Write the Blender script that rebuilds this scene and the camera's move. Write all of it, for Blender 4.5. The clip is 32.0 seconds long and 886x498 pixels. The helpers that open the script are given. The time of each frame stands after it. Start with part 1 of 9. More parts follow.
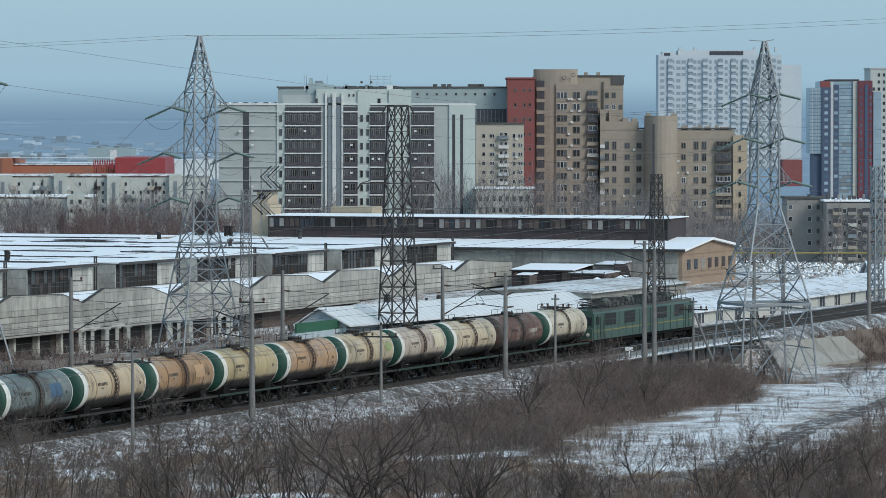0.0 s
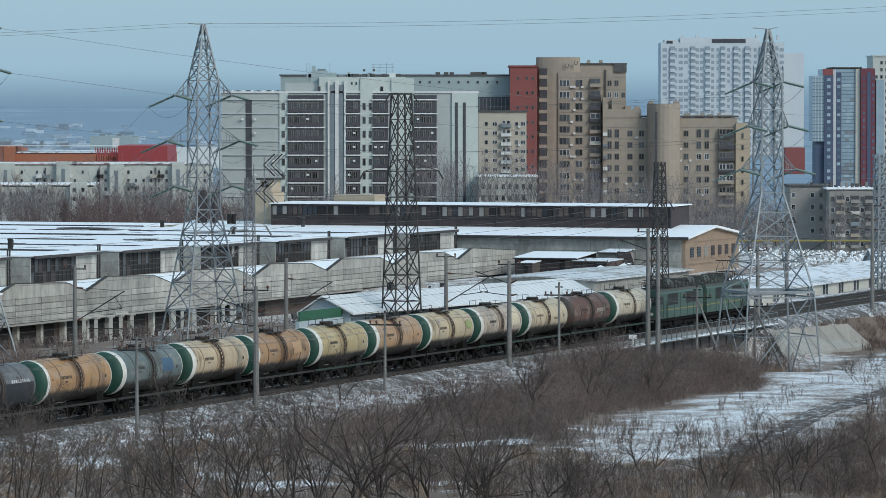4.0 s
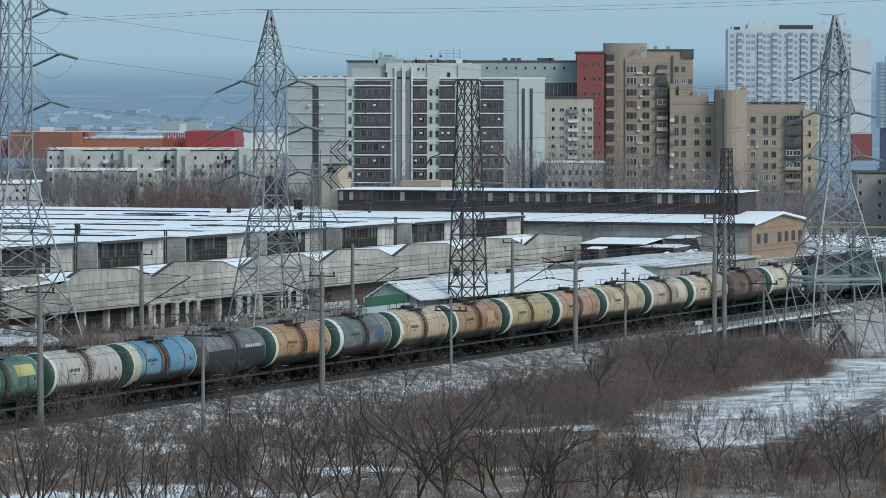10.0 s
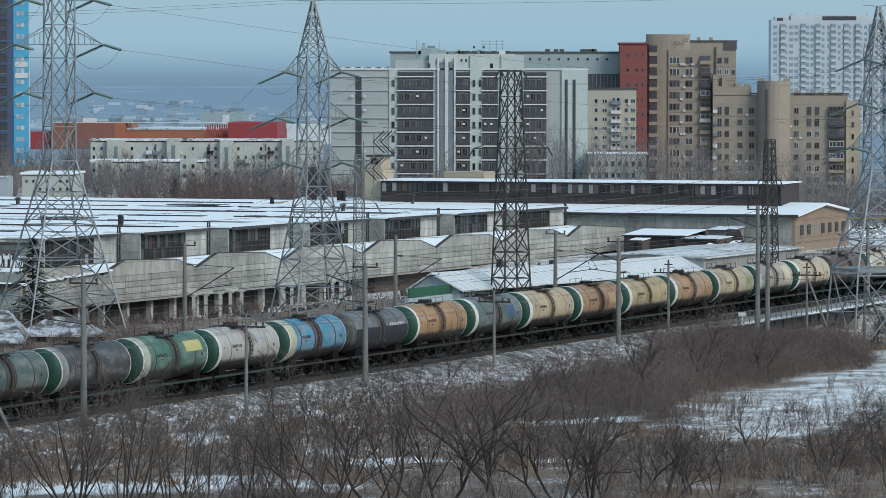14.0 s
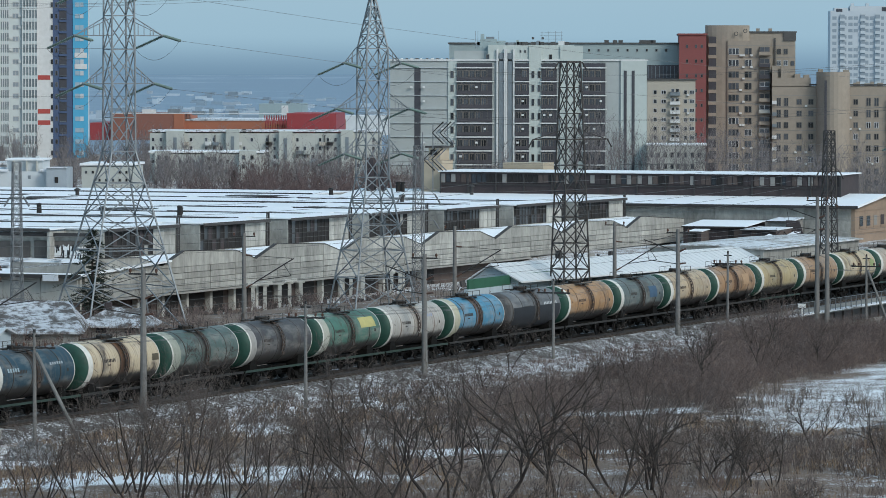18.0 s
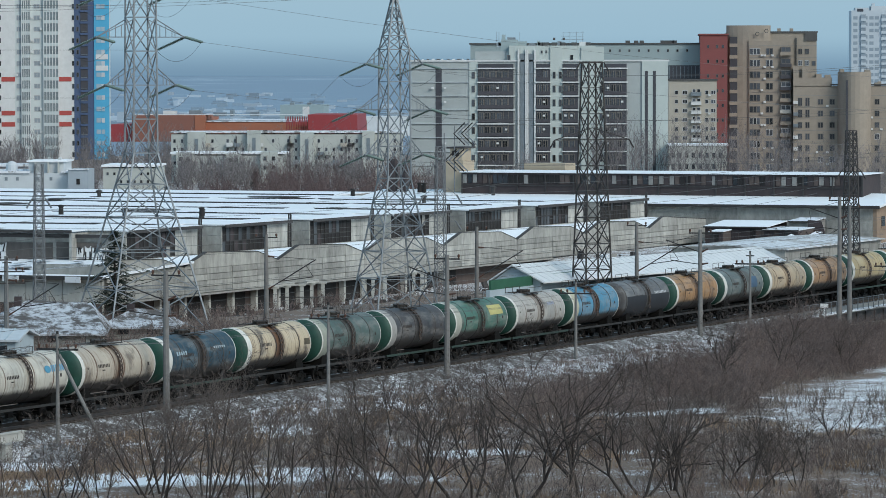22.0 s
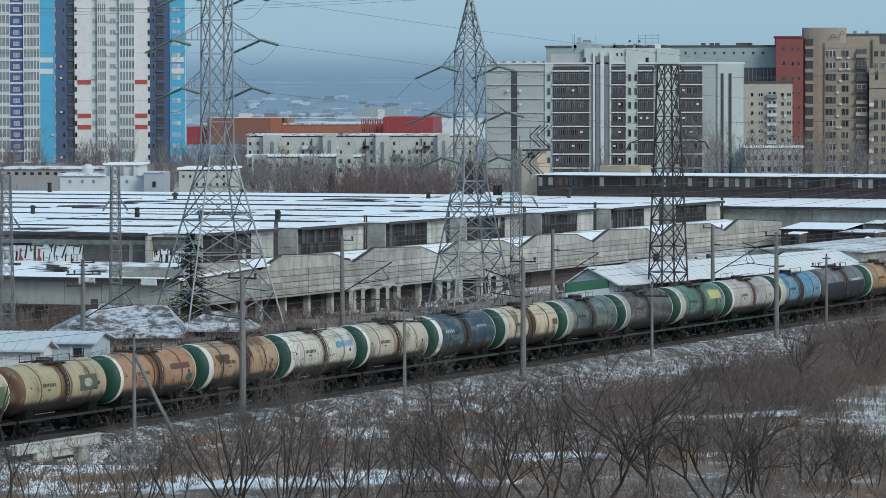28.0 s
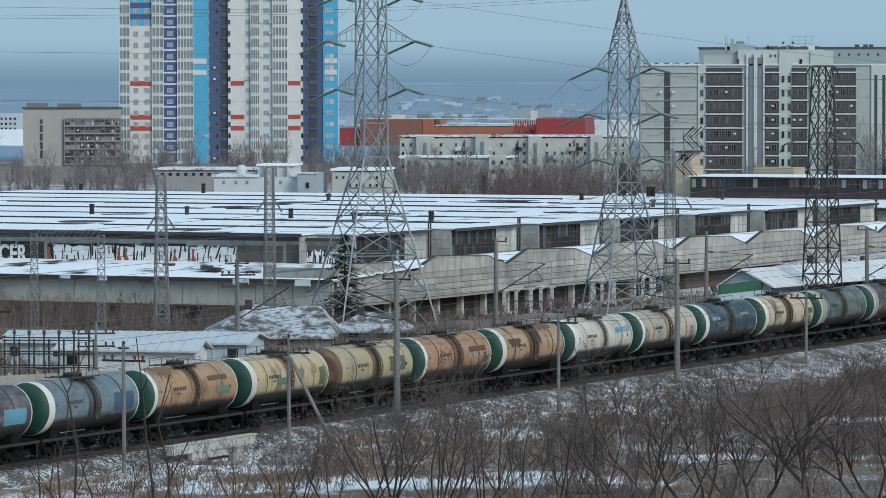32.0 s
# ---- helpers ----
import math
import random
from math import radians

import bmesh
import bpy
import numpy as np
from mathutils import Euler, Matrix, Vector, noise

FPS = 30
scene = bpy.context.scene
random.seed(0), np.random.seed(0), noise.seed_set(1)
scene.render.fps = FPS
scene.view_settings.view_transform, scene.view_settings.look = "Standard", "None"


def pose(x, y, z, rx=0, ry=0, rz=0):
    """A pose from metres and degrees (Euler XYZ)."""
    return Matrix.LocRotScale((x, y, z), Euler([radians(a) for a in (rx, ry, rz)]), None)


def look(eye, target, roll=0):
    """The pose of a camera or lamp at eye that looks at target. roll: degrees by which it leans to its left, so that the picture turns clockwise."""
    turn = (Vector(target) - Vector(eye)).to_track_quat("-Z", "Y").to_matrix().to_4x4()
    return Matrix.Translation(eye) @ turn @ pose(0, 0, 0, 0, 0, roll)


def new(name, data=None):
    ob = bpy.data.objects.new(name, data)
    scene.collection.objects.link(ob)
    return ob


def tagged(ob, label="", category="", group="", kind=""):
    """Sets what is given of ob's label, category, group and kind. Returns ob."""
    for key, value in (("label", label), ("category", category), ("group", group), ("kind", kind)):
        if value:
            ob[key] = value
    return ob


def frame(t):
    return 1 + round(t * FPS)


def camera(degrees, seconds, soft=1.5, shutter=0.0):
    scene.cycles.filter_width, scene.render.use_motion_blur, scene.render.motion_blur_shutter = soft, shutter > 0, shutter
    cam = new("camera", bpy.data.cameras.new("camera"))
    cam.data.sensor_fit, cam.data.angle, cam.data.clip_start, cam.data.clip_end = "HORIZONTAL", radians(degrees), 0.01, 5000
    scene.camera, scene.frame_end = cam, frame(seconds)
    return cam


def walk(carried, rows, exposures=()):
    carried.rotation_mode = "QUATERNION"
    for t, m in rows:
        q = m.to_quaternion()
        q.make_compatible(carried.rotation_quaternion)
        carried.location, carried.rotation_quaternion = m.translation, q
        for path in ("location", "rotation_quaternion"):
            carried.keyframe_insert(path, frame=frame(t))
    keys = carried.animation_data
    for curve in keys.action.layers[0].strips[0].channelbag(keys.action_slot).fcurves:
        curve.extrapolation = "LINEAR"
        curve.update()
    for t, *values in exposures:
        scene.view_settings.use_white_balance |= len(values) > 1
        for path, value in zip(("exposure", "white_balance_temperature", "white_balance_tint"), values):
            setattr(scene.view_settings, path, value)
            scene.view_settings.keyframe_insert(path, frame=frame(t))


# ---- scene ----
# A hovering camera, about 21 m above the rails, that pans slowly to its left.
EYE = 21.25
cam = camera(11.0, 32.0, soft=0.85)
PAN = [  # seconds, turn to the left, tilt, roll (degrees), drift (metres)
    (0, 0.000, -1.646, 0.000, 0.00), (0.5, -0.007, -1.649, 0.015, -0.04), (1, -0.019, -1.658, 0.009, -0.07), (1.5, -0.033, -1.675, -0.002, -0.10),
    (2, -0.041, -1.685, -0.020, -0.11), (2.5, -0.035, -1.715, -0.039, -0.11), (3, -0.024, -1.750, -0.044, -0.12), (3.5, -0.008, -1.769, -0.034, -0.14),
    (5.5, 0.192, -1.900, 0.009, -0.10), (6, 0.245, -1.924, 0.018, -0.08), (6.5, 0.294, -1.955, 0.026, -0.06), (7, 0.350, -1.970, 0.032, -0.05),
    (7.5, 0.400, -1.984, 0.035, -0.06), (8, 0.462, -1.984, 0.032, -0.07), (8.5, 0.571, -1.982, 0.036, -0.08), (9, 0.657, -1.977, 0.049, -0.08),
    (9.5, 0.753, -1.978, 0.050, -0.08), (10, 0.859, -1.971, 0.034, -0.09), (10.5, 0.966, -1.993, 0.029, -0.09), (11, 1.064, -1.999, 0.035, -0.10),
    (11.5, 1.136, -1.996, 0.038, -0.11), (12, 1.181, -2.006, 0.037, -0.11), (12.5, 1.238, -2.016, 0.041, -0.11), (13, 1.293, -2.035, 0.051, -0.10),
    (13.5, 1.341, -2.056, 0.053, -0.11), (14, 1.391, -2.082, 0.044, -0.12), (14.5, 1.444, -2.101, 0.041, -0.14), (16.5, 1.853, -2.177, 0.111, -0.16),
    (17, 1.955, -2.187, 0.105, -0.16), (17.5, 2.048, -2.194, 0.077, -0.15), (18, 2.122, -2.194, 0.045, -0.17), (18.5, 2.165, -2.197, 0.023, -0.19),
    (19, 2.198, -2.198, 0.009, -0.20), (19.5, 2.218, -2.188, -0.002, -0.21), (20, 2.253, -2.191, -0.015, -0.21), (20.5, 2.285, -2.184, -0.023, -0.20),
    (21, 2.314, -2.188, -0.035, -0.21), (21.5, 2.345, -2.189, -0.060, -0.24), (22, 2.385, -2.184, -0.086, -0.26), (22.5, 2.433, -2.185, -0.099, -0.28),
    (23, 2.486, -2.162, -0.105, -0.29), (23.5, 2.544, -2.156, -0.103, -0.29), (24, 2.614, -2.155, -0.085, -0.29), (24.5, 2.699, -2.163, -0.064, -0.28),
    (25, 2.776, -2.177, -0.065, -0.29), (25.5, 2.851, -2.182, -0.089, -0.30), (27.5, 3.237, -2.147, -0.109, -0.33), (28, 3.322, -2.150, -0.131, -0.32),
    (28.5, 3.407, -2.170, -0.140, -0.32), (29, 3.500, -2.170, -0.144, -0.32), (29.5, 3.650, -2.170, -0.158, -0.34), (30, 3.971, -2.156, -0.178, -0.38),
    (30.5, 4.209, -2.139, -0.186, -0.40), (31, 4.430, -2.121, -0.161, -0.41), (31.5, 4.743, -2.121, -0.115, -0.44), (32, 5.214, -2.130, -0.084, -0.48),
]
walk(cam, [(t, Matrix.Translation((dx, 0, EYE)) @ Matrix.Rotation(radians(yaw), 4, "Z")
            @ Matrix.Rotation(radians(90 + tilt), 4, "X") @ Matrix.Rotation(radians(roll), 4, "Z"))
           for t, yaw, tilt, roll, dx in PAN], exposures=[(0, 0.39, 6500, 10), (8, 0.38, 6490, 10), (32, 0.37, 6420, 10)])

# ---- light: an overcast winter day ----
world = bpy.data.worlds.new("overcast_sky")
scene.world = world
world.use_nodes = True
wn, wl = world.node_tree.nodes, world.node_tree.links
sky = wn.new("ShaderNodeTexSky")
sky.sky_type, sky.sun_disc = "NISHITA", False
sky.sun_elevation, sky.sun_rotation = radians(33), radians(133)
sky.air_density, sky.dust_density, sky.ozone_density = 1.2, 2.5, 2.0
grey = wn.new("ShaderNodeMix")
grey.data_type, grey.blend_type = "RGBA", "MIX"
grey.inputs[0].default_value = 0.72
grey.inputs[7].default_value = (2.5, 4.05, 5.2, 1)
wl.new(sky.outputs[0], grey.inputs[6])
wl.new(grey.outputs[2], wn["Background"].inputs[0])
wn["Background"].inputs[1].default_value = 0.118
sun_data = bpy.data.lights.new("sun", "SUN")
sun_data.energy, sun_data.angle, sun_data.color = 1.5, radians(20), (0.95, 0.93, 0.86)
sun = new("sun", sun_data)
sun.matrix_world = look((140, -130, 125), (0, 0, 0))


# ---- mesh tools ----
class MB:
    """Gathers points and faces of one mesh."""

    def __init__(self):
        self.v, self.f = [], []

    def add(self, pts, faces):
        n = len(self.v)
        self.v += [tuple(p) for p in pts]
        self.f += [tuple(i + n for i in q) for q in faces]
        return self

    def box(self, lo, hi, m=None):
        (a, b, c), (d, e, g) = lo, hi
        pts = [(a, b, c), (d, b, c), (d, e, c), (a, e, c), (a, b, g), (d, b, g), (d, e, g), (a, e, g)]
        if m is not None:
            pts = [m @ Vector(p) for p in pts]
        return self.add(pts, [(3, 2, 1, 0), (4, 5, 6, 7), (0, 1, 5, 4), (1, 2, 6, 5), (2, 3, 7, 6), (3, 0, 4, 7)])

    def tube(self, p, q, r, r2=None, n=6, caps=True):
        p, q, r2 = Vector(p), Vector(q), r if r2 is None else r2
        ax = (q - p).normalized()
        up = Vector((0, 0, 1)) if abs(ax.z) < 0.9 else Vector((1, 0, 0))
        a = ax.cross(up).normalized()
        b = ax.cross(a)
        ring = [(math.cos(math.tau * (i + 0.5) / n), math.sin(math.tau * (i + 0.5) / n)) for i in range(n)]
        pts = [p + r * (c * a + s * b) for c, s in ring] + [q + r2 * (c * a + s * b) for c, s in ring]
        fs = [(i, (i + 1) % n, n + (i + 1) % n, n + i) for i in range(n)]
        if caps:
            fs += [tuple(range(n - 1, -1, -1)), tuple(range(n, 2 * n))]
        return self.add(pts, fs)

    def path(self, pts, r, n=4):
        """One unbroken bar through the points; r: its radius, or one for each point."""
        pts = [Vector(p) for p in pts]
        rs = r if isinstance(r, (list, tuple)) else [r] * len(pts)
        v, f = [], []
        for i, p in enumerate(pts):
            ax = (pts[min(i + 1, len(pts) - 1)] - pts[max(i - 1, 0)]).normalized()
            up = Vector((0, 0, 1)) if abs(ax.z) < 0.9 else Vector((1, 0, 0))
            a = ax.cross(up).normalized()
            b = ax.cross(a)
            v += [p + rs[i] * (math.cos(math.tau * (k + 0.5) / n) * a + math.sin(math.tau * (k + 0.5) / n) * b) for k in range(n)]
            if i:
                o = (i - 1) * n
                f += [(o + k, o + (k + 1) % n, o + n + (k + 1) % n, o + n + k) for k in range(n)]
        f += [tuple(range(n - 1, -1, -1)), tuple(range(len(v) - n, len(v)))]
        return self.add(v, f)

    def beam(self, p, q, w):
        return self.tube(p, q, w * 0.7071, n=4)

    def lathe(self, prof, n=28, axis="X", at=(0, 0, 0), a0=0.0, a1=math.tau):
        """prof: pairs of place along the axis and radius."""
        full = abs(a1 - a0 - math.tau) < 1e-6
        k = n if full else n + 1
        pts = []
        for u, r in prof:
            for i in range(k):
                t = a0 + (a1 - a0) * i / n
                c, s = r * math.cos(t), r * math.sin(t)
                p = (u, -s, c) if axis == "X" else ((c, u, s) if axis == "Y" else (c, s, u))
                pts.append((p[0] + at[0], p[1] + at[1], p[2] + at[2]))
        fs = []
        for j in range(len(prof) - 1):
            for i in range(n):
                i2 = (i + 1) % k
                fs.append((j * k + i, j * k + i2, (j + 1) * k + i2, (j + 1) * k + i))
        return self.add(pts, fs)

    def prism(self, poly, lo, hi, m=None):
        """poly: outline in x and z, drawn out along y from lo to hi."""
        n = len(poly)
        pts = [(x, lo, z) for x, z in poly] + [(x, hi, z) for x, z in poly]
        if m is not None:
            pts = [m @ Vector(p) for p in pts]
        return self.add(pts, [tuple(range(n)), tuple(range(2 * n - 1, n - 1, -1))]
                        + [((i + 1) % n, i, n + i, n + (i + 1) % n) for i in range(n)])

    def mesh(self, name, smooth=False):
        me = bpy.data.meshes.new(name)
        me.from_pydata(self.v, [], self.f)
        if smooth:
            me.shade_smooth()
        return me


def part(name, mb, material, parent, label="", m=None, smooth=False):
    """One mesh under a thing or part (or a thing of its own where parent is None)."""
    me = mb.mesh(name, smooth) if isinstance(mb, MB) else mb
    if material is not None and not me.materials:
        me.materials.append(material)
    ob = new(name, me)
    if parent is not None:
        ob.parent = parent
    if m is not None:
        ob.matrix_basis = m
    if label:
        ob["label"] = label
    return ob


def thing(name, label, category, group="", m=None, kind=""):
    ob = new(name)
    if m is not None:
        ob.matrix_basis = m
    return tagged(ob, label, category, group, kind)


# ---- materials ----
def mat(name, c, c2=None, rough=0.85, scale=3.0, big=0.15, spread=0.5, metal=0.0, bump=0.15, moving=False, island=0.0, vary=0.0, stretch=(1, 1, 1)):
    """A surface of two tints, mottled at two sizes. scale: of the fine grain, per metre; big: of the patches."""
    c2 = c2 or tuple(x * 0.62 for x in c)
    m = bpy.data.materials.new(name)
    m.use_nodes = True
    N, L = m.node_tree.nodes, m.node_tree.links
    bsdf = N["Principled BSDF"]
    if moving:
        tc = N.new("ShaderNodeTexCoord")
        oi = N.new("ShaderNodeObjectInfo")
        sc = N.new("ShaderNodeMath")
        sc.operation = "MULTIPLY"
        sc.inputs[1].default_value = 90
        L.new(oi.outputs["Random"], sc.inputs[0])
        add = N.new("ShaderNodeVectorMath")
        L.new(tc.outputs["Object"], add.inputs[0])
        L.new(sc.outputs[0], add.inputs[1])
        pos = add.outputs[0]
    else:
        pos = N.new("ShaderNodeNewGeometry").outputs["Position"]
    if stretch != (1, 1, 1):
        mp = N.new("ShaderNodeVectorMath")
        mp.operation = "MULTIPLY"
        mp.inputs[1].default_value = stretch
        L.new(pos, mp.inputs[0])
        pos = mp.outputs[0]
    fac = None
    for s, w in ((scale, 0.55), (big, 0.45)):
        n = N.new("ShaderNodeTexNoise")
        n.inputs["Scale"].default_value, n.inputs["Detail"].default_value = s, 6
        n.inputs["Roughness"].default_value = 0.65
        L.new(pos, n.inputs["Vector"])
        k = N.new("ShaderNodeMath")
        k.operation = "MULTIPLY_ADD"
        k.inputs[1].default_value, k.inputs[2].default_value = w, 0.0
        L.new(n.outputs["Fac"], k.inputs[0])
        if fac is not None:
            L.new(fac, k.inputs[2])
        else:
            fine = n.outputs["Fac"]
        fac = k.outputs[0]
    ramp = N.new("ShaderNodeMapRange")
    ramp.inputs[1].default_value, ramp.inputs[2].default_value = 0.5 - spread * 0.4, 0.5 + spread * 0.4
    L.new(fac, ramp.inputs[0])
    mix = N.new("ShaderNodeMix")
    mix.data_type = "RGBA"
    mix.inputs[6].default_value, mix.inputs[7].default_value = (*c2, 1), (*c, 1)
    L.new(ramp.outputs[0], mix.inputs[0])
    col = mix.outputs[2]
    if island or vary:
        src = N.new("ShaderNodeNewGeometry").outputs["Random Per Island"] if island else N.new("ShaderNodeObjectInfo").outputs["Random"]
        amount = island or vary
        r2 = N.new("ShaderNodeMapRange")
        r2.inputs[3].default_value, r2.inputs[4].default_value = 1 - amount, 1 + amount
        L.new(src, r2.inputs[0])
        hsv = N.new("ShaderNodeHueSaturation")
        L.new(r2.outputs[0], hsv.inputs["Value"])
        L.new(col, hsv.inputs["Color"])
        col = hsv.outputs[0]
    L.new(col, bsdf.inputs["Base Color"])
    bsdf.inputs["Roughness"].default_value, bsdf.inputs["Metallic"].default_value = rough, metal
    if bump:
        bp = N.new("ShaderNodeBump")
        bp.inputs["Strength"].default_value, bp.inputs["Distance"].default_value = bump, 0.1
        L.new(fine, bp.inputs["Height"])
        L.new(bp.outputs[0], bsdf.inputs["Normal"])
    return m


def ground_mat(name, soil, snow, cover, scale, big, by_mesh=False):
    """Snow lying in patches over bare soil and dry grass. by_mesh: how much lies where is stored in the mesh."""
    m = mat(name, soil[0], soil[1], 0.95, 2.2, 0.12, 0.5, bump=0.4)
    N, L = m.node_tree.nodes, m.node_tree.links
    bsdf = N["Principled BSDF"]
    base = bsdf.inputs["Base Color"].links[0].from_socket
    pos = N.new("ShaderNodeNewGeometry").outputs["Position"]
    acc = None
    for s, w in ((scale, 0.6), (big, 0.4)):
        n = N.new("ShaderNodeTexNoise")
        n.inputs["Scale"].default_value, n.inputs["Detail"].default_value, n.inputs["Roughness"].default_value = s, 8, 0.72
        L.new(pos, n.inputs["Vector"])
        k = N.new("ShaderNodeMath")
        k.operation = "MULTIPLY_ADD"
        k.inputs[1].default_value, k.inputs[2].default_value = w, 0.0
        L.new(n.outputs["Fac"], k.inputs[0])
        if acc is not None:
            L.new(acc, k.inputs[2])
        acc = k.outputs[0]
    add = N.new("ShaderNodeMath")
    add.operation = "MULTIPLY_ADD"
    add.inputs[0].default_value, add.inputs[1].default_value = cover, 0.36
    if by_mesh:
        at = N.new("ShaderNodeAttribute")
        at.attribute_name = "cover"
        L.new(at.outputs["Fac"], add.inputs[0])
    L.new(acc, add.inputs[2])
    r = N.new("ShaderNodeMapRange")
    r.inputs[1].default_value, r.inputs[2].default_value = 0.64, 0.72
    L.new(add.outputs[0], r.inputs[0])
    mix = N.new("ShaderNodeMix")
    mix.data_type = "RGBA"
    mix.inputs[7].default_value = (*snow, 1)
    L.new(base, mix.inputs[6])
    L.new(r.outputs[0], mix.inputs[0])
    L.new(mix.outputs[2], bsdf.inputs["Base Color"])
    return m


SNOW = (0.72, 0.74, 0.765)
M_ground = ground_mat("rough_ground", ((0.2, 0.138, 0.1), (0.1, 0.073, 0.058)), SNOW, 0.45, 5.5, 0.25, True)
# the blue, low-contrast tints put the haze of distance into the ground colour
M_plain = ground_mat("haze_tinted_plain", ((0.21, 0.29, 0.37), (0.18, 0.255, 0.33)), (0.285, 0.365, 0.445), 0.28, 0.012, 0.0016)
M_ballast = ground_mat("ballast", ((0.095, 0.083, 0.076), (0.04, 0.035, 0.032)), SNOW, 0.38, 5.0, 0.5)
M_mud = ground_mat("rutted_mud", ((0.10, 0.077, 0.066), (0.05, 0.04, 0.036)), SNOW, 0.34, 2.2, 0.5)
M_snow = mat("roof_snow", (0.86, 0.875, 0.895), (0.73, 0.76, 0.795), 0.8, 1.2, 0.08, 0.6, bump=0.1)
M_greyroof = ground_mat("corrugated_grey_roof", ((0.27, 0.25, 0.23), (0.16, 0.15, 0.14)), (0.58, 0.61, 0.64), 0.47, 0.7, 0.1)
M_ribroof = mat("dusted_ribbed_roof", (0.68, 0.70, 0.71), (0.50, 0.52, 0.53), 0.8, 1.5, 0.1, 0.5)
M_houseroof = ground_mat("sagging_house_roof", ((0.12, 0.11, 0.105), (0.06, 0.056, 0.054)), (0.47, 0.5, 0.54), 0.5, 1.0, 0.15)
M_stripedroof = ground_mat("weathered_striped_roof", ((0.40, 0.375, 0.35), (0.27, 0.255, 0.24)), (0.62, 0.65, 0.68), 0.52, 0.9, 0.06)
M_patchroof = ground_mat("patchy_tar_roof", ((0.075, 0.065, 0.06), (0.04, 0.035, 0.033)), (0.64, 0.67, 0.71), 0.49, 1.4, 0.3)
M_needles = mat("dark_needles", (0.042, 0.056, 0.042), (0.018, 0.026, 0.02), 0.9, 3, 0.4, island=0.5, bump=0)
M_concrete = mat("weathered_concrete", (0.36, 0.355, 0.33), (0.2, 0.195, 0.18), 0.9, 1.5, 0.12, 0.55, stretch=(1, 1, 0.35))
M_concrete_pole = mat("pole_concrete", (0.215, 0.21, 0.205), (0.12, 0.118, 0.113), 0.9, 2.0, 0.3)
M_darkmetal = mat("dark_steel", (0.05, 0.047, 0.047), (0.028, 0.025, 0.024), 0.6, 3, 0.3, metal=0.3)
M_galv = mat("galvanised_steel", (0.255, 0.285, 0.31), (0.165, 0.187, 0.205), 0.55, 3, 0.3, metal=0.3)
M_wood = mat("weathered_wood", (0.12, 0.1, 0.085), (0.06, 0.05, 0.045), 0.9, 4, 0.4)
M_glassdark = mat("dark_glazing", (0.03, 0.034, 0.04), (0.014, 0.016, 0.02), 0.25, 0.8, 0.2, bump=0.0, vary=0.5)
M_rust = mat("rusted_sheet", (0.062, 0.045, 0.045), (0.03, 0.025, 0.028), 0.8, 1.2, 0.2)
M_brick = mat("tan_brick", (0.37, 0.265, 0.19), (0.20, 0.155, 0.12), 0.9, 1.1, 0.3, 0.7)
M_white = mat("white_panel", (0.66, 0.67, 0.67), (0.52, 0.53, 0.53), 0.7, 1.0, 0.08, bump=0.03)
M_twig = mat("bare_twigs", (0.20, 0.15, 0.135), (0.068, 0.053, 0.049), 0.95, 1.2, 0.18, 0.35, island=0.6, bump=0)
M_branch = mat("grey_brown_branches", (0.15, 0.122, 0.108), (0.065, 0.053, 0.048), 0.95, 5, 0.4)
M_bark = mat("dark_bark", (0.06, 0.048, 0.043), (0.03, 0.025, 0.023), 0.95, 5, 0.4)
M_grass = mat("dry_grass", (0.29, 0.195, 0.125), (0.16, 0.112, 0.076), 0.95, 2.0, 0.1, island=0.3, bump=0)
M_dirty_snow = ground_mat("dirty_roof_snow", ((0.26, 0.245, 0.23), (0.16, 0.15, 0.14)), (0.68, 0.71, 0.75), 0.62, 0.8, 0.12)
M_paleroof = mat("pale_ribbed_roof", (0.52, 0.56, 0.59), (0.42, 0.46, 0.49), 0.6, 1.5, 0.15)
# paler copy of the twigs, with the haze of distance in its colour
M_twig_far = mat("haze_paled_twigs", (0.21, 0.19, 0.19), (0.12, 0.11, 0.115), 0.95, 0.5, 0.05, 0.4, island=0.4, bump=0)

# ---- plan: the railway runs away to the right, its own frame is (s along, o towards the near side) ----
HEAD = radians(20.4)
D2, N2 = Vector((math.sin(HEAD), math.cos(HEAD), 0)), Vector((math.cos(HEAD), -math.sin(HEAD), 0))
BASE = Vector((-25.55, 311.0, 0))


def tr(s, o, z=0.0):
    return BASE + D2 * s + N2 * o + Vector((0, 0, z))


def along(s, o=0.0, z=0.0):
    """Frame whose x runs along the track and whose y points to the far side."""
    return Matrix.Translation(tr(s, o, z)) @ Matrix.Rotation(math.pi / 2 - HEAD, 4, "Z")


def smooth(a, b, x):
    t = min(1.0, max(0.0, (x - a) / (b - a)))
    return t * t * (3 - 2 * t)


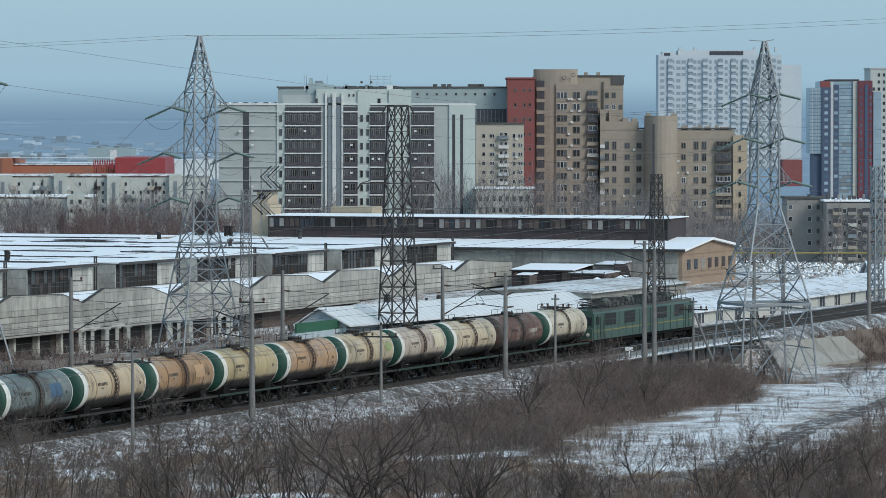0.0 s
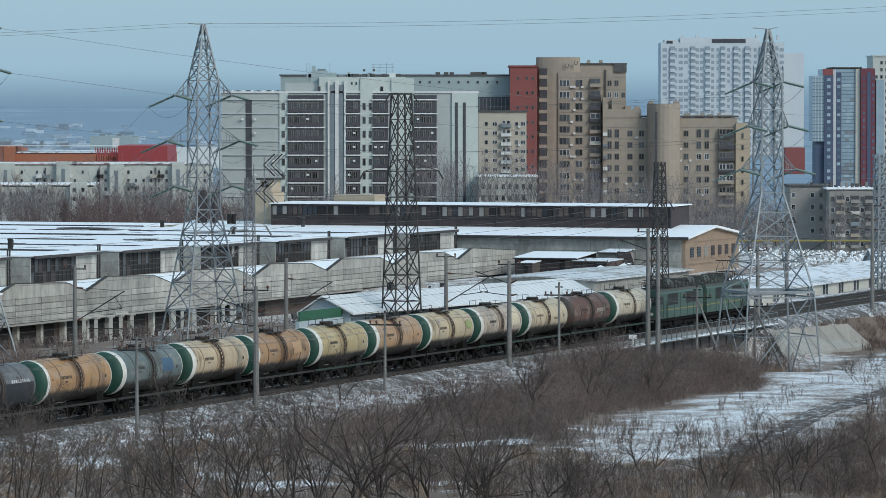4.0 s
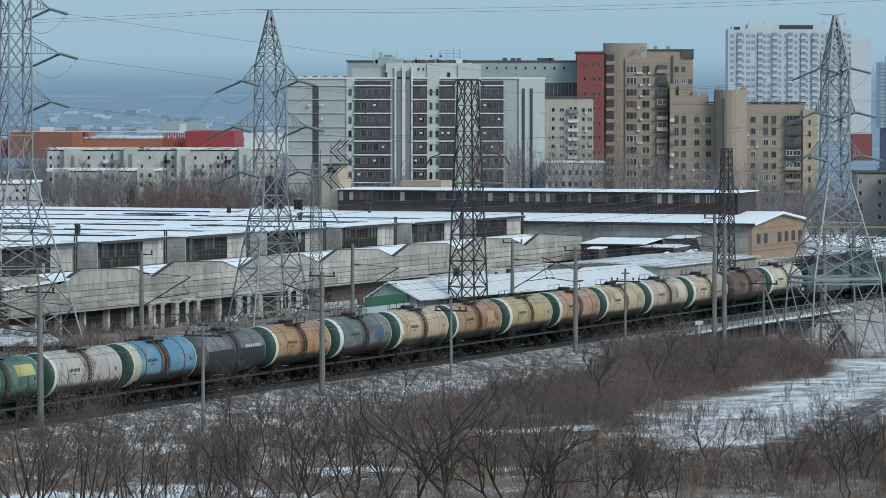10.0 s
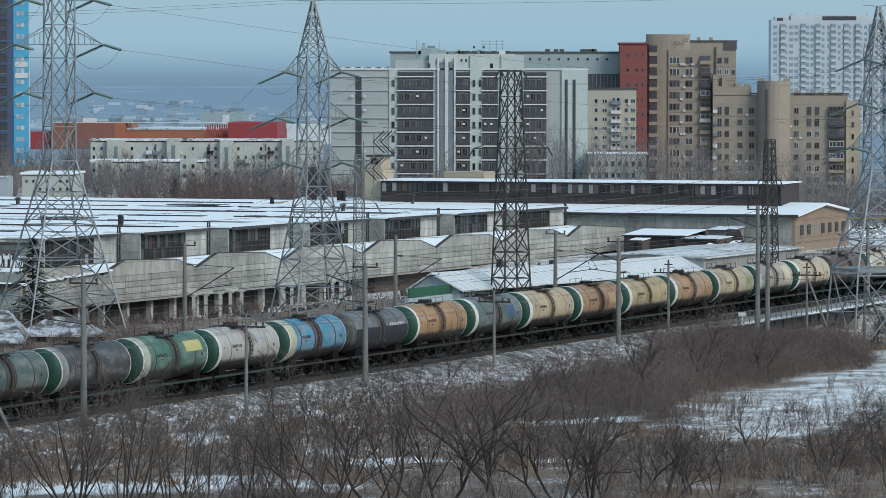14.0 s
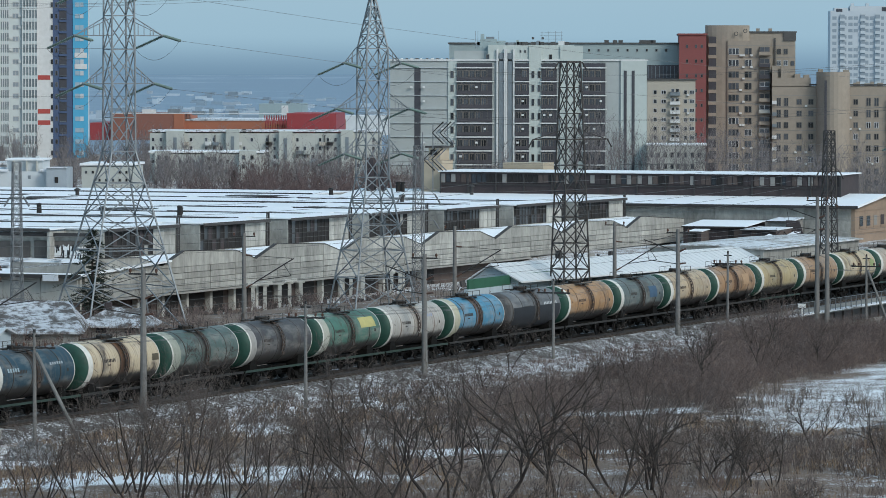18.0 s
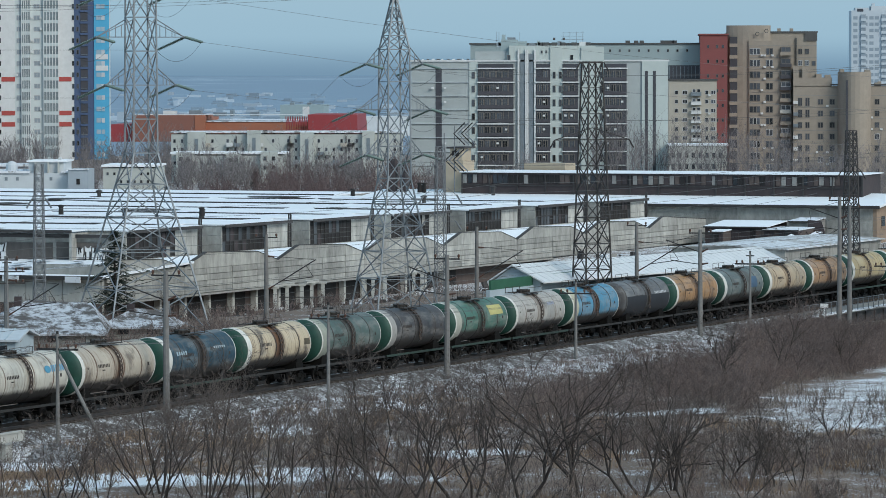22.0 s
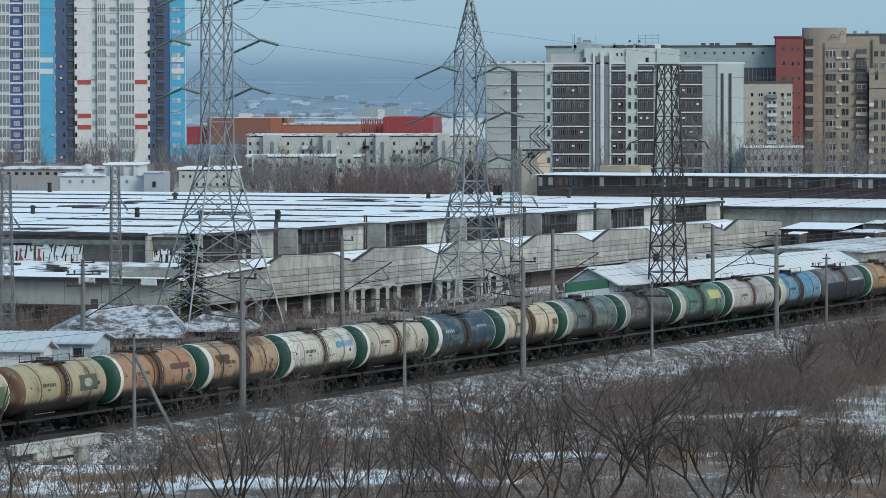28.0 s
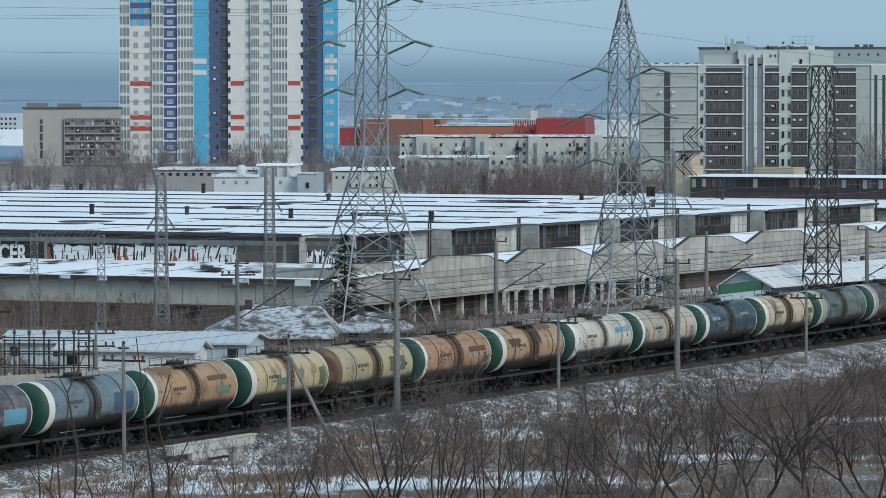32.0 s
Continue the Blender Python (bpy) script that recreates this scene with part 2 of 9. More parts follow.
def ground_z(x, y):
    v = Vector((x, y, 0)) - BASE
    s, o = v.dot(D2), v.dot(N2)
    z = -0.85 + 0.5 * noise.noise(Vector((x * 0.06, y * 0.06, 0))) * smooth(5, 14, abs(o))
    # the hollow with the road that passes under the bridge
    z -= 2.9 * smooth(80, 116, s) * (1 - 0.5 * smooth(200, 300, s)) * smooth(3.0, 8.6, o) * (1 - smooth(20, 42, o))
    z -= 2.9 * smooth(108, 112, s) * (1 - smooth(148, 152, s)) * (1 - smooth(3.0, 8.6, o)) * smooth(-40, -14, o)
    # a dip before the culvert
    z -= 1.5 * max(0.0, 1 - ((s + 46.5) / 5.5) ** 2 - ((o - 6.4) / 4.0) ** 2)
    # the works yard lies lower than the line
    z -= 2.4 * smooth(47, 55, -o) * smooth(66, 92, s) * (1 - smooth(205, 235, s)) if o < -47 else 0.0
    # low rise on the near side of the hollow
    z += 0.5 * smooth(field_hi(s) + 1, field_hi(s) + 16, o) * smooth(-5, 60, s)
    # the town behind the works lies lower on the right
    z -= 10 * smooth(640, 950, y) * (1 - smooth(1500, 2200, y)) * smooth(-20, 90, x - 0.02 * (y - 700))
    z += 20 * smooth(2300, 4800, y) - 0.0
    return z


def field_lo(s):
    """Far edge of the snowy field, where the thicket ends."""
    return min(31.5 - 0.02 * s + 6 * (1 - smooth(-6, 18, s)), 40 + 0.73 * s) - 14 * smooth(62, 105, s)


def field_hi(s):
    """Near edge of the snowy field, along the dirt road."""
    return 46.1 - 0.1 * s


SNOW_PATCHES = (  # drifts that stayed between the bushes: centre and half sizes
    (-13.2, 296, 3.6, 5), (-6.5, 297, 3.2, 4), (-0.8, 296, 2.8, 3.5), (3.2, 298, 2.4, 3.5), (-18.8, 250.5, 4.6, 4), (-24.5, 249, 3, 3), (-29.5, 248, 3.6, 4.5), (-33.5, 245, 3, 4),
    (-11, 266, 1.6, 4), (-8, 267, 2, 4), (-16.5, 303, 2.6, 5), (-22.5, 283, 2.4, 4), (-36, 258, 3, 5), (-27, 266, 2, 4), (-13.4, 250, 1.8, 3), (-39, 247, 3, 4), (-15, 272, 1.4, 4), (1, 270, 1.6, 4))


def snow_cover(x, y):
    v = Vector((x, y, 0)) - BASE
    s, o = v.dot(D2), v.dot(N2)
    w = 2.0 * noise.noise(Vector((x * 0.1, y * 0.1, 5))) + 1.0 * noise.noise(Vector((x * 0.4, y * 0.4, 8)))
    if y > 620:
        return (0.5 if y < 950 else 0.4) - 0.09 * (1 - smooth(-40, 0, x)) * smooth(650, 720, y) * (1 - smooth(1150, 1300, y))
    c = 0.5 - 0.185 * smooth(9, 14, o)
    if s > 160 and o > 3.5:
        c = 0.2 + 0.22 * smooth(11, 14, o)
    if o < -9:
        c = 0.25 if s < 150 else 0.5
        if s > 260 and o > -45:
            c = 0.38
    edge = 282 + 11 * (1 - smooth(0, 18, x))
    if s > -18 and o > 8 and y > edge - 1:
        c += 0.2 * smooth(field_lo(s) - 1.0, field_lo(s) + 1.0, o + w) * (1 - smooth(field_hi(s) - 1.5, field_hi(s), o + w * 0.5)) * smooth(-18, -9, s) * smooth(edge, edge + 5, y + 2 * w) * (0.75 + 0.25 * smooth(0, 18, x)) * smooth(3.5, 8.5, x + 0.5 * w)
    if s > -10 and o > field_hi(s):
        c += 0.16 * (1 - smooth(field_hi(s) + 2, field_hi(s) + 6, o + w)) * smooth(-10, 5, s)
    for px, py, lx, ly in SNOW_PATCHES:
        if abs(x - px) < lx + 3 and abs(y - py) < ly + 6:
            c += 0.75 * max(0.0, 1 - ((x - px + 0.7 * w) / lx) ** 2 - ((y - py + 2.2 * w) / ly) ** 2) ** 0.5
    return c


def build_ground():
    ys = [-400, 0, 120, 180, 220] + list(np.arange(240, 480, 2.0)) + list(np.arange(480, 700, 6.0)) + list(np.arange(700, 1300, 30.0)) + list(np.arange(1300, 4900, 200.0))
    grid = []
    for y in ys:
        half = max(150, 0.24 * max(y, 0) + 60)
        n = 180 if 230 < y < 480 else 90
        grid.append([(-half * 1.5 + 2.5 * half * i / 180, y) for i in range(181)])
    v, f = [], []
    for row in grid:
        for x, y in row:
            v.append((x, y, ground_z(x, y)))
    k = 181
    for j in range(len(ys) - 1):
        for i in range(k - 1):
            f.append((j * k + i, j * k + i + 1, (j + 1) * k + i + 1, (j + 1) * k + i))
    me = bpy.data.meshes.new("ground")
    me.from_pydata(v, [], f)
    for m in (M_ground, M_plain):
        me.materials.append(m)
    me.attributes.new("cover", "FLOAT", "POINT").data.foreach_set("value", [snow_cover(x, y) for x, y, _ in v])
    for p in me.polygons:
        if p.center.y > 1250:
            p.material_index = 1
    me.shade_smooth()
    return tagged(new("ground", me), "brown winter ground with patches of thin snow and dry grass", "ground", kind="structure")


build_ground()


# ---- the line ----
def build_track():
    bed = MB()
    for a, b in ((-140, 109), (151, 480)):
        bed.prism([(-9.5, -1.6), (-8, -0.35), (2.2, -0.28), (3.9, -0.95), (4.4, -1.6)], a, b,
                  Matrix.Translation(BASE) @ Matrix((( N2.x, D2.x, 0, 0), (N2.y, D2.y, 0, 0), (0, 0, 1, 0), (0, 0, 0, 1))))
    bedo = part("track_bed", bed, M_ballast, None)
    tagged(bedo, "dark stone ballast bed dusted with snow", "track bed", kind="structure")
    me_r = MB().box((-75, -0.04, -0.16), (75, 0.04, 0.0)).mesh("rail")
    for o0 in (0.0, -4.3):
        t = thing("railway_track", "pair of steel rails on dark sleepers", "railway track", "tracks", along(170, o0))
        for sg in (-1, 1):
            for k in (-2, -1, 0, 1, 2):
                part("rail", me_r, M_darkmetal, t, m=pose(k * 150, sg * 0.78, 0))
        sl = MB()
        for i in range(-310, 311):
            sl.box((i - 0.13, -1.35, -0.36), (i + 0.13, 1.35, -0.17))
        part("sleeper", sl, M_wood, t)["kind"] = "stuff"


build_track()

# the dirt road along the near edge of the field
road = MB()
pr = None
for i_ in range(240):
    s_ = -8 + 1.0 * i_
    w_ = [0.45 * noise.noise(Vector((s_ * 0.7, e_, 4))) for e_ in (0, 9)]
    a_, b_ = tr(s_, field_hi(s_) - 0.2 + w_[0]), tr(s_, field_hi(s_) + 1.8 + w_[1])
    a_.z, b_.z = ground_z(a_.x, a_.y) + 0.06, ground_z(b_.x, b_.y) + 0.06
    if pr:
        road.add([pr[0], a_, b_, pr[1]], [(0, 1, 2, 3)])
    pr = (a_, b_)
tagged(part("road", road, M_mud, None), "narrow dark muddy dirt road along the field", "road", kind="structure")

# the haze beyond the plain, painted on an added glowing sheet that fades upwards
M_far = bpy.data.materials.new("painted_haze_glow")
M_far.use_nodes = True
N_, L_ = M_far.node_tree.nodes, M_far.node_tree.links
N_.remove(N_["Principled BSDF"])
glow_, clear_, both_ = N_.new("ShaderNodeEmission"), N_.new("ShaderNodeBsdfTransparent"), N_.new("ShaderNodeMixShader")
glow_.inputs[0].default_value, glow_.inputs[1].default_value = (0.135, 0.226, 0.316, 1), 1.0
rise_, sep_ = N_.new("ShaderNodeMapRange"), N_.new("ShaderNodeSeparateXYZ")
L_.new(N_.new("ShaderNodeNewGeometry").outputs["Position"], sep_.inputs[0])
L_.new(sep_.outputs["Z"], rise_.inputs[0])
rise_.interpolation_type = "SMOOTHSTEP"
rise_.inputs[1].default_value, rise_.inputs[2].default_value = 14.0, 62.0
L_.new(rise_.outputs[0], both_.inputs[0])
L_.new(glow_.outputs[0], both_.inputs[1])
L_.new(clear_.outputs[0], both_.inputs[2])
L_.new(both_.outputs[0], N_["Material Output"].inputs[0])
tagged(part("backdrop", MB().add([(-3000, 4600, 5), (3000, 4600, 5), (3000, 4600, 64), (-3000, 4600, 64)], [(0, 1, 2, 3)]), M_far, None), "added glowing sheet painted as blue haze above the snowy plain", "backdrop", kind="structure")

# ---- the train ----
M_under = mat("grimy_underframe", (0.012, 0.011, 0.010), (0.006, 0.006, 0.006), 0.95, 4, 0.6, moving=True)
M_under.node_tree.nodes["Principled BSDF"].inputs["Specular IOR Level"].default_value = 0.15
M_wheel = mat("wheel_steel", (0.018, 0.016, 0.015), (0.009, 0.008, 0.008), 0.7, 6, 0.8, metal=0.2, moving=True)
M_wheel.node_tree.nodes["Principled BSDF"].inputs["Specular IOR Level"].default_value = 0.15
M_beam_green = mat("green_side_beam", (0.024, 0.055, 0.043), (0.016, 0.024, 0.021), 0.85, 3, 0.5, moving=True)
M_beam_grey = mat("grey_side_beam", (0.034, 0.033, 0.031), (0.012, 0.011, 0.011), 0.85, 3, 0.5, moving=True)
M_cap_green = mat("green_end_paint", (0.013, 0.072, 0.05), (0.008, 0.036, 0.026), 0.6, 2, 0.5, moving=True, bump=0.02)
M_rim = mat("white_rim_paint", (0.68, 0.68, 0.64), (0.45, 0.44, 0.40), 0.7, 3, 0.5, moving=True)
M_hatch = mat("oily_fittings", (0.055, 0.042, 0.033), (0.02, 0.017, 0.015), 0.7, 5, 1, moving=True)
M_ladder = mat("rusty_ladder_iron", (0.075, 0.05, 0.038), (0.03, 0.022, 0.018), 0.8, 5, 1, moving=True)
M_mark = mat("dark_lettering", (0.06, 0.045, 0.04), (0.03, 0.025, 0.022), 0.8, 5, 1, moving=True, bump=0)


def tank_mat(name, c, rust, lower=None):
    """Tank paint with oil and rust running down from the hatch, and a streaky darkening towards the belly."""
    m = mat(name, c, tuple(x * 0.66 for x in c), 0.6, 1.1, 0.4, 0.55, bump=0.03, moving=True)
    N, L = m.node_tree.nodes, m.node_tree.links
    bsdf = N["Principled BSDF"]
    col = bsdf.inputs["Base Color"].links[0].from_socket
    tc = N.new("ShaderNodeTexCoord")
    sep = N.new("ShaderNodeSeparateXYZ")
    L.new(tc.outputs["Object"], sep.inputs[0])

    def calc(op, a, b):
        n = N.new("ShaderNodeMath")
        n.operation, n.use_clamp = op, False
        for i, q in enumerate((a, b)):
            if isinstance(q, (int, float)):
                n.inputs[i].default_value = q
            else:
                L.new(q, n.inputs[i])
        return n.outputs[0]

    st = N.new("ShaderNodeVectorMath")
    st.operation = "MULTIPLY"
    st.inputs[1].default_value = (3.2, 0.5, 0.5)
    L.new(tc.outputs["Object"], st.inputs[0])
    off = N.new("ShaderNodeVectorMath")
    oi = N.new("ShaderNodeObjectInfo")
    L.new(st.outputs[0], off.inputs[0])
    L.new(calc("MULTIPLY", oi.outputs["Random"], 77.0), off.inputs[1])
    streak = N.new("ShaderNodeTexNoise")
    streak.inputs["Scale"].default_value, streak.inputs["Detail"].default_value = 1.2, 5
    L.new(off.outputs[0], streak.inputs["Vector"])
    near = calc("SUBTRACT", 1.0, calc("MULTIPLY", calc("ABSOLUTE", sep.outputs["X"], 0), 1.0))
    near = calc("MAXIMUM", near, 0.0)
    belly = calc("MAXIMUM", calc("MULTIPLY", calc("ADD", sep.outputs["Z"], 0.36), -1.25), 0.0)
    amount = calc("MULTIPLY", near, rust)
    amount = calc("ADD", amount, 0.19 + 0.13 * rust)
    r = N.new("ShaderNodeMapRange")
    r.inputs[1].default_value, r.inputs[2].default_value = 0.40, 0.95
    L.new(calc("MULTIPLY", amount, calc("MULTIPLY", streak.outputs["Fac"], 2.0)), r.inputs[0])
    mix = N.new("ShaderNodeMix")
    mix.data_type = "RGBA"
    dark = max(c) < 0.25
    mix.inputs[7].default_value = (0.035, 0.028, 0.024, 1) if dark else (0.115, 0.06, 0.034, 1)
    L.new(r.outputs[0], mix.inputs[0])
    # irregular spills and fine runs anywhere on the skin
    for stretch, lo, hi, most, tint in (((0.9, 0.7, 0.45), 0.535, 0.64, 0.4 + 0.45 * rust, (0.05, 0.034, 0.025, 1)), ((6.5, 0.5, 0.4), 0.52, 0.68, 0.35 + 0.4 * rust, (0.14, 0.075, 0.042, 1) if not dark else (0.10, 0.09, 0.085, 1)), ((0.5, 1.2, 1.4), 0.47, 0.66, 0.34, (0.36, 0.34, 0.31, 1))):
        sv, ov = N.new("ShaderNodeVectorMath"), N.new("ShaderNodeVectorMath")
        sv.operation = "MULTIPLY"
        sv.inputs[1].default_value = stretch
        L.new(tc.outputs["Object"], sv.inputs[0])
        L.new(sv.outputs[0], ov.inputs[0])
        L.new(calc("MULTIPLY", oi.outputs["Random"], 131.0 + 10 * lo), ov.inputs[1])
        nz, rg, mx = N.new("ShaderNodeTexNoise"), N.new("ShaderNodeMapRange"), N.new("ShaderNodeMix")
        nz.inputs["Scale"].default_value, nz.inputs["Detail"].default_value, nz.inputs["Roughness"].default_value = 1.0, 6, 0.62
        L.new(ov.outputs[0], nz.inputs["Vector"])
        rg.inputs[1].default_value, rg.inputs[2].default_value, rg.inputs[4].default_value = lo, hi, most
        L.new(nz.outputs["Fac"], rg.inputs[0])
        mx.data_type = "RGBA"
        mx.inputs[7].default_value = tint
        L.new(rg.outputs[0], mx.inputs[0])
        L.new(col, mx.inputs[6])
        col = mx.outputs[2]
    L.new(col, mix.inputs[6])
    # streaks of near-black, stronger towards the bottom of the tank
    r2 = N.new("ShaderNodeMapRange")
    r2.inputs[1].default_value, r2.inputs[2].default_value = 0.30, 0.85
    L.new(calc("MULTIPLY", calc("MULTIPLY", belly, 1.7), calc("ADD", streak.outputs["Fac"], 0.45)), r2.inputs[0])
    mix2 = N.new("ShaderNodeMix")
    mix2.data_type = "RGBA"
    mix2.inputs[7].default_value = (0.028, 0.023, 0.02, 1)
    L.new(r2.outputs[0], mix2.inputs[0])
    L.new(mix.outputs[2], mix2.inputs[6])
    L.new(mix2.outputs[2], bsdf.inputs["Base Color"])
    return m


def cyl_patch(mb, x0, x1, a0, a1, r, zc=0.0, n=6):
    """A piece of the tank's skin: along x0..x1, from angle a0 to a1 (degrees from the top towards the near side)."""
    return mb.lathe([(x0, r), (x1, r)], n, "X", (0, 0, zc), radians(a0), radians(a1))


ZC, RT, HL = 2.78, 1.5, 5.02


def shared_car_meshes():
    g = {}
    g["wheelset"] = MB().tube((0, -0.8, 0), (0, 0.8, 0), 0.08, n=8)
    for sg in (-1, 1):
        y = sg * 0.78
        g["wheelset"].lathe([(y - 0.07, 0.1), (y - 0.07, 0.475), (y + 0.05, 0.475), (y + 0.07, 0.40), (y + 0.06, 0.1)], 14, "Y")
        for i in range(4):
            a = math.tau * i / 4
            g["wheelset"].tube((0.28 * math.cos(a), y + sg * 0.06, 0.28 * math.sin(a)), (0.28 * math.cos(a), y + sg * 0.09, 0.28 * math.sin(a)), 0.05, n=5)
    b = MB()
    for sg in (-1, 1):
        y = sg * 1.02
        b.prism([(-1.2, 0.52), (-1.05, 0.70), (-0.45, 0.62), (-0.30, 0.30), (0.30, 0.30), (0.45, 0.62), (1.05, 0.70), (1.2, 0.52), (1.15, 0.36), (0.7, 0.36), (0.45, 0.12), (-0.45, 0.12), (-0.7, 0.36), (-1.15, 0.36)], y - 0.09, y + 0.09)
        for x in (-0.925, 0.925):
            b.lathe([(y - 0.14, 0.02), (y - 0.14, 0.15), (y + 0.14, 0.15), (y + 0.14, 0.02)], 8, "Y", (x, 0, 0.475))
        for x in (-0.18, 0, 0.18):
            b.tube((x, y, 0.3), (x, y, 0.58), 0.07, n=6)
    b.box((-0.22, -1.15, 0.5), (0.22, 1.15, 0.78))
    g["bogie_frame"] = b
    g["shell"] = MB().lathe([(-HL, RT), (-2.0, RT), (2.0, RT), (HL, RT)], 40, "X")
    cap = MB().lathe([(0, RT - 0.004), (0.13, RT * 0.965), (0.25, RT * 0.865), (0.35, RT * 0.70), (0.43, RT * 0.48), (0.475, RT * 0.24), (0.49, 0.01)], 32, "X")
    g["end_cap"] = cap
    g["rim"] = MB().lathe([(-0.55, RT + 0.008), (-0.54, RT + 0.012), (0.0, RT + 0.018), (0.06, RT - 0.02)], 36, "X")
    g["narrow_rim"] = MB().lathe([(-0.3, RT + 0.008), (-0.29, RT + 0.012), (0.0, RT + 0.018), (0.06, RT - 0.02)], 36, "X")
    g["edge_line"] = MB().lathe([(-0.09, RT + 0.012), (0.0, RT + 0.016), (0.03, RT - 0.01)], 36, "X")
    g["band"] = MB().lathe([(-0.06, RT + 0.004), (-0.06, RT + 0.02), (0.06, RT + 0.02), (0.06, RT + 0.004)], 32, "X", (0, 0, 0))
    sill = MB().box((-5.9, -0.3, 0.82), (5.9, 0.3, 1.14))
    for x in (-5.75, 5.75):
        sill.box((x - 0.12, -1.45, 0.84), (x + 0.12, 1.45, 1.12))
    for x in (-3.9, 3.9):
        sill.box((x - 0.55, -1.15, 0.9), (x + 0.55, 1.15, 1.5))
    g["centre_sill"] = sill
    g["side_beam"] = MB().box((-5.85, -0.06, 1.02), (5.85, 0.06, 1.16))
    c = MB().box((-0.28, -0.14, 0.92), (0.28, 0.14, 1.18)).box((0.02, -0.22, 0.9), (0.34, 0.2, 1.22))
    g["coupler"] = c
    h = MB().lathe([(0.0, 0.42), (0.24, 0.42), (0.24, 0.5), (0.30, 0.5), (0.36, 0.3), (0.37, 0.01)], 14, "Z")
    g["bolt"] = MB().box((-0.05, -0.05, 0.1), (0.05, 0.05, 0.36))
    g["hatch"] = h
    p = MB()
    for y in (-0.75, 0.75):
        p.box((-1.5, y - 0.2, -0.02), (1.5, y + 0.2, 0.03))
        for x in (-1.45, 0, 1.45):
            p.tube((x, y * 1.2, 0), (x, y * 1.2, 0.42), 0.022, n=4)
        p.tube((-1.45, y * 1.2, 0.42), (1.45, y * 1.2, 0.42), 0.022, n=4)
    for x in (-0.9, 0.9):
        p.tube((x, -0.9, -0.1), (x, 0.9, 0.05), 0.035, n=4)
    g["catwalk"] = p
    la = MB()
    pts = [(-math.sin(radians(a)) * (RT + 0.14), math.cos(radians(a)) * (RT + 0.14)) for a in range(22, 112, 5)] + [(-RT - 0.12, -0.62 - 0.2 * k) for k in range(2)]
    cols = (-0.18, -0.14, 0.14, 0.18)
    n = len(pts)
    vs = [(x, y * f, z * f) for f in (1.0, 0.97) for y, z in pts for x in cols]
    fs = []
    for k in range(n - 1):
        for c in (0, 1, 2):
            if c == 1 and k % 2:
                continue
            a = k * 4 + c
            b = a + n * 4
            fs += [(a, a + 1, a + 5, a + 4), (b, b + 4, b + 5, b + 1)]
            if c != 1:
                fs += [(a, a + 4, b + 4, b), (a + 1, b + 1, b + 5, a + 5)]
            else:
                fs += [(a, b, b + 1, a + 1), (a + 4, a + 5, b + 5, b + 4)]
    la.add(vs, fs)
    g["ladder"] = la
    g["saddle"] = MB().prism([(-0.5, 1.15), (-0.35, 1.75), (0.35, 1.75), (0.5, 1.15)], -0.12, 0.12)
    tk = MB().lathe([(-0.5, 0.02), (-0.5, 0.17), (0.5, 0.17), (0.5, 0.02)], 10, "X", (0.9, -0.7, 0.68))
    tk.box((-1.4, -0.75, 0.55), (-0.8, -0.5, 0.8))
    g["brake_gear"] = tk.tube((-3, -0.4, 0.7), (3, -0.4, 0.7), 0.03, n=4)
    return {k: (v.mesh(k, k in ("shell", "end_cap", "rim", "narrow_rim", "edge_line", "band")) if isinstance(v, MB) else v) for k, v in g.items()}


CAR_MESH = shared_car_meshes()
for key, material in (("wheelset", M_wheel), ("bogie_frame", M_under), ("centre_sill", M_under), ("coupler", M_under), ("hatch", M_hatch), ("bolt", M_hatch), ("catwalk", M_hatch),
                      ("saddle", M_under), ("brake_gear", M_under), ("rim", M_rim), ("narrow_rim", M_rim), ("edge_line", M_rim)):
    CAR_MESH[key].materials.append(material)
WHEELS = []  # every wheelset, with its radius


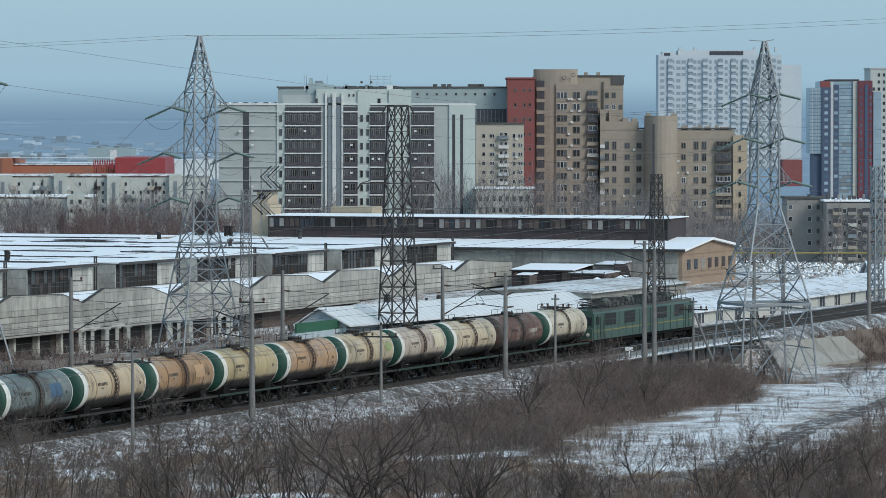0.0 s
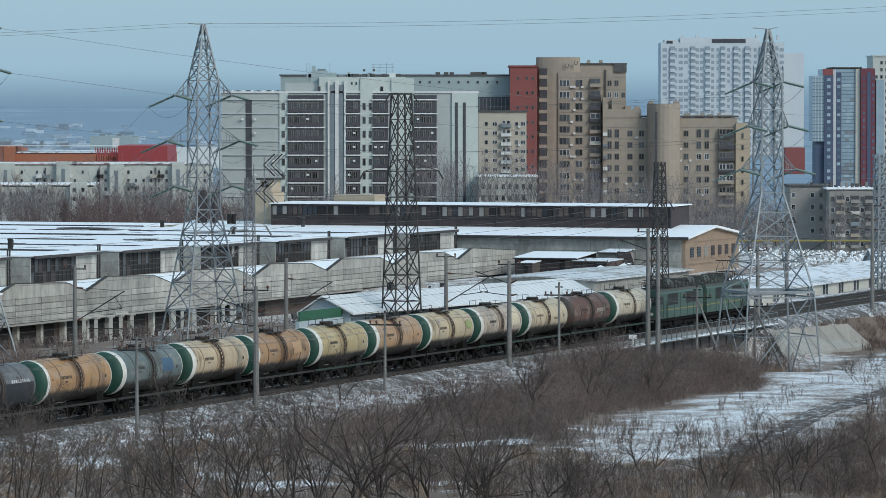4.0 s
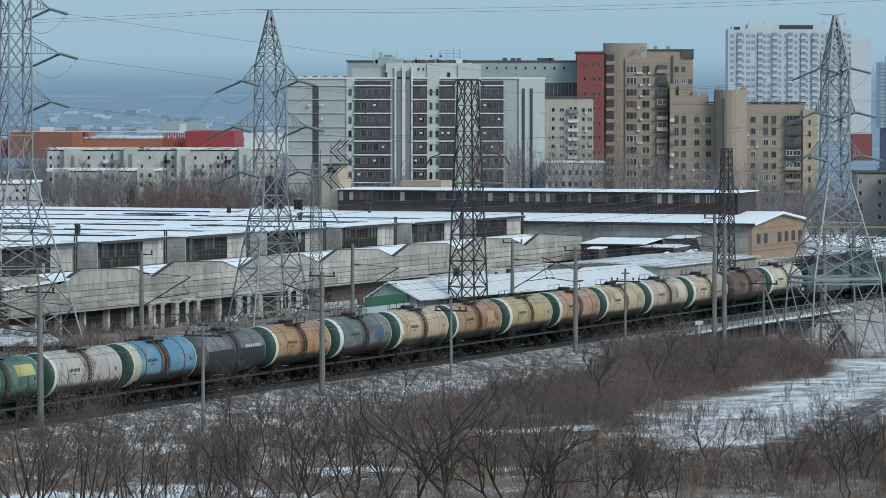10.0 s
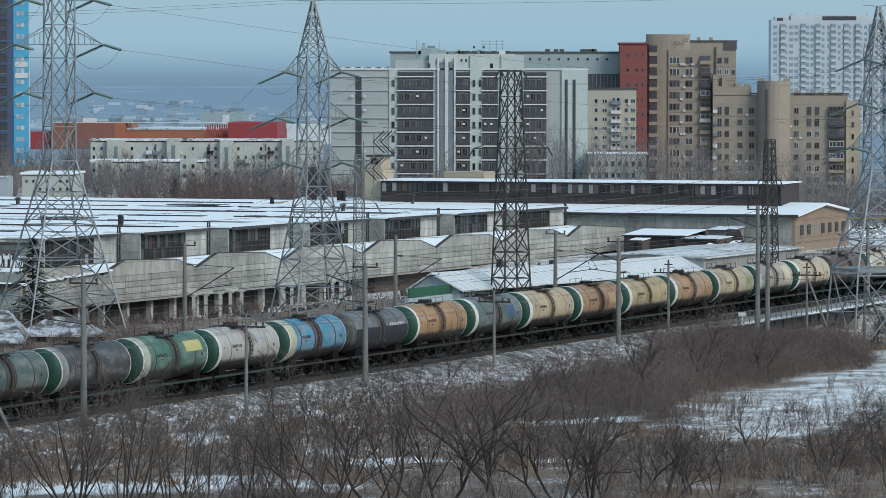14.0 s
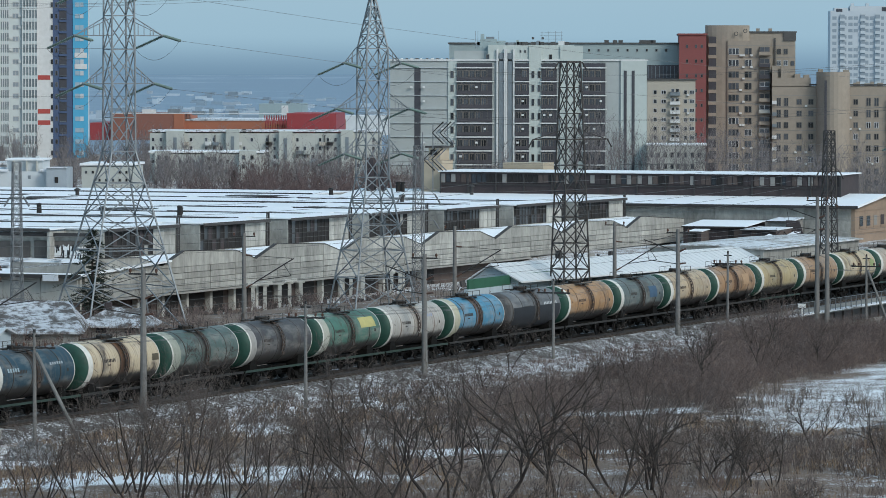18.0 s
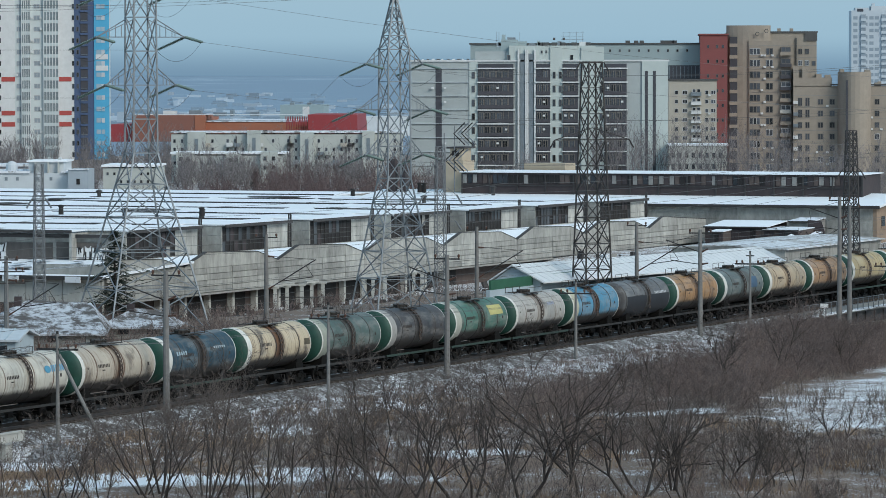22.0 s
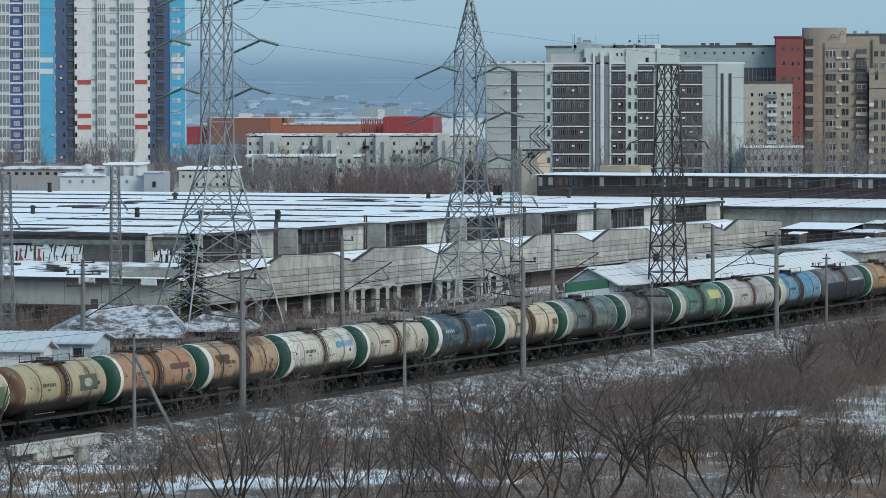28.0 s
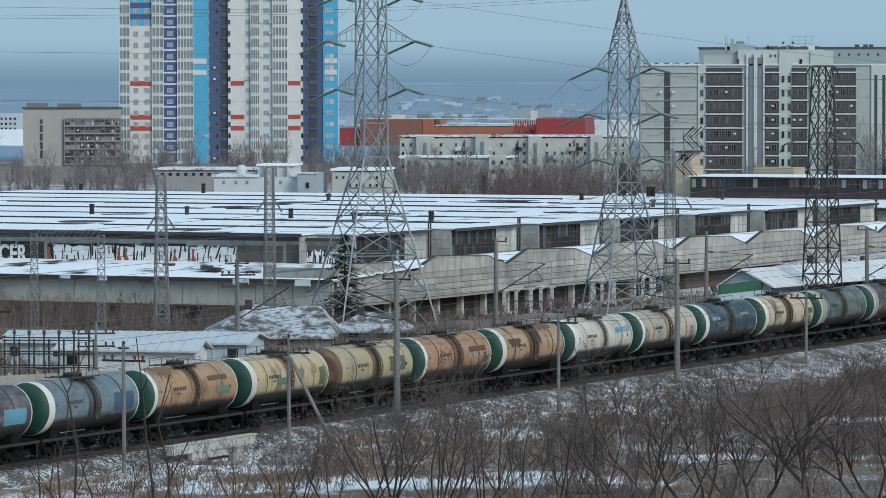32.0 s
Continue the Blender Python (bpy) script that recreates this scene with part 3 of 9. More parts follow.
def tank_car(spec):
    """One four-axle tank wagon."""
    words, colour, rust, beam, cap_green, extra = spec
    t = thing("tank_wagon", f"{words} four-axle tank wagon rolling on the track", "tank wagon", "tank wagons of the train")
    if max(colour) > 0.3:  # sun-bleached
        fade = 0.06 if colour[0] > colour[1] * 1.4 else 0.18
        colour = tuple(c * (1 - fade) + sum(colour) / 3 * fade for c in colour)
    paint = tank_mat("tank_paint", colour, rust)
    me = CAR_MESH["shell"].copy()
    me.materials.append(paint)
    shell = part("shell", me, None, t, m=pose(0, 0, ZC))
    for sg in (-1, 1):
        cm = CAR_MESH["end_cap"].copy()
        cm.materials.append(M_cap_green if cap_green else paint)
        part("end_cap", cm, None, t, "dark green painted tank end" if cap_green else "", m=Matrix.Translation((sg * HL, 0, ZC)) @ Matrix.Rotation(0 if sg > 0 else math.pi, 4, "Z"))
        if cap_green:
            wide = len(WHEELS) // 4 % 3 != 1
            part("rim", CAR_MESH["edge_line" if sg > 0 else "rim" if wide else "narrow_rim"], None, t, "white painted rim", m=Matrix.Translation((sg * HL, 0, ZC)) @ Matrix.Rotation(0 if sg > 0 else math.pi, 4, "Z"))
    bm_ = CAR_MESH["band"].copy()
    bm_.materials.append(paint if rust < 0.9 else M_hatch)
    for x in (-3.1, -0.62, 0.62, 3.1):
        part("band", bm_, None, t, m=pose(x, 0, ZC))
    hatch = part("hatch", CAR_MESH["hatch"], None, t, "oily filling hatch", m=pose(0, 0, ZC + RT - 0.08))
    for i in range(6):
        part("bolt", CAR_MESH["bolt"], None, hatch, m=pose(0.46 * math.cos(math.tau * i / 6), 0.46 * math.sin(math.tau * i / 6), 0))
    part("catwalk", CAR_MESH["catwalk"], None, t, m=pose(0, 0, ZC + RT + 0.02))
    lm = CAR_MESH["ladder"].copy()
    lm.materials.append(M_ladder)
    for rz in (0, 180):
        part("ladder", lm, None, t, m=pose(0, 0, ZC, 0, 0, rz))
    part("centre_sill", CAR_MESH["centre_sill"], None, t)
    sb = CAR_MESH["side_beam"].copy()
    sb.materials.append(M_beam_green if beam else M_beam_grey)
    for y in (-1.42, 1.42):
        part("side_beam", sb, None, t, m=pose(0, y, 0))
    for x in (-3.9, 3.9):
        for y in (-1.0, 1.0):
            part("saddle", CAR_MESH["saddle"], None, t, m=pose(x, y, 0))
    part("brake_gear", CAR_MESH["brake_gear"], None, t)
    for sg in (-1, 1):
        part("coupler", CAR_MESH["coupler"], None, t, m=pose(sg * 5.75, 0, 0, 0, 0, 0 if sg > 0 else 180))
        bog = part("bogie", CAR_MESH["bogie_frame"], None, t, m=pose(sg * 3.9, 0, 0))
        for x in (-0.925, 0.925):
            WHEELS.append(part("wheelset", CAR_MESH["wheelset"], None, bog, m=pose(x, 0, 0.475)))
    # stencilled number as a row of bars, and small plates
    mk = MB()
    for i in range(8):
        cyl_patch(mk, -2.9 + i * 0.2, -2.77 + i * 0.2, 76, 84, RT + 0.012, n=2)
    cyl_patch(mk, -2.4, -2.0, 89, 92, RT + 0.012, n=2)
    lettering = part("lettering", mk, M_mark, t, m=pose(0, 0, ZC))
    for x0, x1, a0, a1 in ((3.9, 4.15, 84, 92), (-4.4, -4.25, 80, 84)):
        part("stencil", cyl_patch(MB(), x0, x1, a0, a1, RT + 0.012, n=2), M_mark, t, m=pose(0, 0, ZC))
    for nm, col, x0, x1, a0, a1 in extra:
        pm = MB()
        if nm == "bars":
            k = max(3, int((x1 - x0) / 0.28))
            for i in range(k):
                xa = x0 + (x1 - x0) * i / k
                cyl_patch(pm, xa, xa + (x1 - x0) / k * 0.62, a0, a1, RT + 0.02, n=3)
        elif nm == "spill":
            rs = random.Random(int(100 * x1 + a1))
            k = int((x1 - x0) / 0.12)
            pts = []
            for i in range(k + 1):
                low = (a1 - a0) * (0.8 + 0.2 * math.sin(i * 1.3 + x0) * math.sin(i * 0.47)) * min(1.0, 0.35 + 3 * min(i, k - i) / k) * rs.uniform(0.7, 1.0)
                for q in range(21):
                    a = radians(a0 + low * q / 20)
                    pts.append((x0 + (x1 - x0) * i / k, -math.sin(a) * (RT + 0.014), math.cos(a) * (RT + 0.014)))
            pm.add(pts, [(i * 21 + q, i * 21 + q + 1, i * 21 + q + 22, i * 21 + q + 21) for i in range(k) for q in range(20)])
        elif nm == "disc":
            n = 16
            xm, am, hx, ha = (x0 + x1) / 2, (a0 + a1) / 2, (x1 - x0) / 2, (a1 - a0) / 2
            pts = []
            for q in range(n):
                a = radians(am + ha * math.sin(math.tau * q / n))
                pts.append((xm + hx * math.cos(math.tau * q / n), -math.sin(a) * (RT + 0.03), math.cos(a) * (RT + 0.03)))
            pm.add(pts, [tuple(range(n))])
        else:
            cyl_patch(pm, x0 - (0.37 if x0 < -4.5 else 0), x1 + (0.2 if x1 > 4.5 else 0), a0, a1, RT + 0.022, n=max(8, int((a1 - a0) / 5)))
        part({"bars": "lettering", "disc": "emblem", "spill": "oil_spill"}.get(nm, "painted_panel"), pm, mat("panel_paint", col, None, 0.7, 3, 0.5, moving=True, bump=0.02), t, m=pose(0, 0, ZC), smooth=nm == "panel")
    return t


CREAM, TAN, YEL, WHITE_ = (0.58, 0.47, 0.30), (0.42, 0.23, 0.10), (0.52, 0.38, 0.15), (0.60, 0.57, 0.50)
CARS = [  # words, paint, rust, green side beam, green ends, panels; from the locomotive backwards
    ("cream", (0.60, 0.52, 0.38), 0.35, True, True, []),
    ("dark red-brown", (0.13, 0.055, 0.037), 0.7, True, False, [("bars", (0.5, 0.45, 0.4), 1.3, 3.6, 80, 92)]),
    ("cream", CREAM, 0.4, True, True, [("bars", (0.08, 0.06, 0.05), 1.4, 3.2, 92, 97)]),
    ("pale pinkish cream", (0.53, 0.43, 0.33), 0.45, True, True, [("panel", (0.62, 0.55, 0.4), 2.4, 4.5, 40, 100)]),
    ("cream", (0.55, 0.43, 0.25), 0.5, False, True, [("disc", (0.30, 0.36, 0.16), 3.2, 4.6, 62, 92)]),
    ("orange-tan", (0.45, 0.27, 0.14), 0.6, False, True, []),
    ("dull yellow", (0.50, 0.38, 0.17), 0.4, True, True, []),
    ("brown-tan", (0.38, 0.22, 0.105), 0.75, False, True, [("panel", (0.48, 0.31, 0.18), 1.7, 3.3, 60, 95)]),
    ("cream-tan", (0.56, 0.42, 0.25), 0.5, False, True, []),
    ("grey-green", (0.125, 0.165, 0.165), 0.6, False, True, [("panel", (0.06, 0.12, 0.2), 1.6, 3.4, 62, 98), ("bars", (0.35, 0.42, 0.45), 1.8, 2.8, 70, 84)]),
    ("orange-tan", (0.42, 0.235, 0.10), 0.6, False, True, []),
    ("black-bellied grey", (0.13, 0.14, 0.15), 0.6, False, False, [("panel", (0.022, 0.024, 0.03), -4.6, -0.5, 78, 150), ("panel", (0.022, 0.024, 0.03), 0.5, 4.6, 78, 150), ("bars", (0.6, 0.62, 0.64), 1.5, 4.3, 70, 80)]),
    ("bright blue", (0.03, 0.27, 0.45), 0.9, False, True, [("panel", (0.50, 0.48, 0.36), -4.6, -3.9, -80, 150)]),
    ("dirty white", (0.47, 0.45, 0.41), 0.45, True, True, [("bars", (0.35, 0.4, 0.55), 1.6, 3.0, 62, 70)]),
    ("green", (0.06, 0.165, 0.125), 0.6, True, True, [("panel", (0.55, 0.5, 0.2), 1.6, 4.2, 48, 78), ("panel", (0.42, 0.42, 0.36), -4.6, -4.0, -80, 150)]),
    ("dark charcoal grey", (0.055, 0.055, 0.06), 0.5, True, True, [("panel", (0.35, 0.34, 0.32), -4.6, -4.1, -80, 150)]),
    ("dark green", (0.075, 0.12, 0.11), 0.7, False, True, [("panel", (0.34, 0.36, 0.3), -4.6, -3.9, -80, 150)]),
    ("rust-streaked cream", (0.60, 0.48, 0.30), 1.25, False, True, [("spill", (0.16, 0.08, 0.04), -0.75, 0.7, 0, 125), ("panel", (0.1, 0.08, 0.05), 3.9, 4.6, 76, 92)]),
    ("dark blue", (0.014, 0.055, 0.085), 0.8, True, True, [("bars", (0.35, 0.45, 0.5), -3.8, -2.2, 70, 79), ("bars", (0.4, 0.45, 0.48), 1.8, 3.6, 66, 72)]),
    ("pale cream", (0.50, 0.43, 0.33), 0.6, False, True, []),
    ("off-white", (0.60, 0.57, 0.48), 0.5, False, True, [("disc", (0.08, 0.3, 0.45), 2.0, 2.8, 62, 80), ("bars", (0.12, 0.33, 0.5), 2.9, 4.6, 62, 78)]),
    ("tan", (0.42, 0.26, 0.13), 1.3, False, True, [("spill", (0.035, 0.025, 0.02), -0.3, 1.5, 0, 150), ("spill", (0.17, 0.085, 0.045), 1.2, 4.3, 0, 60), ("spill", (0.09, 0.05, 0.03), -4.0, -2.0, 60, 92)]),
    ("orange-tan", (0.40, 0.20, 0.09), 0.9, False, True, [("spill", (0.17, 0.085, 0.045), -1.0, 0.9, 0, 125), ("panel", (0.13, 0.06, 0.035), 1.6, 4.2, 66, 80), ("disc", (0.05, 0.1, 0.07), 3.7, 4.5, 92, 112)]),
    ("olive-yellow", (0.44, 0.37, 0.19), 0.8, False, False, [("panel", (0.10, 0.11, 0.07), 1.7, 3.9, 66, 102), ("disc", (0.4, 0.42, 0.36), 2.2, 3.2, 74, 94)]),
    ("warm yellow", (0.55, 0.42, 0.22), 0.5, False, True, [("spill", (0.2, 0.11, 0.055), -0.7, 0.7, 0, 115), ("panel", (0.10, 0.19, 0.11), -1.9, -0.4, 84, 100), ("panel", (0.10, 0.15, 0.08), 3.8, 4.5, 70, 112), ("disc", (0.3, 0.26, 0.13), 2.7, 3.5, 70, 84)]),
    ("orange-tan", (0.42, 0.25, 0.13), 0.6, False, True, [("spill", (0.12, 0.065, 0.04), -0.9, 0.8, 0, 130), ("spill", (0.2, 0.11, 0.06), -4.2, -1.5, 0, 66), ("panel", (0.13, 0.08, 0.04), 1.5, 3.9, 58, 70), ("panel", (0.15, 0.23, 0.16), 2.5, 4.0, 84, 102)]),
    ("grey-blue", (0.14, 0.2, 0.235), 0.7, False, True, [("panel", (0.05, 0.10, 0.17), 2.2, 4.4, 70, 110)]),
    ("dark slate", (0.06, 0.055, 0.075), 0.6, False, True, [("panel", (0.12, 0.32, 0.42), 2.0, 4.4, 78, 112)]),
    ("cream", CREAM, 0.5, False, True, []),
]
TRAIN = []
for i, spec in enumerate(CARS):
    TRAIN.append((tank_car(spec), 107.1 - 6.01 - 12.02 * i))


M_loco = mat("loco_green", (0.052, 0.098, 0.076), (0.036, 0.07, 0.056), 0.5, 1.5, 0.3, moving=True, bump=0.03)
M_hole = mat("dark_grille", (0.012, 0.013, 0.013), (0.007, 0.007, 0.007), 0.7, 3, 0.5, moving=True, bump=0)
M_buffer = mat("red_buffer_beam", (0.30, 0.045, 0.04), (0.2, 0.035, 0.03), 0.7, 3, 0.5, moving=True)
M_loco_roof = mat("loco_roof", (0.10, 0.11, 0.10), (0.045, 0.05, 0.046), 0.8, 2, 0.4, moving=True)
M_yellow = mat("yellow_line_paint", (0.27, 0.22, 0.07), (0.2, 0.16, 0.05), 0.6, 3, 0.5, moving=True, bump=0)
M_ins = mat("brown_porcelain", (0.12, 0.06, 0.04), (0.07, 0.035, 0.025), 0.3, 3, 0.5, moving=True)


def locomotive():
    t = thing("electric_locomotive", "dark green two-section electric locomotive with a yellow line, pulling tank wagons", "locomotive")
    half = 14.9
    # black box added so that the gap between the sections reads dark
    part("gangway", MB().box((-0.6, -1.0, 1.3), (0.6, 1.0, 3.5)), M_hole, t, "black box added in the dark gap between the two sections")
    for sg in (-1, 1):
        x0, x1 = (0.6, half) if sg > 0 else (-half, -0.6)
        end = x1 if sg > 0 else x0
        b = MB()
        w = 1.55
        prof = [(-w, 1.25), (-w, 3.55), (-w + 0.25, 3.85), (w - 0.25, 3.85), (w, 3.55), (w, 1.25)]
        rot = Matrix(((0, 1, 0, 0), (1, 0, 0, 0), (0, 0, 1, 0), (0, 0, 0, 1)))
        b.prism(prof, x0, x1 - 0.0, rot)
        body = part("body", b, M_loco, t, "dark green body shell")
        nose = MB().prism([(-1.5, 1.2), (-1.5, 2.3), (1.5, 2.3), (1.5, 1.2)], end, end + sg * 0.25, rot)
        part("nose", nose, M_loco, t)
        for y in (-0.75, 0.75):
            part("windscreen", MB().box((end - 0.02 if sg < 0 else end - 0.01, y - 0.6, 2.55), (end + 0.02, y + 0.6, 3.3)), M_glassdark, t)
            part("headlight", MB().lathe([(0, 0.14), (sg * 0.1, 0.16), (sg * 0.1, 0.01)], 10, "X", (end + sg * 0.25, y * 1.45, 1.75)), M_rim, t)
        part("floodlight", MB().lathe([(0, 0.2), (sg * 0.2, 0.24), (sg * 0.2, 0.01)], 12, "X", (end, 0, 3.7)), M_rim, t)
        part("snow_plough", MB().prism([(-1.4, 0.2), (-1.5, 1.2), (1.5, 1.2), (1.4, 0.2)], end, end + sg * 0.35, rot), M_under, t)
        for side in (-1, 1):
            y = side * (w + 0.01)
            part("yellow_line", MB().box((x0, min(y, y - side * 0.03), 1.98), (x1, max(y, y - side * 0.03), 2.07)), M_yellow, t, "thin yellow line")
            xs = (5.0, 10.4) if sg > 0 else (-10.2, -4.6)
            for x in xs:
                g = MB().box((x - 1.5, y - 0.04, 2.45), (x + 1.5, y + 0.04, 3.52))
                grille = part("grille", g, M_hole, t, "dark ventilation grille")
                fr = MB()
                for q in (-1.5, -0.5, 0.5, 1.5):
                    fr.box((x + q - 0.03, y - 0.045, 2.45), (x + q + 0.03, y + 0.045, 3.52))
                fr.box((x - 1.53, y - 0.05, 2.96), (x + 1.53, y + 0.05, 3.0))
                part("frame", fr, M_loco_roof, grille)
            cw = MB().box((sg * 13.9 - 0.45, y - 0.03, 2.6), (sg * 13.9 + 0.45, y + 0.03, 3.3))
            part("cab_window", cw, M_hole, t)
            dr = MB().box((sg * 12.75 - 0.32, y - 0.02, 1.4), (sg * 12.75 + 0.32, y + 0.02, 3.3))
            part("cab_door", dr, M_loco, t)
            rail = MB()
            for q in (-0.45, 0.45):
                rail.tube((sg * 12.75 + q, y + side * 0.06, 1.3), (sg * 12.75 + q, y + side * 0.06, 2.9), 0.02, n=4)
            part("handrail", rail, M_under, t)
        part("buffer_beam", MB().box((min(end, end + sg * 0.3), -1.45, 0.95), (max(end, end + sg * 0.3), 1.45, 1.25)), M_buffer, t, "red buffer beam")
        for side in (-1, 1):
            part("roof_shoulder", MB().prism([(x0 + 0.05, 3.55), (x0 + 0.05, 3.95), (x1 - 0.05, 3.95), (x1 - 0.05, 3.55)], min(side * 1.2, side * 1.42), max(side * 1.2, side * 1.42)), M_loco_roof, t, "grey roof shoulder")
            for q in range(7):
                xq = x0 + (x1 - x0) * (q + 0.5) / 7
                part("body_rib", MB().box((xq - 0.03, side * (w + 0.02) - 0.02, 1.3), (xq + 0.03, side * (w + 0.02) + 0.02, 3.5)), M_loco, t)
        rl = random.Random(sg + 5)
        for q in range(11):
            xq = sg * (1.2 + 1.15 * q)
            zq = 4.45 + rl.uniform(0, 0.4)
            part("roof_frame", MB().tube((xq, -1.1, 3.9), (xq, -1.0, zq), 0.035, n=4).tube((xq, -1.0, zq), (xq + rl.uniform(0.4, 1.0), -0.6, zq), 0.035, n=4).tube((xq, 1.0, zq), (xq, -1.0, zq), 0.03, n=4), M_darkmetal, t)
        for x in (2.4, 9.3):
            part("resistor_drum", MB().lathe([(-0.9, 0.05), (-0.9, 0.42), (0.9, 0.42), (0.9, 0.05)], 12, "X", (sg * x, -0.55, 4.35)), M_loco_roof, t)
        for x, h_ in ((1.6, 0.5), (3.2, 0.75), (4.8, 0.55), (6.0, 0.9), (7.4, 0.6), (8.6, 0.8)):
            roof = MB().box((sg * x - 0.62, -0.9, 3.85), (sg * x + 0.62, 0.9, 3.85 + h_ * 0.6))
            roof.box((sg * x - 0.4, -0.6, 3.85 + h_ * 0.6), (sg * x + 0.4, 0.6, 3.85 + h_))
            part("roof_box", roof, M_loco_roof, t)
        walkw = MB()
        for y in (-1.0, 1.0):
            walkw.box((x0 + 0.2, y - 0.14, 3.98), (x1 - 0.4, y + 0.14, 4.02))
            walkw.tube((x0 + 0.2, y * 1.2, 4.35), (x1 - 1.0, y * 1.2, 4.35), 0.02, n=4)
            for q in range(9):
                xx = x0 + 0.4 + q * (x1 - x0 - 1.6) / 8
                walkw.tube((xx, y * 1.2, 3.9), (xx, y * 1.2, 4.35), 0.02, n=4)
        part("roof_walkway", walkw, M_darkmetal, t)
        for x in (1.6, 4.6, 7.3, 10.0, 12.4):
            ins = MB()
            for y in (-0.4, 0.4):
                for q in range(4):
                    ins.lathe([(4.0 + q * 0.11, 0.05), (4.04 + q * 0.11, 0.11), (4.09 + q * 0.11, 0.05)], 8, "Z", (sg * x, y, 0))
            part("insulator", ins, M_ins, t)
        bus = MB().tube((sg * 1.0, 0.4, 4.5), (sg * 12.6, 0.4, 4.5), 0.03, n=5)
        part("busbar", bus, M_darkmetal, t)
        px = sg * 11.6
        raised = sg > 0
        top, kx = (5.9, 1.2) if raised else (4.75, 1.75)
        kz = 4.3 + (top - 4.3) * 0.5
        pan = part("pantograph", MB().box((px - 1.0, -0.6, 4.2), (px + 1.0, 0.6, 4.28)), M_darkmetal, t)
        for y in (-0.55, 0.55):
            part("base_rail", MB().tube((px - 1.0, y, 4.3), (px + 1.0, y, 4.3), 0.04, n=5), M_darkmetal, pan)
            for e in (-1, 1):
                part("arm", MB().path([(px + e * 0.8, y, 4.3), (px + e * kx, y * 0.9, kz), (px + e * 0.25, y * 0.7, top)], [0.03, 0.03, 0.025], 4), M_darkmetal, pan)
        for e in (-1, 1):
            part("collector_bow", MB().tube((px + e * 0.25, -0.85, top), (px + e * 0.25, 0.85, top), 0.04, n=5), M_darkmetal, pan)
            part("knee_bar", MB().tube((px + e * kx, -0.5, kz), (px + e * kx, 0.5, kz), 0.025, n=4), M_darkmetal, pan)
        part("underframe", MB().box((x0, -1.4, 0.95), (x1, 1.4, 1.25)).box((sg * 7.9 - 1.2, -1.3, 0.45), (sg * 7.9 + 1.2, 1.3, 0.95)), M_under, t)
        part("coupler", CAR_MESH["coupler"], None, t, m=pose(end + sg * 0.45, 0, 0, 0, 0, 0 if sg > 0 else 180))
        for x in (4.1, 11.6):
            bg = MB()
            for s2 in (-1, 1):
                bg.box((-2.3, s2 * 1.1 - 0.1, 0.55), (2.3, s2 * 1.1 + 0.1, 0.85))
                for q in (-1.5, 1.5):
                    bg.box((q - 0.28, s2 * 1.12 - 0.14, 0.4), (q + 0.28, s2 * 1.12 + 0.14, 0.8))
                    for e in (-0.5, 0.5):
                        bg.tube((q + e, s2 * 1.1, 0.5), (q + e, s2 * 1.1, 0.95), 0.1, n=6)
            bog = part("bogie", bg, M_under, t, m=pose(sg * x, 0, 0))
            for q in (-1.5, 1.5):
                wh = part("wheelset", CAR_MESH["wheelset"], None, bog)
                wh.matrix_basis = pose(q, 0, 0.52)
                WHEELS.append(wh)
    return t


TRAIN.insert(0, (locomotive(), 107.1 + 15.7))


def run(t):
    """Metres that the train has rolled since the start."""
    u = t / 32
    return 1.0098 * (138.795 * u + 2.9985 * u ** 2 + 25.299 * u ** 3 - 13.5506 * u ** 4)

# ---- pylons, masts and poles ----
def lattice(t, levels, bar, material, apart=True):
    """Four legs through the given levels (height, half width), with crossed bars between them."""
    sq = ((-1, -1), (1, -1), (1, 1), (-1, 1))
    for cx_, cy_ in sq:
        part("leg", MB().path([(cx_ * w, cy_ * w, z) for z, w in levels], bar * 1.05), material, t)
    rest = MB()
    for (z0, w0), (z1, w1) in zip(levels[:-1], levels[1:]):
        for i in range(4):
            (ax, ay), (bx, by) = sq[i], sq[(i + 1) % 4]
            for p, q in (((ax * w0, ay * w0, z0), (bx * w1, by * w1, z1)), ((bx * w0, by * w0, z0), (ax * w1, ay * w1, z1)), ((ax * w1, ay * w1, z1), (bx * w1, by * w1, z1))):
                if apart:
                    part("brace", MB().beam(p, q, bar), material, t)
                else:
                    rest.beam(p, q, bar)
    if not apart:
        part("bracing", rest, material, t)["kind"] = "stuff"


M_insul = mat("glass_insulators", (0.2, 0.275, 0.24), (0.09, 0.13, 0.115), 0.3, 6, 1, bump=0)


def string(t, p, q):
    """A string of disc insulators from p to q."""
    p, q = Vector(p), Vector(q)
    n = max(6, int((q - p).length / 0.16))
    s = MB().tube(p, q, 0.04, n=5)
    for i in range(n):
        a = p + (q - p) * ((i + 0.2) / n)
        b = p + (q - p) * ((i + 0.75) / n)
        s.tube(a, b, 0.12, 0.055, n=7)
    return part("insulator_string", s, M_insul, t)


STRING_WAYS = ((-2.5, 0.7, -1.1), (1.65, -2.0, -0.45))
M_cable = mat("weathered_cable", (0.11, 0.115, 0.12), (0.07, 0.073, 0.077), 0.6, 3, 0.3, bump=0)


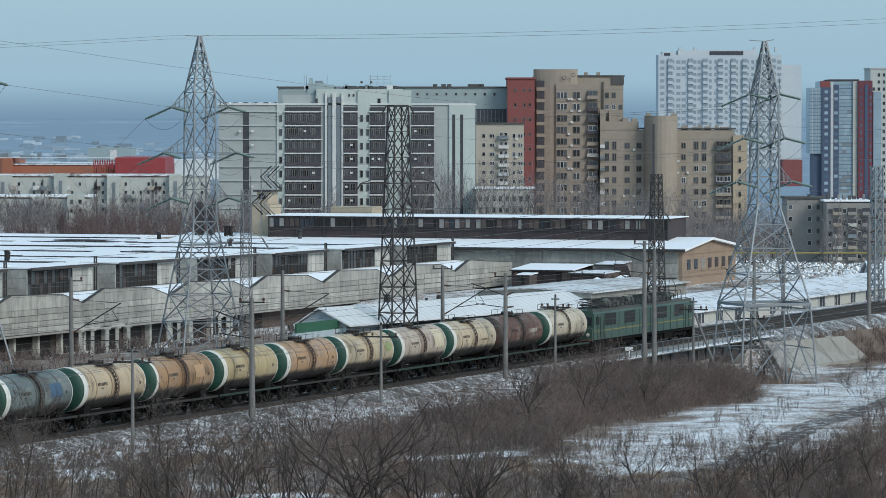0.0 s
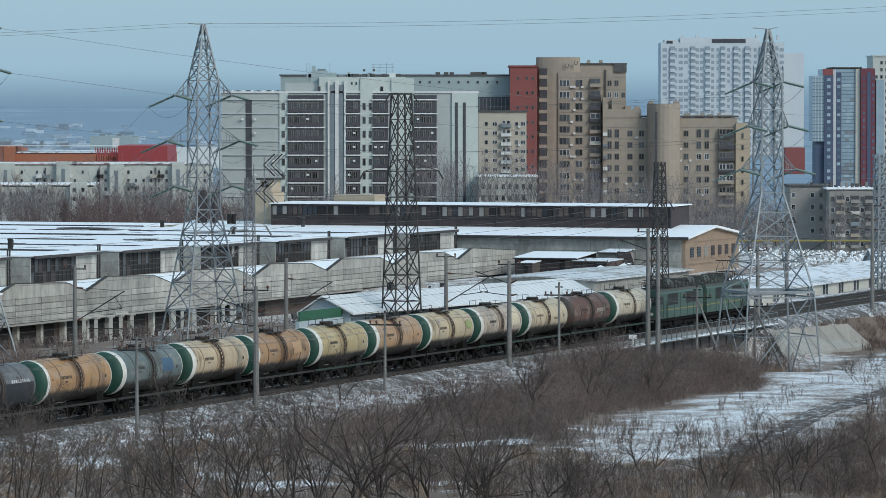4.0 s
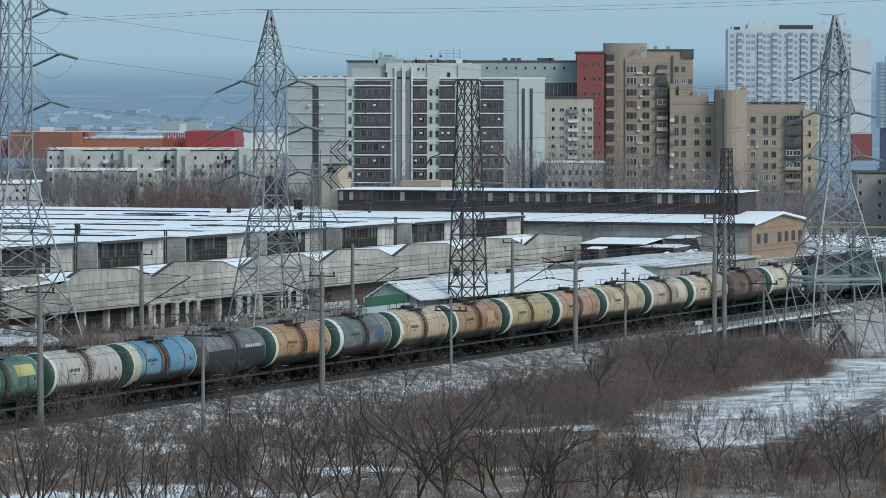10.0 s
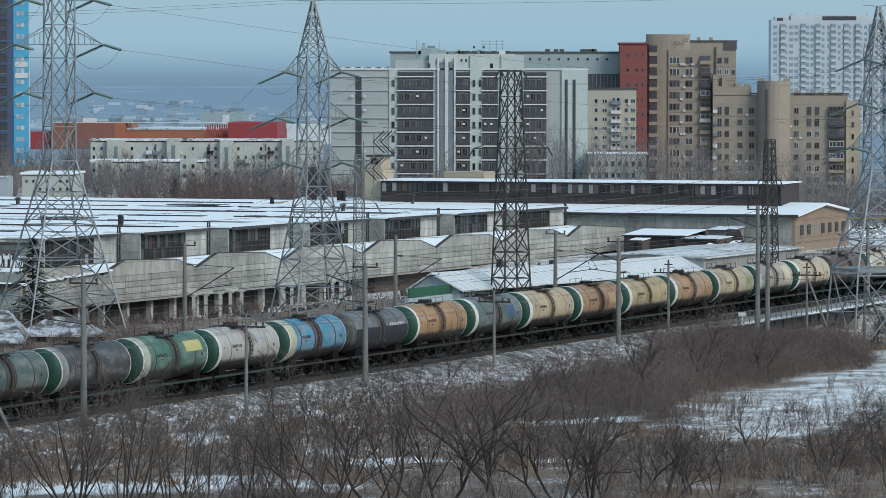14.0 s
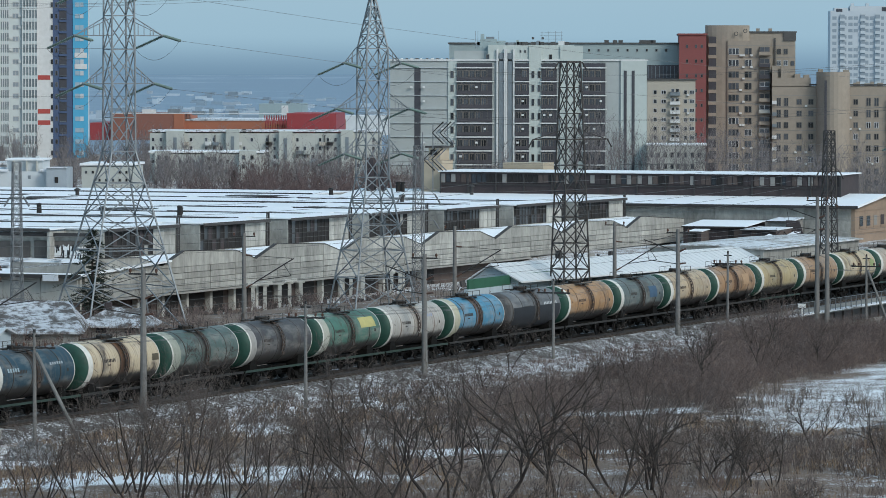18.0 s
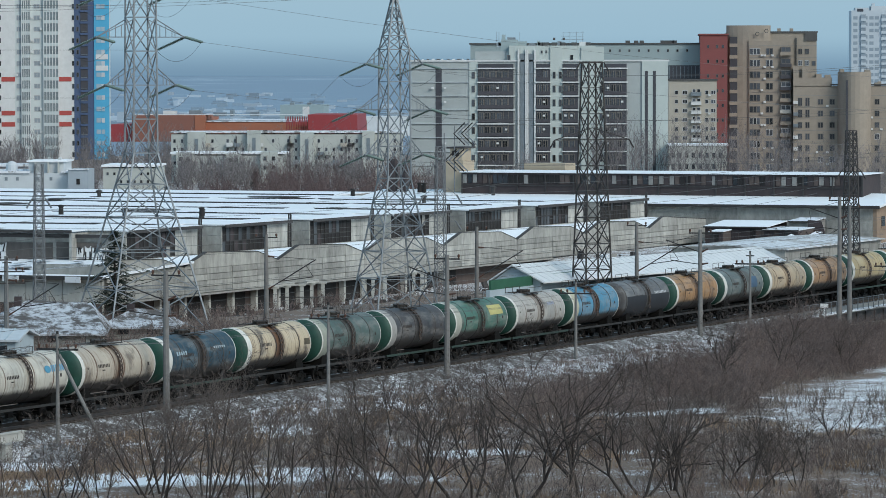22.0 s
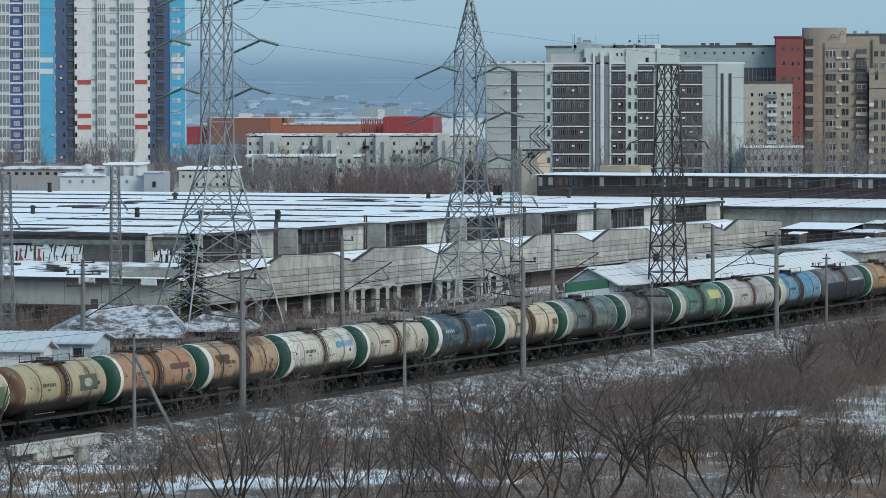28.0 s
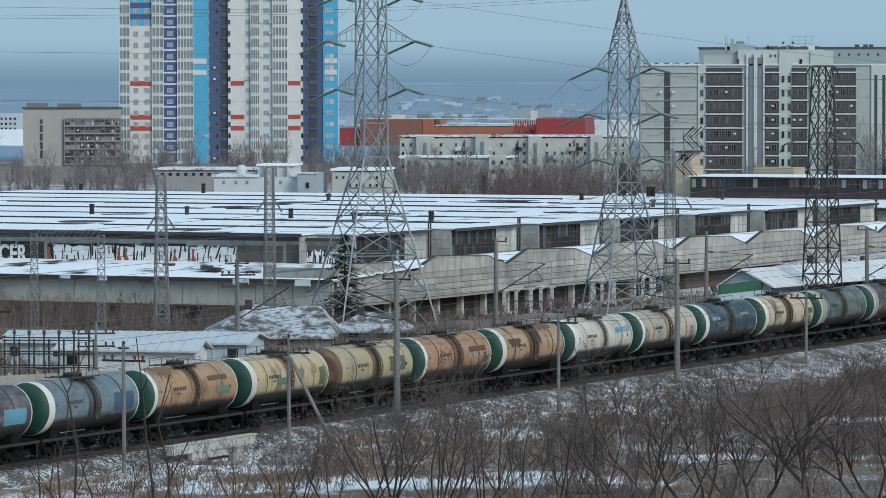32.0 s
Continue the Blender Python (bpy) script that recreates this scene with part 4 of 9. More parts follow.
def arm(t, z, w, reach, drop, bar, side):
    """A pointed cross-arm with its two insulator strings."""
    tip = (side * reach, 0, z)
    m = MB().box((side * reach - 0.12, -0.12, z - 0.1), (side * reach + 0.12, 0.12, z + 0.1))
    bars = []
    for y in (-w, w):
        bars.append(((side * w, y, z), tip, bar))
        bars.append(((side * w, y, z + 1.5), tip, bar))
        for k in (0.33, 0.66):
            bars.append(((side * (w + (reach - w) * k), y * (1 - k), z), (side * (w + (reach - w) * k), y * (1 - k), z + 1.5 * (1 - k)), bar * 0.8))
    for k in (0.0, 0.33, 0.66):
        bars.append(((side * (w + (reach - w) * k), -w * (1 - k), z), (side * (w + (reach - w) * k), w * (1 - k), z), bar * 0.8))
    head = part("cross_arm", m, M_galv, t)
    for p, q, b in bars:
        part("bar", MB().beam(p, q, b), M_galv, head)
    back = t.matrix_basis.to_3x3().inverted()
    ends = []
    for way in STRING_WAYS:
        q = Vector(tip) + back @ Vector(way)
        string(t, tip, q)
        string(t, Vector(tip) + back @ Vector((0.1, 0.35, 0)), q + back @ Vector((0.1, 0.35, 0.0)))
        ends.append(q)
    dip = [ends[0].lerp(ends[1], k / 10) - Vector((0, 0, 5.2 * k / 10 * (1 - k / 10))) for k in range(11)]
    part("jumper_cable", MB().path(dip, 0.016, 3), M_cable, t)


def pylon(x, y, z0, top, waist, base, arms, turn, body_lo, body_hi, label, belt=None):
    """A lattice power pylon. waist, base: half widths; body_lo..body_hi: heights of the straight part."""
    t = thing("power_pylon", label, "pylon", "power pylons", Matrix.Translation((x, y, z0)) @ Matrix.Rotation(radians(turn), 4, "Z"))
    lv = []
    n = 5
    for i in range(n + 1):
        k = (i / n) ** 0.85
        lv.append((body_lo * k, base + (waist - base) * k))
    if belt:
        zb, wb = belt
        lv = [(0, base), (zb, wb)] + [(zb + (body_lo - zb) * k, wb + (waist - wb) * k) for k in (0.3, 0.56, 0.8, 1.0)]
        for a, b in (((-1, -1), (1, -1)), ((1, -1), (1, 1)), ((1, 1), (-1, 1)), ((-1, 1), (-1, -1))):
            part("belt_beam", MB().beam((a[0] * wb, a[1] * wb, zb), (b[0] * wb, b[1] * wb, zb), 0.24).beam((a[0] * wb, a[1] * wb, zb - 0.45), (b[0] * wb, b[1] * wb, zb - 0.5), 0.13), M_galv, t)
            mid = ((a[0] + b[0]) / 2 * (wb + 0.25), (a[1] + b[1]) / 2 * (wb + 0.25), zb * 0.5)
            part("brace", MB().beam((a[0] * (wb + 0.25), a[1] * (wb + 0.25), zb * 0.5), mid, 0.08).beam(mid, (b[0] * (wb + 0.25), b[1] * (wb + 0.25), zb * 0.5), 0.08), M_galv, t)
    m = max(4, int((body_hi - body_lo) / 2.5))
    for i in range(1, m + 1):
        lv.append((body_lo + (body_hi - body_lo) * i / m, waist * (1 - 0.08 * i / m)))
    for i in range(1, 5):
        k = i / 4
        lv.append((body_hi + (top - body_hi) * k, waist * 0.92 * (1 - k) + 0.12 * k))
    lattice(t, lv, 0.082 if belt is None else 0.092, M_galv)
    for z, reach in arms:
        for side in (-1, 1):
            arm(t, z, waist * 0.96, reach, 1.1, 0.07, side)
    horn = MB().beam((-1.5, 0, top + 0.1), (0, 0, top), 0.08).beam((0, 0, top), (0.9, 0, top + 0.15), 0.08)
    part("earth_wire_horn", horn, M_galv, t)
    pads = [(sx * base, sy * base) for sx in (-1, 1) for sy in (-1, 1)]
    for px, py in pads:
        part("footing", MB().box((px - 0.4, py - 0.4, -0.8), (px + 0.4, py + 0.4, 0.25)), M_concrete, t)
    return t


PYLONS = [
    pylon(29.2, 418, -3.7, 31.8, 1.05, 3.75, [(19.05, 2.7), (23.0, 2.0), (27.0, 1.5)], 18, 17.0, 27.0, "tall galvanised lattice power pylon standing in the snowy hollow", (8.0, 3.2)),
    pylon(-22.6, 428, -1.0, 29.7, 1.17, 3.14, [(14.7, 2.9), (18.9, 3.7), (23.15, 2.9)], 27, 12.5, 24.5, "galvanised lattice power pylon behind the railway line"),
    pylon(-42.4, 392, -1.0, 33.0, 1.09, 4.6, [(21.3, 3.2), (25.4, 4.0), (29.2, 3.1)], 27, 15.5, 30, "large galvanised lattice power pylon beside a small snowy house"),
]


M_darkgalv = mat("dull_galvanised_steel", (0.2, 0.215, 0.23), (0.12, 0.13, 0.14), 0.6, 3, 0.3, metal=0.2)


def mast(x, y, z0, h, w0, w1, bar, material, label, turn=20, arms=()):
    t = thing("lattice_mast", label, "mast", "lattice masts", Matrix.Translation((x, y, z0)) @ Matrix.Rotation(radians(turn), 4, "Z"))
    n = max(5, int(h / (1.1 * (w0 + w1))))
    lattice(t, [(h * i / n, w0 + (w1 - w0) * i / n) for i in range(n + 1)], bar, material, w0 > 1)
    for z, r in arms:
        a = MB().beam((-r, 0, z), (r, 0, z), bar * 1.3)
        if z < h - 1:
            a.beam((-r, 0, z), (0, 0, z + 1.2), bar).beam((r, 0, z), (0, 0, z + 1.2), bar)
        for e in (-1, 1):
            a.tube((e * r, 0, z), (e * (r + 0.5), 0, z - 0.8), 0.08, n=6)
        part("cross_arm", a, material, t)
    return t


mast(-4.5, 461, -1, 23.4, 1.5, 0.75, 0.085, M_darkmetal, "heavy dark rusted lattice mast behind the train", 28, [(15.6, 4.2), (23.3, 1.35)])
mast(-18.2, 425, -1, 15.5, 0.5, 0.36, 0.04, M_darkgalv, "thin dark lattice mast near the works wall", 20, [(11.0, 1.6), (8.6, 1.5)])
mast(24.0, 517, -1, 15.8, 0.8, 0.45, 0.075, M_darkmetal, "dark lattice mast in front of the works hall", 25, [(11.2, 1.3)])
mast(50.0, 530, -1, 16.5, 0.6, 0.5, 0.09, M_galv, "grey lattice mast beside the line", 25)
mast(-51.6, 395, -1, 14.5, 0.5, 0.32, 0.05, M_darkgalv, "grey lattice substation mast", 20, [(11.5, 0.6)])
mast(-60.0, 388, -1, 14.0, 0.6, 0.34, 0.055, M_darkgalv, "grey lattice substation mast", 20, [(10.2, 0.7)])
mast(-63.5, 378, -1, 9.2, 0.32, 0.28, 0.045, M_darkgalv, "short grey lattice portal mast", 10)
mast(-69.5, 380, -1, 9.2, 0.32, 0.28, 0.045, M_darkgalv, "short grey lattice portal mast", 10, [(9.0, 1.2)])
portal = MB()
for i in range(12):
    a, b = Vector((-69.5 + 0.5 * i, 380 - i / 6, 8.0)), Vector((-69.0 + 0.5 * i, 380 - (i + 1) / 6, 8.0))
    portal.beam(a, b, 0.07).beam(a + Vector((0, 0, 0.6)), b + Vector((0, 0, 0.6)), 0.07).beam(a, b + Vector((0, 0, 0.6)), 0.05)
tagged(part("portal_beam", portal, M_galv, None), "light grey lattice beam between two portal masts", "portal beam")


def telegraph_pole(x, y, h, turn, strut=0.0, bars=1):
    """A slim pole with a crossbar of pin insulators; strut: how far its prop stands out."""
    t = thing("telegraph_pole", "slim concrete pole with a crossbar of insulators" + (" and a slanting prop" if strut else ""), "pole", "line poles",
              Matrix.Translation((x, y, ground_z(x, y) - 0.3)) @ Matrix.Rotation(radians(turn), 4, "Z"))
    h += 0.3
    part("shaft", MB().tube((0, 0, 0), (0, 0, h), 0.13, 0.09, n=8), M_concrete_pole, t, smooth=False)
    for k in range(bars):
        z = h - 0.9 - 0.9 * k
        bar = part("crossbar", MB().box((-1.35, -0.06, z - 0.06), (1.35, 0.06, z + 0.06)), M_darkmetal, t)
        for q in (-1.2, -0.7, 0.7, 1.2):
            part("insulator", MB().lathe([(z + 0.06, 0.03), (z + 0.14, 0.08), (z + 0.28, 0.09), (z + 0.34, 0.02)], 8, "Z", (q, 0, 0)), M_ins, bar)
    part("top_bracket", MB().box((-0.35, -0.05, h - 0.25), (0.35, 0.05, h - 0.15)).box((-0.06, -0.06, h - 0.3), (0.06, 0.06, h + 0.2)), M_darkmetal, t)
    if strut:
        part("prop", MB().tube((strut, 0, 0), (0.1, 0, h - 1.2), 0.13, 0.1, n=7), M_concrete_pole, t)
    return t


for x_, y_, h_ in ((-48.5, 352.0, 7.8), (-53.9, 318.0, 5.1)):
    telegraph_pole(x_, y_, h_, 15, 0.0, 2)


def catenary_mast(x, y, h, turn, reach, z0=None, steep=False):
    """A concrete mast with a bracket arm that carries the contact wire."""
    t = thing("catenary_mast", "tapered concrete mast with a steel bracket arm for the overhead line", "mast", "catenary masts",
              Matrix.Translation((x, y, (ground_z(x, y) if z0 is None else z0) - 0.3)) @ Matrix.Rotation(radians(turn), 4, "Z"))
    part("shaft", MB().tube((0, 0, 0), (0, 0, h + 0.3), 0.24, 0.16, n=10), M_concrete_pole, t)
    if reach:
        a = MB().tube((0, 0, h - 1.6), (reach, 0, h - 0.6), 0.045, n=5).tube((0, 0, h - 0.1), (reach * 0.8, 0, h - 0.75), 0.025, n=4)
        a.tube((0, 0, h - 2.6), (reach * 0.85, 0, h - 2.3), 0.035, n=5).tube((reach * 0.85, 0, h - 2.3), (reach * 0.95, 0, h - 0.7), 0.02, n=4)
        if steep:
            a = MB().tube((0, 0, h - 4.6), (reach, 0, h - 1.9), 0.055, n=5).tube((reach * 0.3, 0, h - 3.8), (reach * 0.95, 0, h - 3.4), 0.04, n=5)
            a.tube((0, 0, h - 1.6), (reach * 0.97, 0, h - 1.9), 0.03, n=4).tube((reach * 0.95, 0, h - 3.4), (reach * 0.8, 0, h - 2.4), 0.03, n=4)
        part("bracket_arm", a, M_darkmetal, t)
        for p, q in (((0.15, 0, h - 4.5), (0.7, 0, h - 4.17)), ((0.15, 0, h - 1.62), (0.7, 0, h - 1.66))) if steep else (((0.15, 0, h - 1.56), (0.7, 0, h - 1.3)), ((0.15, 0, h - 2.58), (0.7, 0, h - 2.5))):
            part("insulator", MB().tube(p, q, 0.08, 0.06, n=7), M_ins, t)
    bar = part("crossbar", MB().box((-1.0, -0.05, h - 0.05), (1.0, 0.05, h + 0.05)), M_darkmetal, t)
    for q in (-0.9, 0.9):
        part("insulator", MB().lathe([(h + 0.05, 0.03), (h + 0.15, 0.09), (h + 0.3, 0.1), (h + 0.36, 0.02)], 8, "Z", (q, 0, 0)), M_ins, bar)
    return t


for s_, o_, h_, st_ in ((-5.4, 7.4, 6.8, 0), (48.8, 4.0, 6.0, 0), (89.0, 4.4, 6.8, 0), (113.9, 9.0, 8.6, 3.2), (122.0, 12.0, 7.6, 3.2), (-39.0, 4.8, 6.6, 3.2), (-58.6, 4.6, 7.2, 0)):
    p_ = tr(s_, o_)
    telegraph_pole(p_.x, p_.y, h_, -18, st_)
for s_, o_, h_, r_ in ((25.2, 3.1, 8.9, -3), (79.7, 3.2, 9.0, -3), (108.5, 6.1, 11.0, -3), (108.6, 7.0, 10.3, 0), (-21.1, 3.2, 9.6, -3), (-69.9, 3.0, 9.8, -3), (195.8, 3.2, 11.5, -3), (152.0, 3.4, 8.0, -3)):
    p_ = tr(s_, o_)
    catenary_mast(p_.x, p_.y, h_, -18, r_, z0=-0.8)
for s_, o_, h_ in ((80.2, -37, 8.2), (116.2, -32, 8.4), (143.1, -26, 9.0), (46.5, -44.5, 7.4), (205, -9, 9.5), (250, -9, 9.5)):
    p_ = tr(s_, o_)
    catenary_mast(p_.x, p_.y, h_, -8, 4.4, steep=True)


def wire(name, label, pts, sag, r, group="overhead wires"):
    """A cable that hangs from point to point."""
    line = [Vector(pts[0])]
    for a, b in zip(pts[:-1], pts[1:]):
        a, b = Vector(a), Vector(b)
        line += [a.lerp(b, i / 14) - Vector((0, 0, 4 * sag * (i / 14) * (1 - i / 14))) for i in range(1, 15)]
    w = MB().path(line, r, 3)
    return tagged(part(name, w, M_cable, None), label, "cable", group)


def pylon_wires():
    """Conductors that run from pylon to pylon, and away past the ends of the row."""
    def tip(t, z, x):
        return t.matrix_basis @ Vector((x, 0, z))
    right, middle, left = PYLONS
    lab = "thin dark high-voltage conductor slung between pylons"
    toward, past = Vector(STRING_WAYS[0]), Vector(STRING_WAYS[1])
    for zi, (rr, rm, rl) in enumerate((((19.05, 2.7), (14.7, 2.9), (21.3, 3.2)), ((23.0, 2.0), (18.9, 3.7), (25.4, 4.0)), ((27.0, 1.5), (23.15, 2.9), (29.2, 3.1)))):
        for side in (-1, 1):
            a, b, c = tip(right, rr[0], side * rr[1]), tip(middle, rm[0], side * rm[1]), tip(left, rl[0], side * rl[1])
            wire("power_line", lab, [b + past, a + toward], 0.9, 0.014, "power lines")
            wire("power_line", lab, [b + toward, Vector((-78 + 5 * side, 900, 5 + 4.5 * zi))], 5, 0.015, "power lines")
            if side > 0:
                wire("power_line", lab, [a + past, a + Vector((300, 60, 14))], 4, 0.014, "power lines")
            if side > 0:
                wire("power_line", lab, [c + past, Vector((130, 760, 14 + 4 * zi))], 5, 0.015, "power lines")
            if side > 0:
                wire("power_line", lab, [c + toward, c + Vector((-220, -60, 14))], 4, 0.014, "power lines")
    for dx in (0, 3.2):
        wire("earth_wire", "thin cable crossing the sky high over the line", [(-110, 330 + dx, 27.0 + 0.06 * dx), (-22, 370 + dx, 27.5 + 0.1 * dx), (90, 400 + dx, 33.2 + 0.15 * dx)], 1.4, 0.013, "power lines")


pylon_wires()
for o_, z_ in ((0.0, 5.75), (0.0, 7.2), (-4.3, 5.75), (-4.3, 7.2)):
    wire("contact_wire", "thin overhead contact line along the track", [tr(s, o_, z_) for s in (-75, -18, 27, 84, 140, 196, 260, 330)], 0.35 if z_ > 6 else 0.05, 0.014, "overhead line")
for q_ in (-1.2, 0.7, 1.2):
    wire("telegraph_wire", "thin wire strung along the slim poles", [tr(s, o + 0.3 * q_, z) + N2 * q_ for s, o, z in ((-75, 5, 6.2), (-56, 4.6, 5.6), (-38, 4.8, 5.1), (-6, 7.4, 5.2), (60, 4, 4.3), (99, 4.4, 5.2), (114, 9, 3.6))], 0.5, 0.012, "telegraph wires")
for k_ in range(6):
    wire("works_cable", "thin cable strung behind the line", [tr(-90, -43 + k_, 7 + 0.8 * k_), tr(48, -43 + k_ * 0.6, 6.4 + 0.8 * k_), tr(119, -33 + k_ * 0.5, 6.4 + 0.9 * k_), tr(200, -26 + k_ * 0.5, 8 + 0.8 * k_)], 0.7, 0.018, "works cables")

# ---- the town behind: each front is drawn on a grid whose unit is one part in 8142 of its distance ----
WIN = {}


def window_mesh(w, h, pale):
    key = (round(w, 2), round(h, 2), pale)
    if key not in WIN:
        f, d = min(0.12, w * 0.1), 0.06
        xs = [-w / 2, -w / 2 + f] + ([-f / 2, f / 2] if w > 1.0 else []) + [w / 2 - f, w / 2]
        zs = [0, f, h - f, h]
        n = len(xs)
        v = [(x, -d, z) for z in zs for x in xs] + [(x, 0.05, z) for z in zs for x in xs]
        fs, tint = [], []
        for k in range(3):
            for i in range(n - 1):
                q = (k * n + i, k * n + i + 1, (k + 1) * n + i + 1, (k + 1) * n + i)
                if k == 1 and i % 2 == 1:  # a pane, set back in its frame
                    b = len(v)
                    v += [(v[e][0], -0.015, v[e][2]) for e in q]
                    fs.append((b, b + 1, b + 2, b + 3))
                    tint.append(0)
                    for e in range(4):
                        fs.append((q[e], q[(e + 1) % 4], b + (e + 1) % 4, b + e))
                        tint.append(1)
                else:
                    fs.append(q)
                    tint.append(1)
        m = 4 * n
        fs += [(0, m, m + n - 1, n - 1), (3 * n, 4 * n - 1, m + 4 * n - 1, m + 3 * n), (0, 3 * n, m + 3 * n, m), (n - 1, m + n - 1, m + 4 * n - 1, 4 * n - 1)]
        tint += [1] * 4
        me = bpy.data.meshes.new("window")
        me.from_pydata(v, [], fs)
        me.materials.append(M_hazewin if pale == 2 else M_pane)
        me.materials.append(M_frame if pale else M_frame_dark)
        me.polygons.foreach_set("material_index", tint)
        WIN[key] = me
    return WIN[key]


M_pane = mat("window_glass", (0.06, 0.068, 0.08), (0.025, 0.03, 0.038), 0.15, 0.5, 0.05, bump=0, vary=0.9)
M_frame = mat("pale_frame", (0.55, 0.56, 0.57), None, 0.7, 2, 0.2, bump=0)
M_frame_dark = mat("dim_frame", (0.20, 0.18, 0.16), None, 0.7, 2, 0.2, bump=0)


class Front:
    def __init__(self, name, label, y, depth, u0, u1, v0, v1, material, group="", category="apartment block"):
        self.k, self.y = y / 8142, y
        self.t = thing(name, label, category, group, Matrix.Translation((self.x((u0 + u1) / 2), y, self.z(v1))))
        self.inv = self.t.matrix_basis.inverted()
        self.body(u0, u1, v0, v1, material, 0, depth)

    def x(self, u):
        return (u - 784) * self.k

    def z(self, v):
        return EYE - (v - 207) * self.k

    def body(self, u0, u1, v0, v1, material, proud=0.0, depth=14.0, name="wall", label=""):
        b = MB().box((self.x(u0), self.y - proud, self.z(v1)), (self.x(u1), self.y - proud + depth, self.z(v0)))
        ob = part(name, b, material, self.t, label)
        ob.matrix_basis = self.inv.copy()
        return ob

    def piece(self, name, u0, u1, v0, v1, material, proud=0.1, label=""):
        """A slab on the front that stands out by proud metres."""
        return self.body(u0, u1, v0, v1, material, proud, proud + 0.15, name, label)

    def windows(self, us, vs, w, h, pale=True, skip=0.0, proud=0.03):
        me = window_mesh(w * self.k, h * self.k, pale)
        for u in us:
            for v in vs:
                if random.random() >= skip:
                    part("window", me, None, self.t, m=self.inv @ Matrix.Translation((self.x(u), self.y - proud, self.z(v + h / 2))))

    def coolers(self, us, vs, skip, proud):
        """White air-conditioner boxes on the wall."""
        for u in us:
            for v in vs:
                if random.random() > skip:
                    self.body(u - 2.2, u + 2.2, v - 1.7, v + 1.7, M_white, proud + 0.35, 0.4, "air_conditioner", "white air-conditioner box")

    def roof(self, u0, u1, v, material, depth, name="roof"):
        b = MB().box((self.x(u0) - 0.3, self.y - 0.3, self.z(v)), (self.x(u1) + 0.3, self.y + depth, self.z(v) + 0.35))
        part(name, b, material, self.t).matrix_basis = self.inv.copy()


def steps(a, d, n):
    return [a + d * i for i in range(n)]


M_bwgrey = mat("pale_grey_cladding", (0.385, 0.42, 0.42), (0.32, 0.35, 0.35), 0.8, 0.6, 0.05, bump=0.02)
# charcoal glass; slabs of it also stand for the shade inside loggias
M_bwdark = mat("charcoal_balconies_and_shade", (0.06, 0.06, 0.072), (0.04, 0.04, 0.048), 0.45, 0.8, 0.1, bump=0.02)
M_bwrail = mat("smoked_balcony_glass", (0.075, 0.068, 0.078), (0.05, 0.047, 0.054), 0.35, 0.8, 0.1, bump=0.02)
# glass paled in its colour to give far windows their hazy low contrast
M_hazewin = mat("haze_paled_glass", (0.299, 0.348, 0.384), (0.207, 0.244, 0.275), 0.4, 0.5, 0.1, bump=0)
M_oldgrey = mat("weathered_grey_brick", (0.28, 0.27, 0.255), (0.20, 0.195, 0.185), 0.9, 0.6, 0.06)
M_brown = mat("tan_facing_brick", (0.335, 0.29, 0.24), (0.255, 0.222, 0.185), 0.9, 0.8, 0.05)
# lighter copy of the tan brick for a lit side; also plain beige walls
M_brown_lit = mat("lit_tan_and_beige_wall", (0.42, 0.35, 0.26), (0.35, 0.29, 0.22), 0.9, 0.8, 0.05)
M_teal = mat("grey_green_cladding", (0.30, 0.37, 0.38), (0.26, 0.32, 0.33), 0.7, 0.5, 0.05, bump=0.02)
M_redwall = mat("dull_red_cladding", (0.235, 0.07, 0.066), (0.195, 0.06, 0.057), 0.8, 0.5, 0.05, bump=0.02)
M_beige = mat("beige_plaster", (0.46, 0.42, 0.355), (0.38, 0.35, 0.30), 0.9, 0.8, 0.06)
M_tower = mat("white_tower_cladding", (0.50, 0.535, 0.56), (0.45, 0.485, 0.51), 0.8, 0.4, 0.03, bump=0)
M_bluewall = mat("bright_blue_panels", (0.075, 0.38, 0.60), (0.065, 0.325, 0.52), 0.6, 0.5, 0.05, bump=0)
M_towerwall = mat("pale_grey_green_plaster", (0.56, 0.61, 0.61), (0.48, 0.53, 0.53), 0.8, 0.5, 0.05, bump=0)
M_bayglass = mat("balcony_glass", (0.27, 0.325, 0.345), (0.12, 0.15, 0.165), 0.3, 0.35, 0.6, bump=0)
M_bayfront = mat("pale_balcony_fronts", (0.56, 0.62, 0.63), (0.42, 0.48, 0.49), 0.7, 0.4, 0.6, bump=0)
M_navy = mat("dark_blue_panels", (0.06, 0.088, 0.155), (0.048, 0.072, 0.125), 0.6, 0.5, 0.05, bump=0)
M_deepblue = mat("deep_blue_panels", (0.055, 0.095, 0.27), (0.045, 0.08, 0.22), 0.6, 0.5, 0.05, bump=0)
M_shaftblue = mat("greyish_blue_panels", (0.062, 0.10, 0.195), (0.05, 0.082, 0.16), 0.6, 0.5, 0.05, bump=0)
M_redband = mat("red_panels", (0.42, 0.07, 0.06), (0.34, 0.06, 0.05), 0.7, 0.5, 0.05, bump=0)
M_navyglass = mat("shaded_blue_glass", (0.12, 0.18, 0.25), (0.08, 0.125, 0.18), 0.2, 0.4, 0.08, bump=0)
M_redstripe = mat("dark_red_panels", (0.15, 0.04, 0.06), (0.12, 0.034, 0.05), 0.7, 0.5, 0.05, bump=0)
M_glazed = mat("glazed_balconies", (0.22, 0.26, 0.29), (0.13, 0.155, 0.175), 0.3, 0.5, 0.1, bump=0)
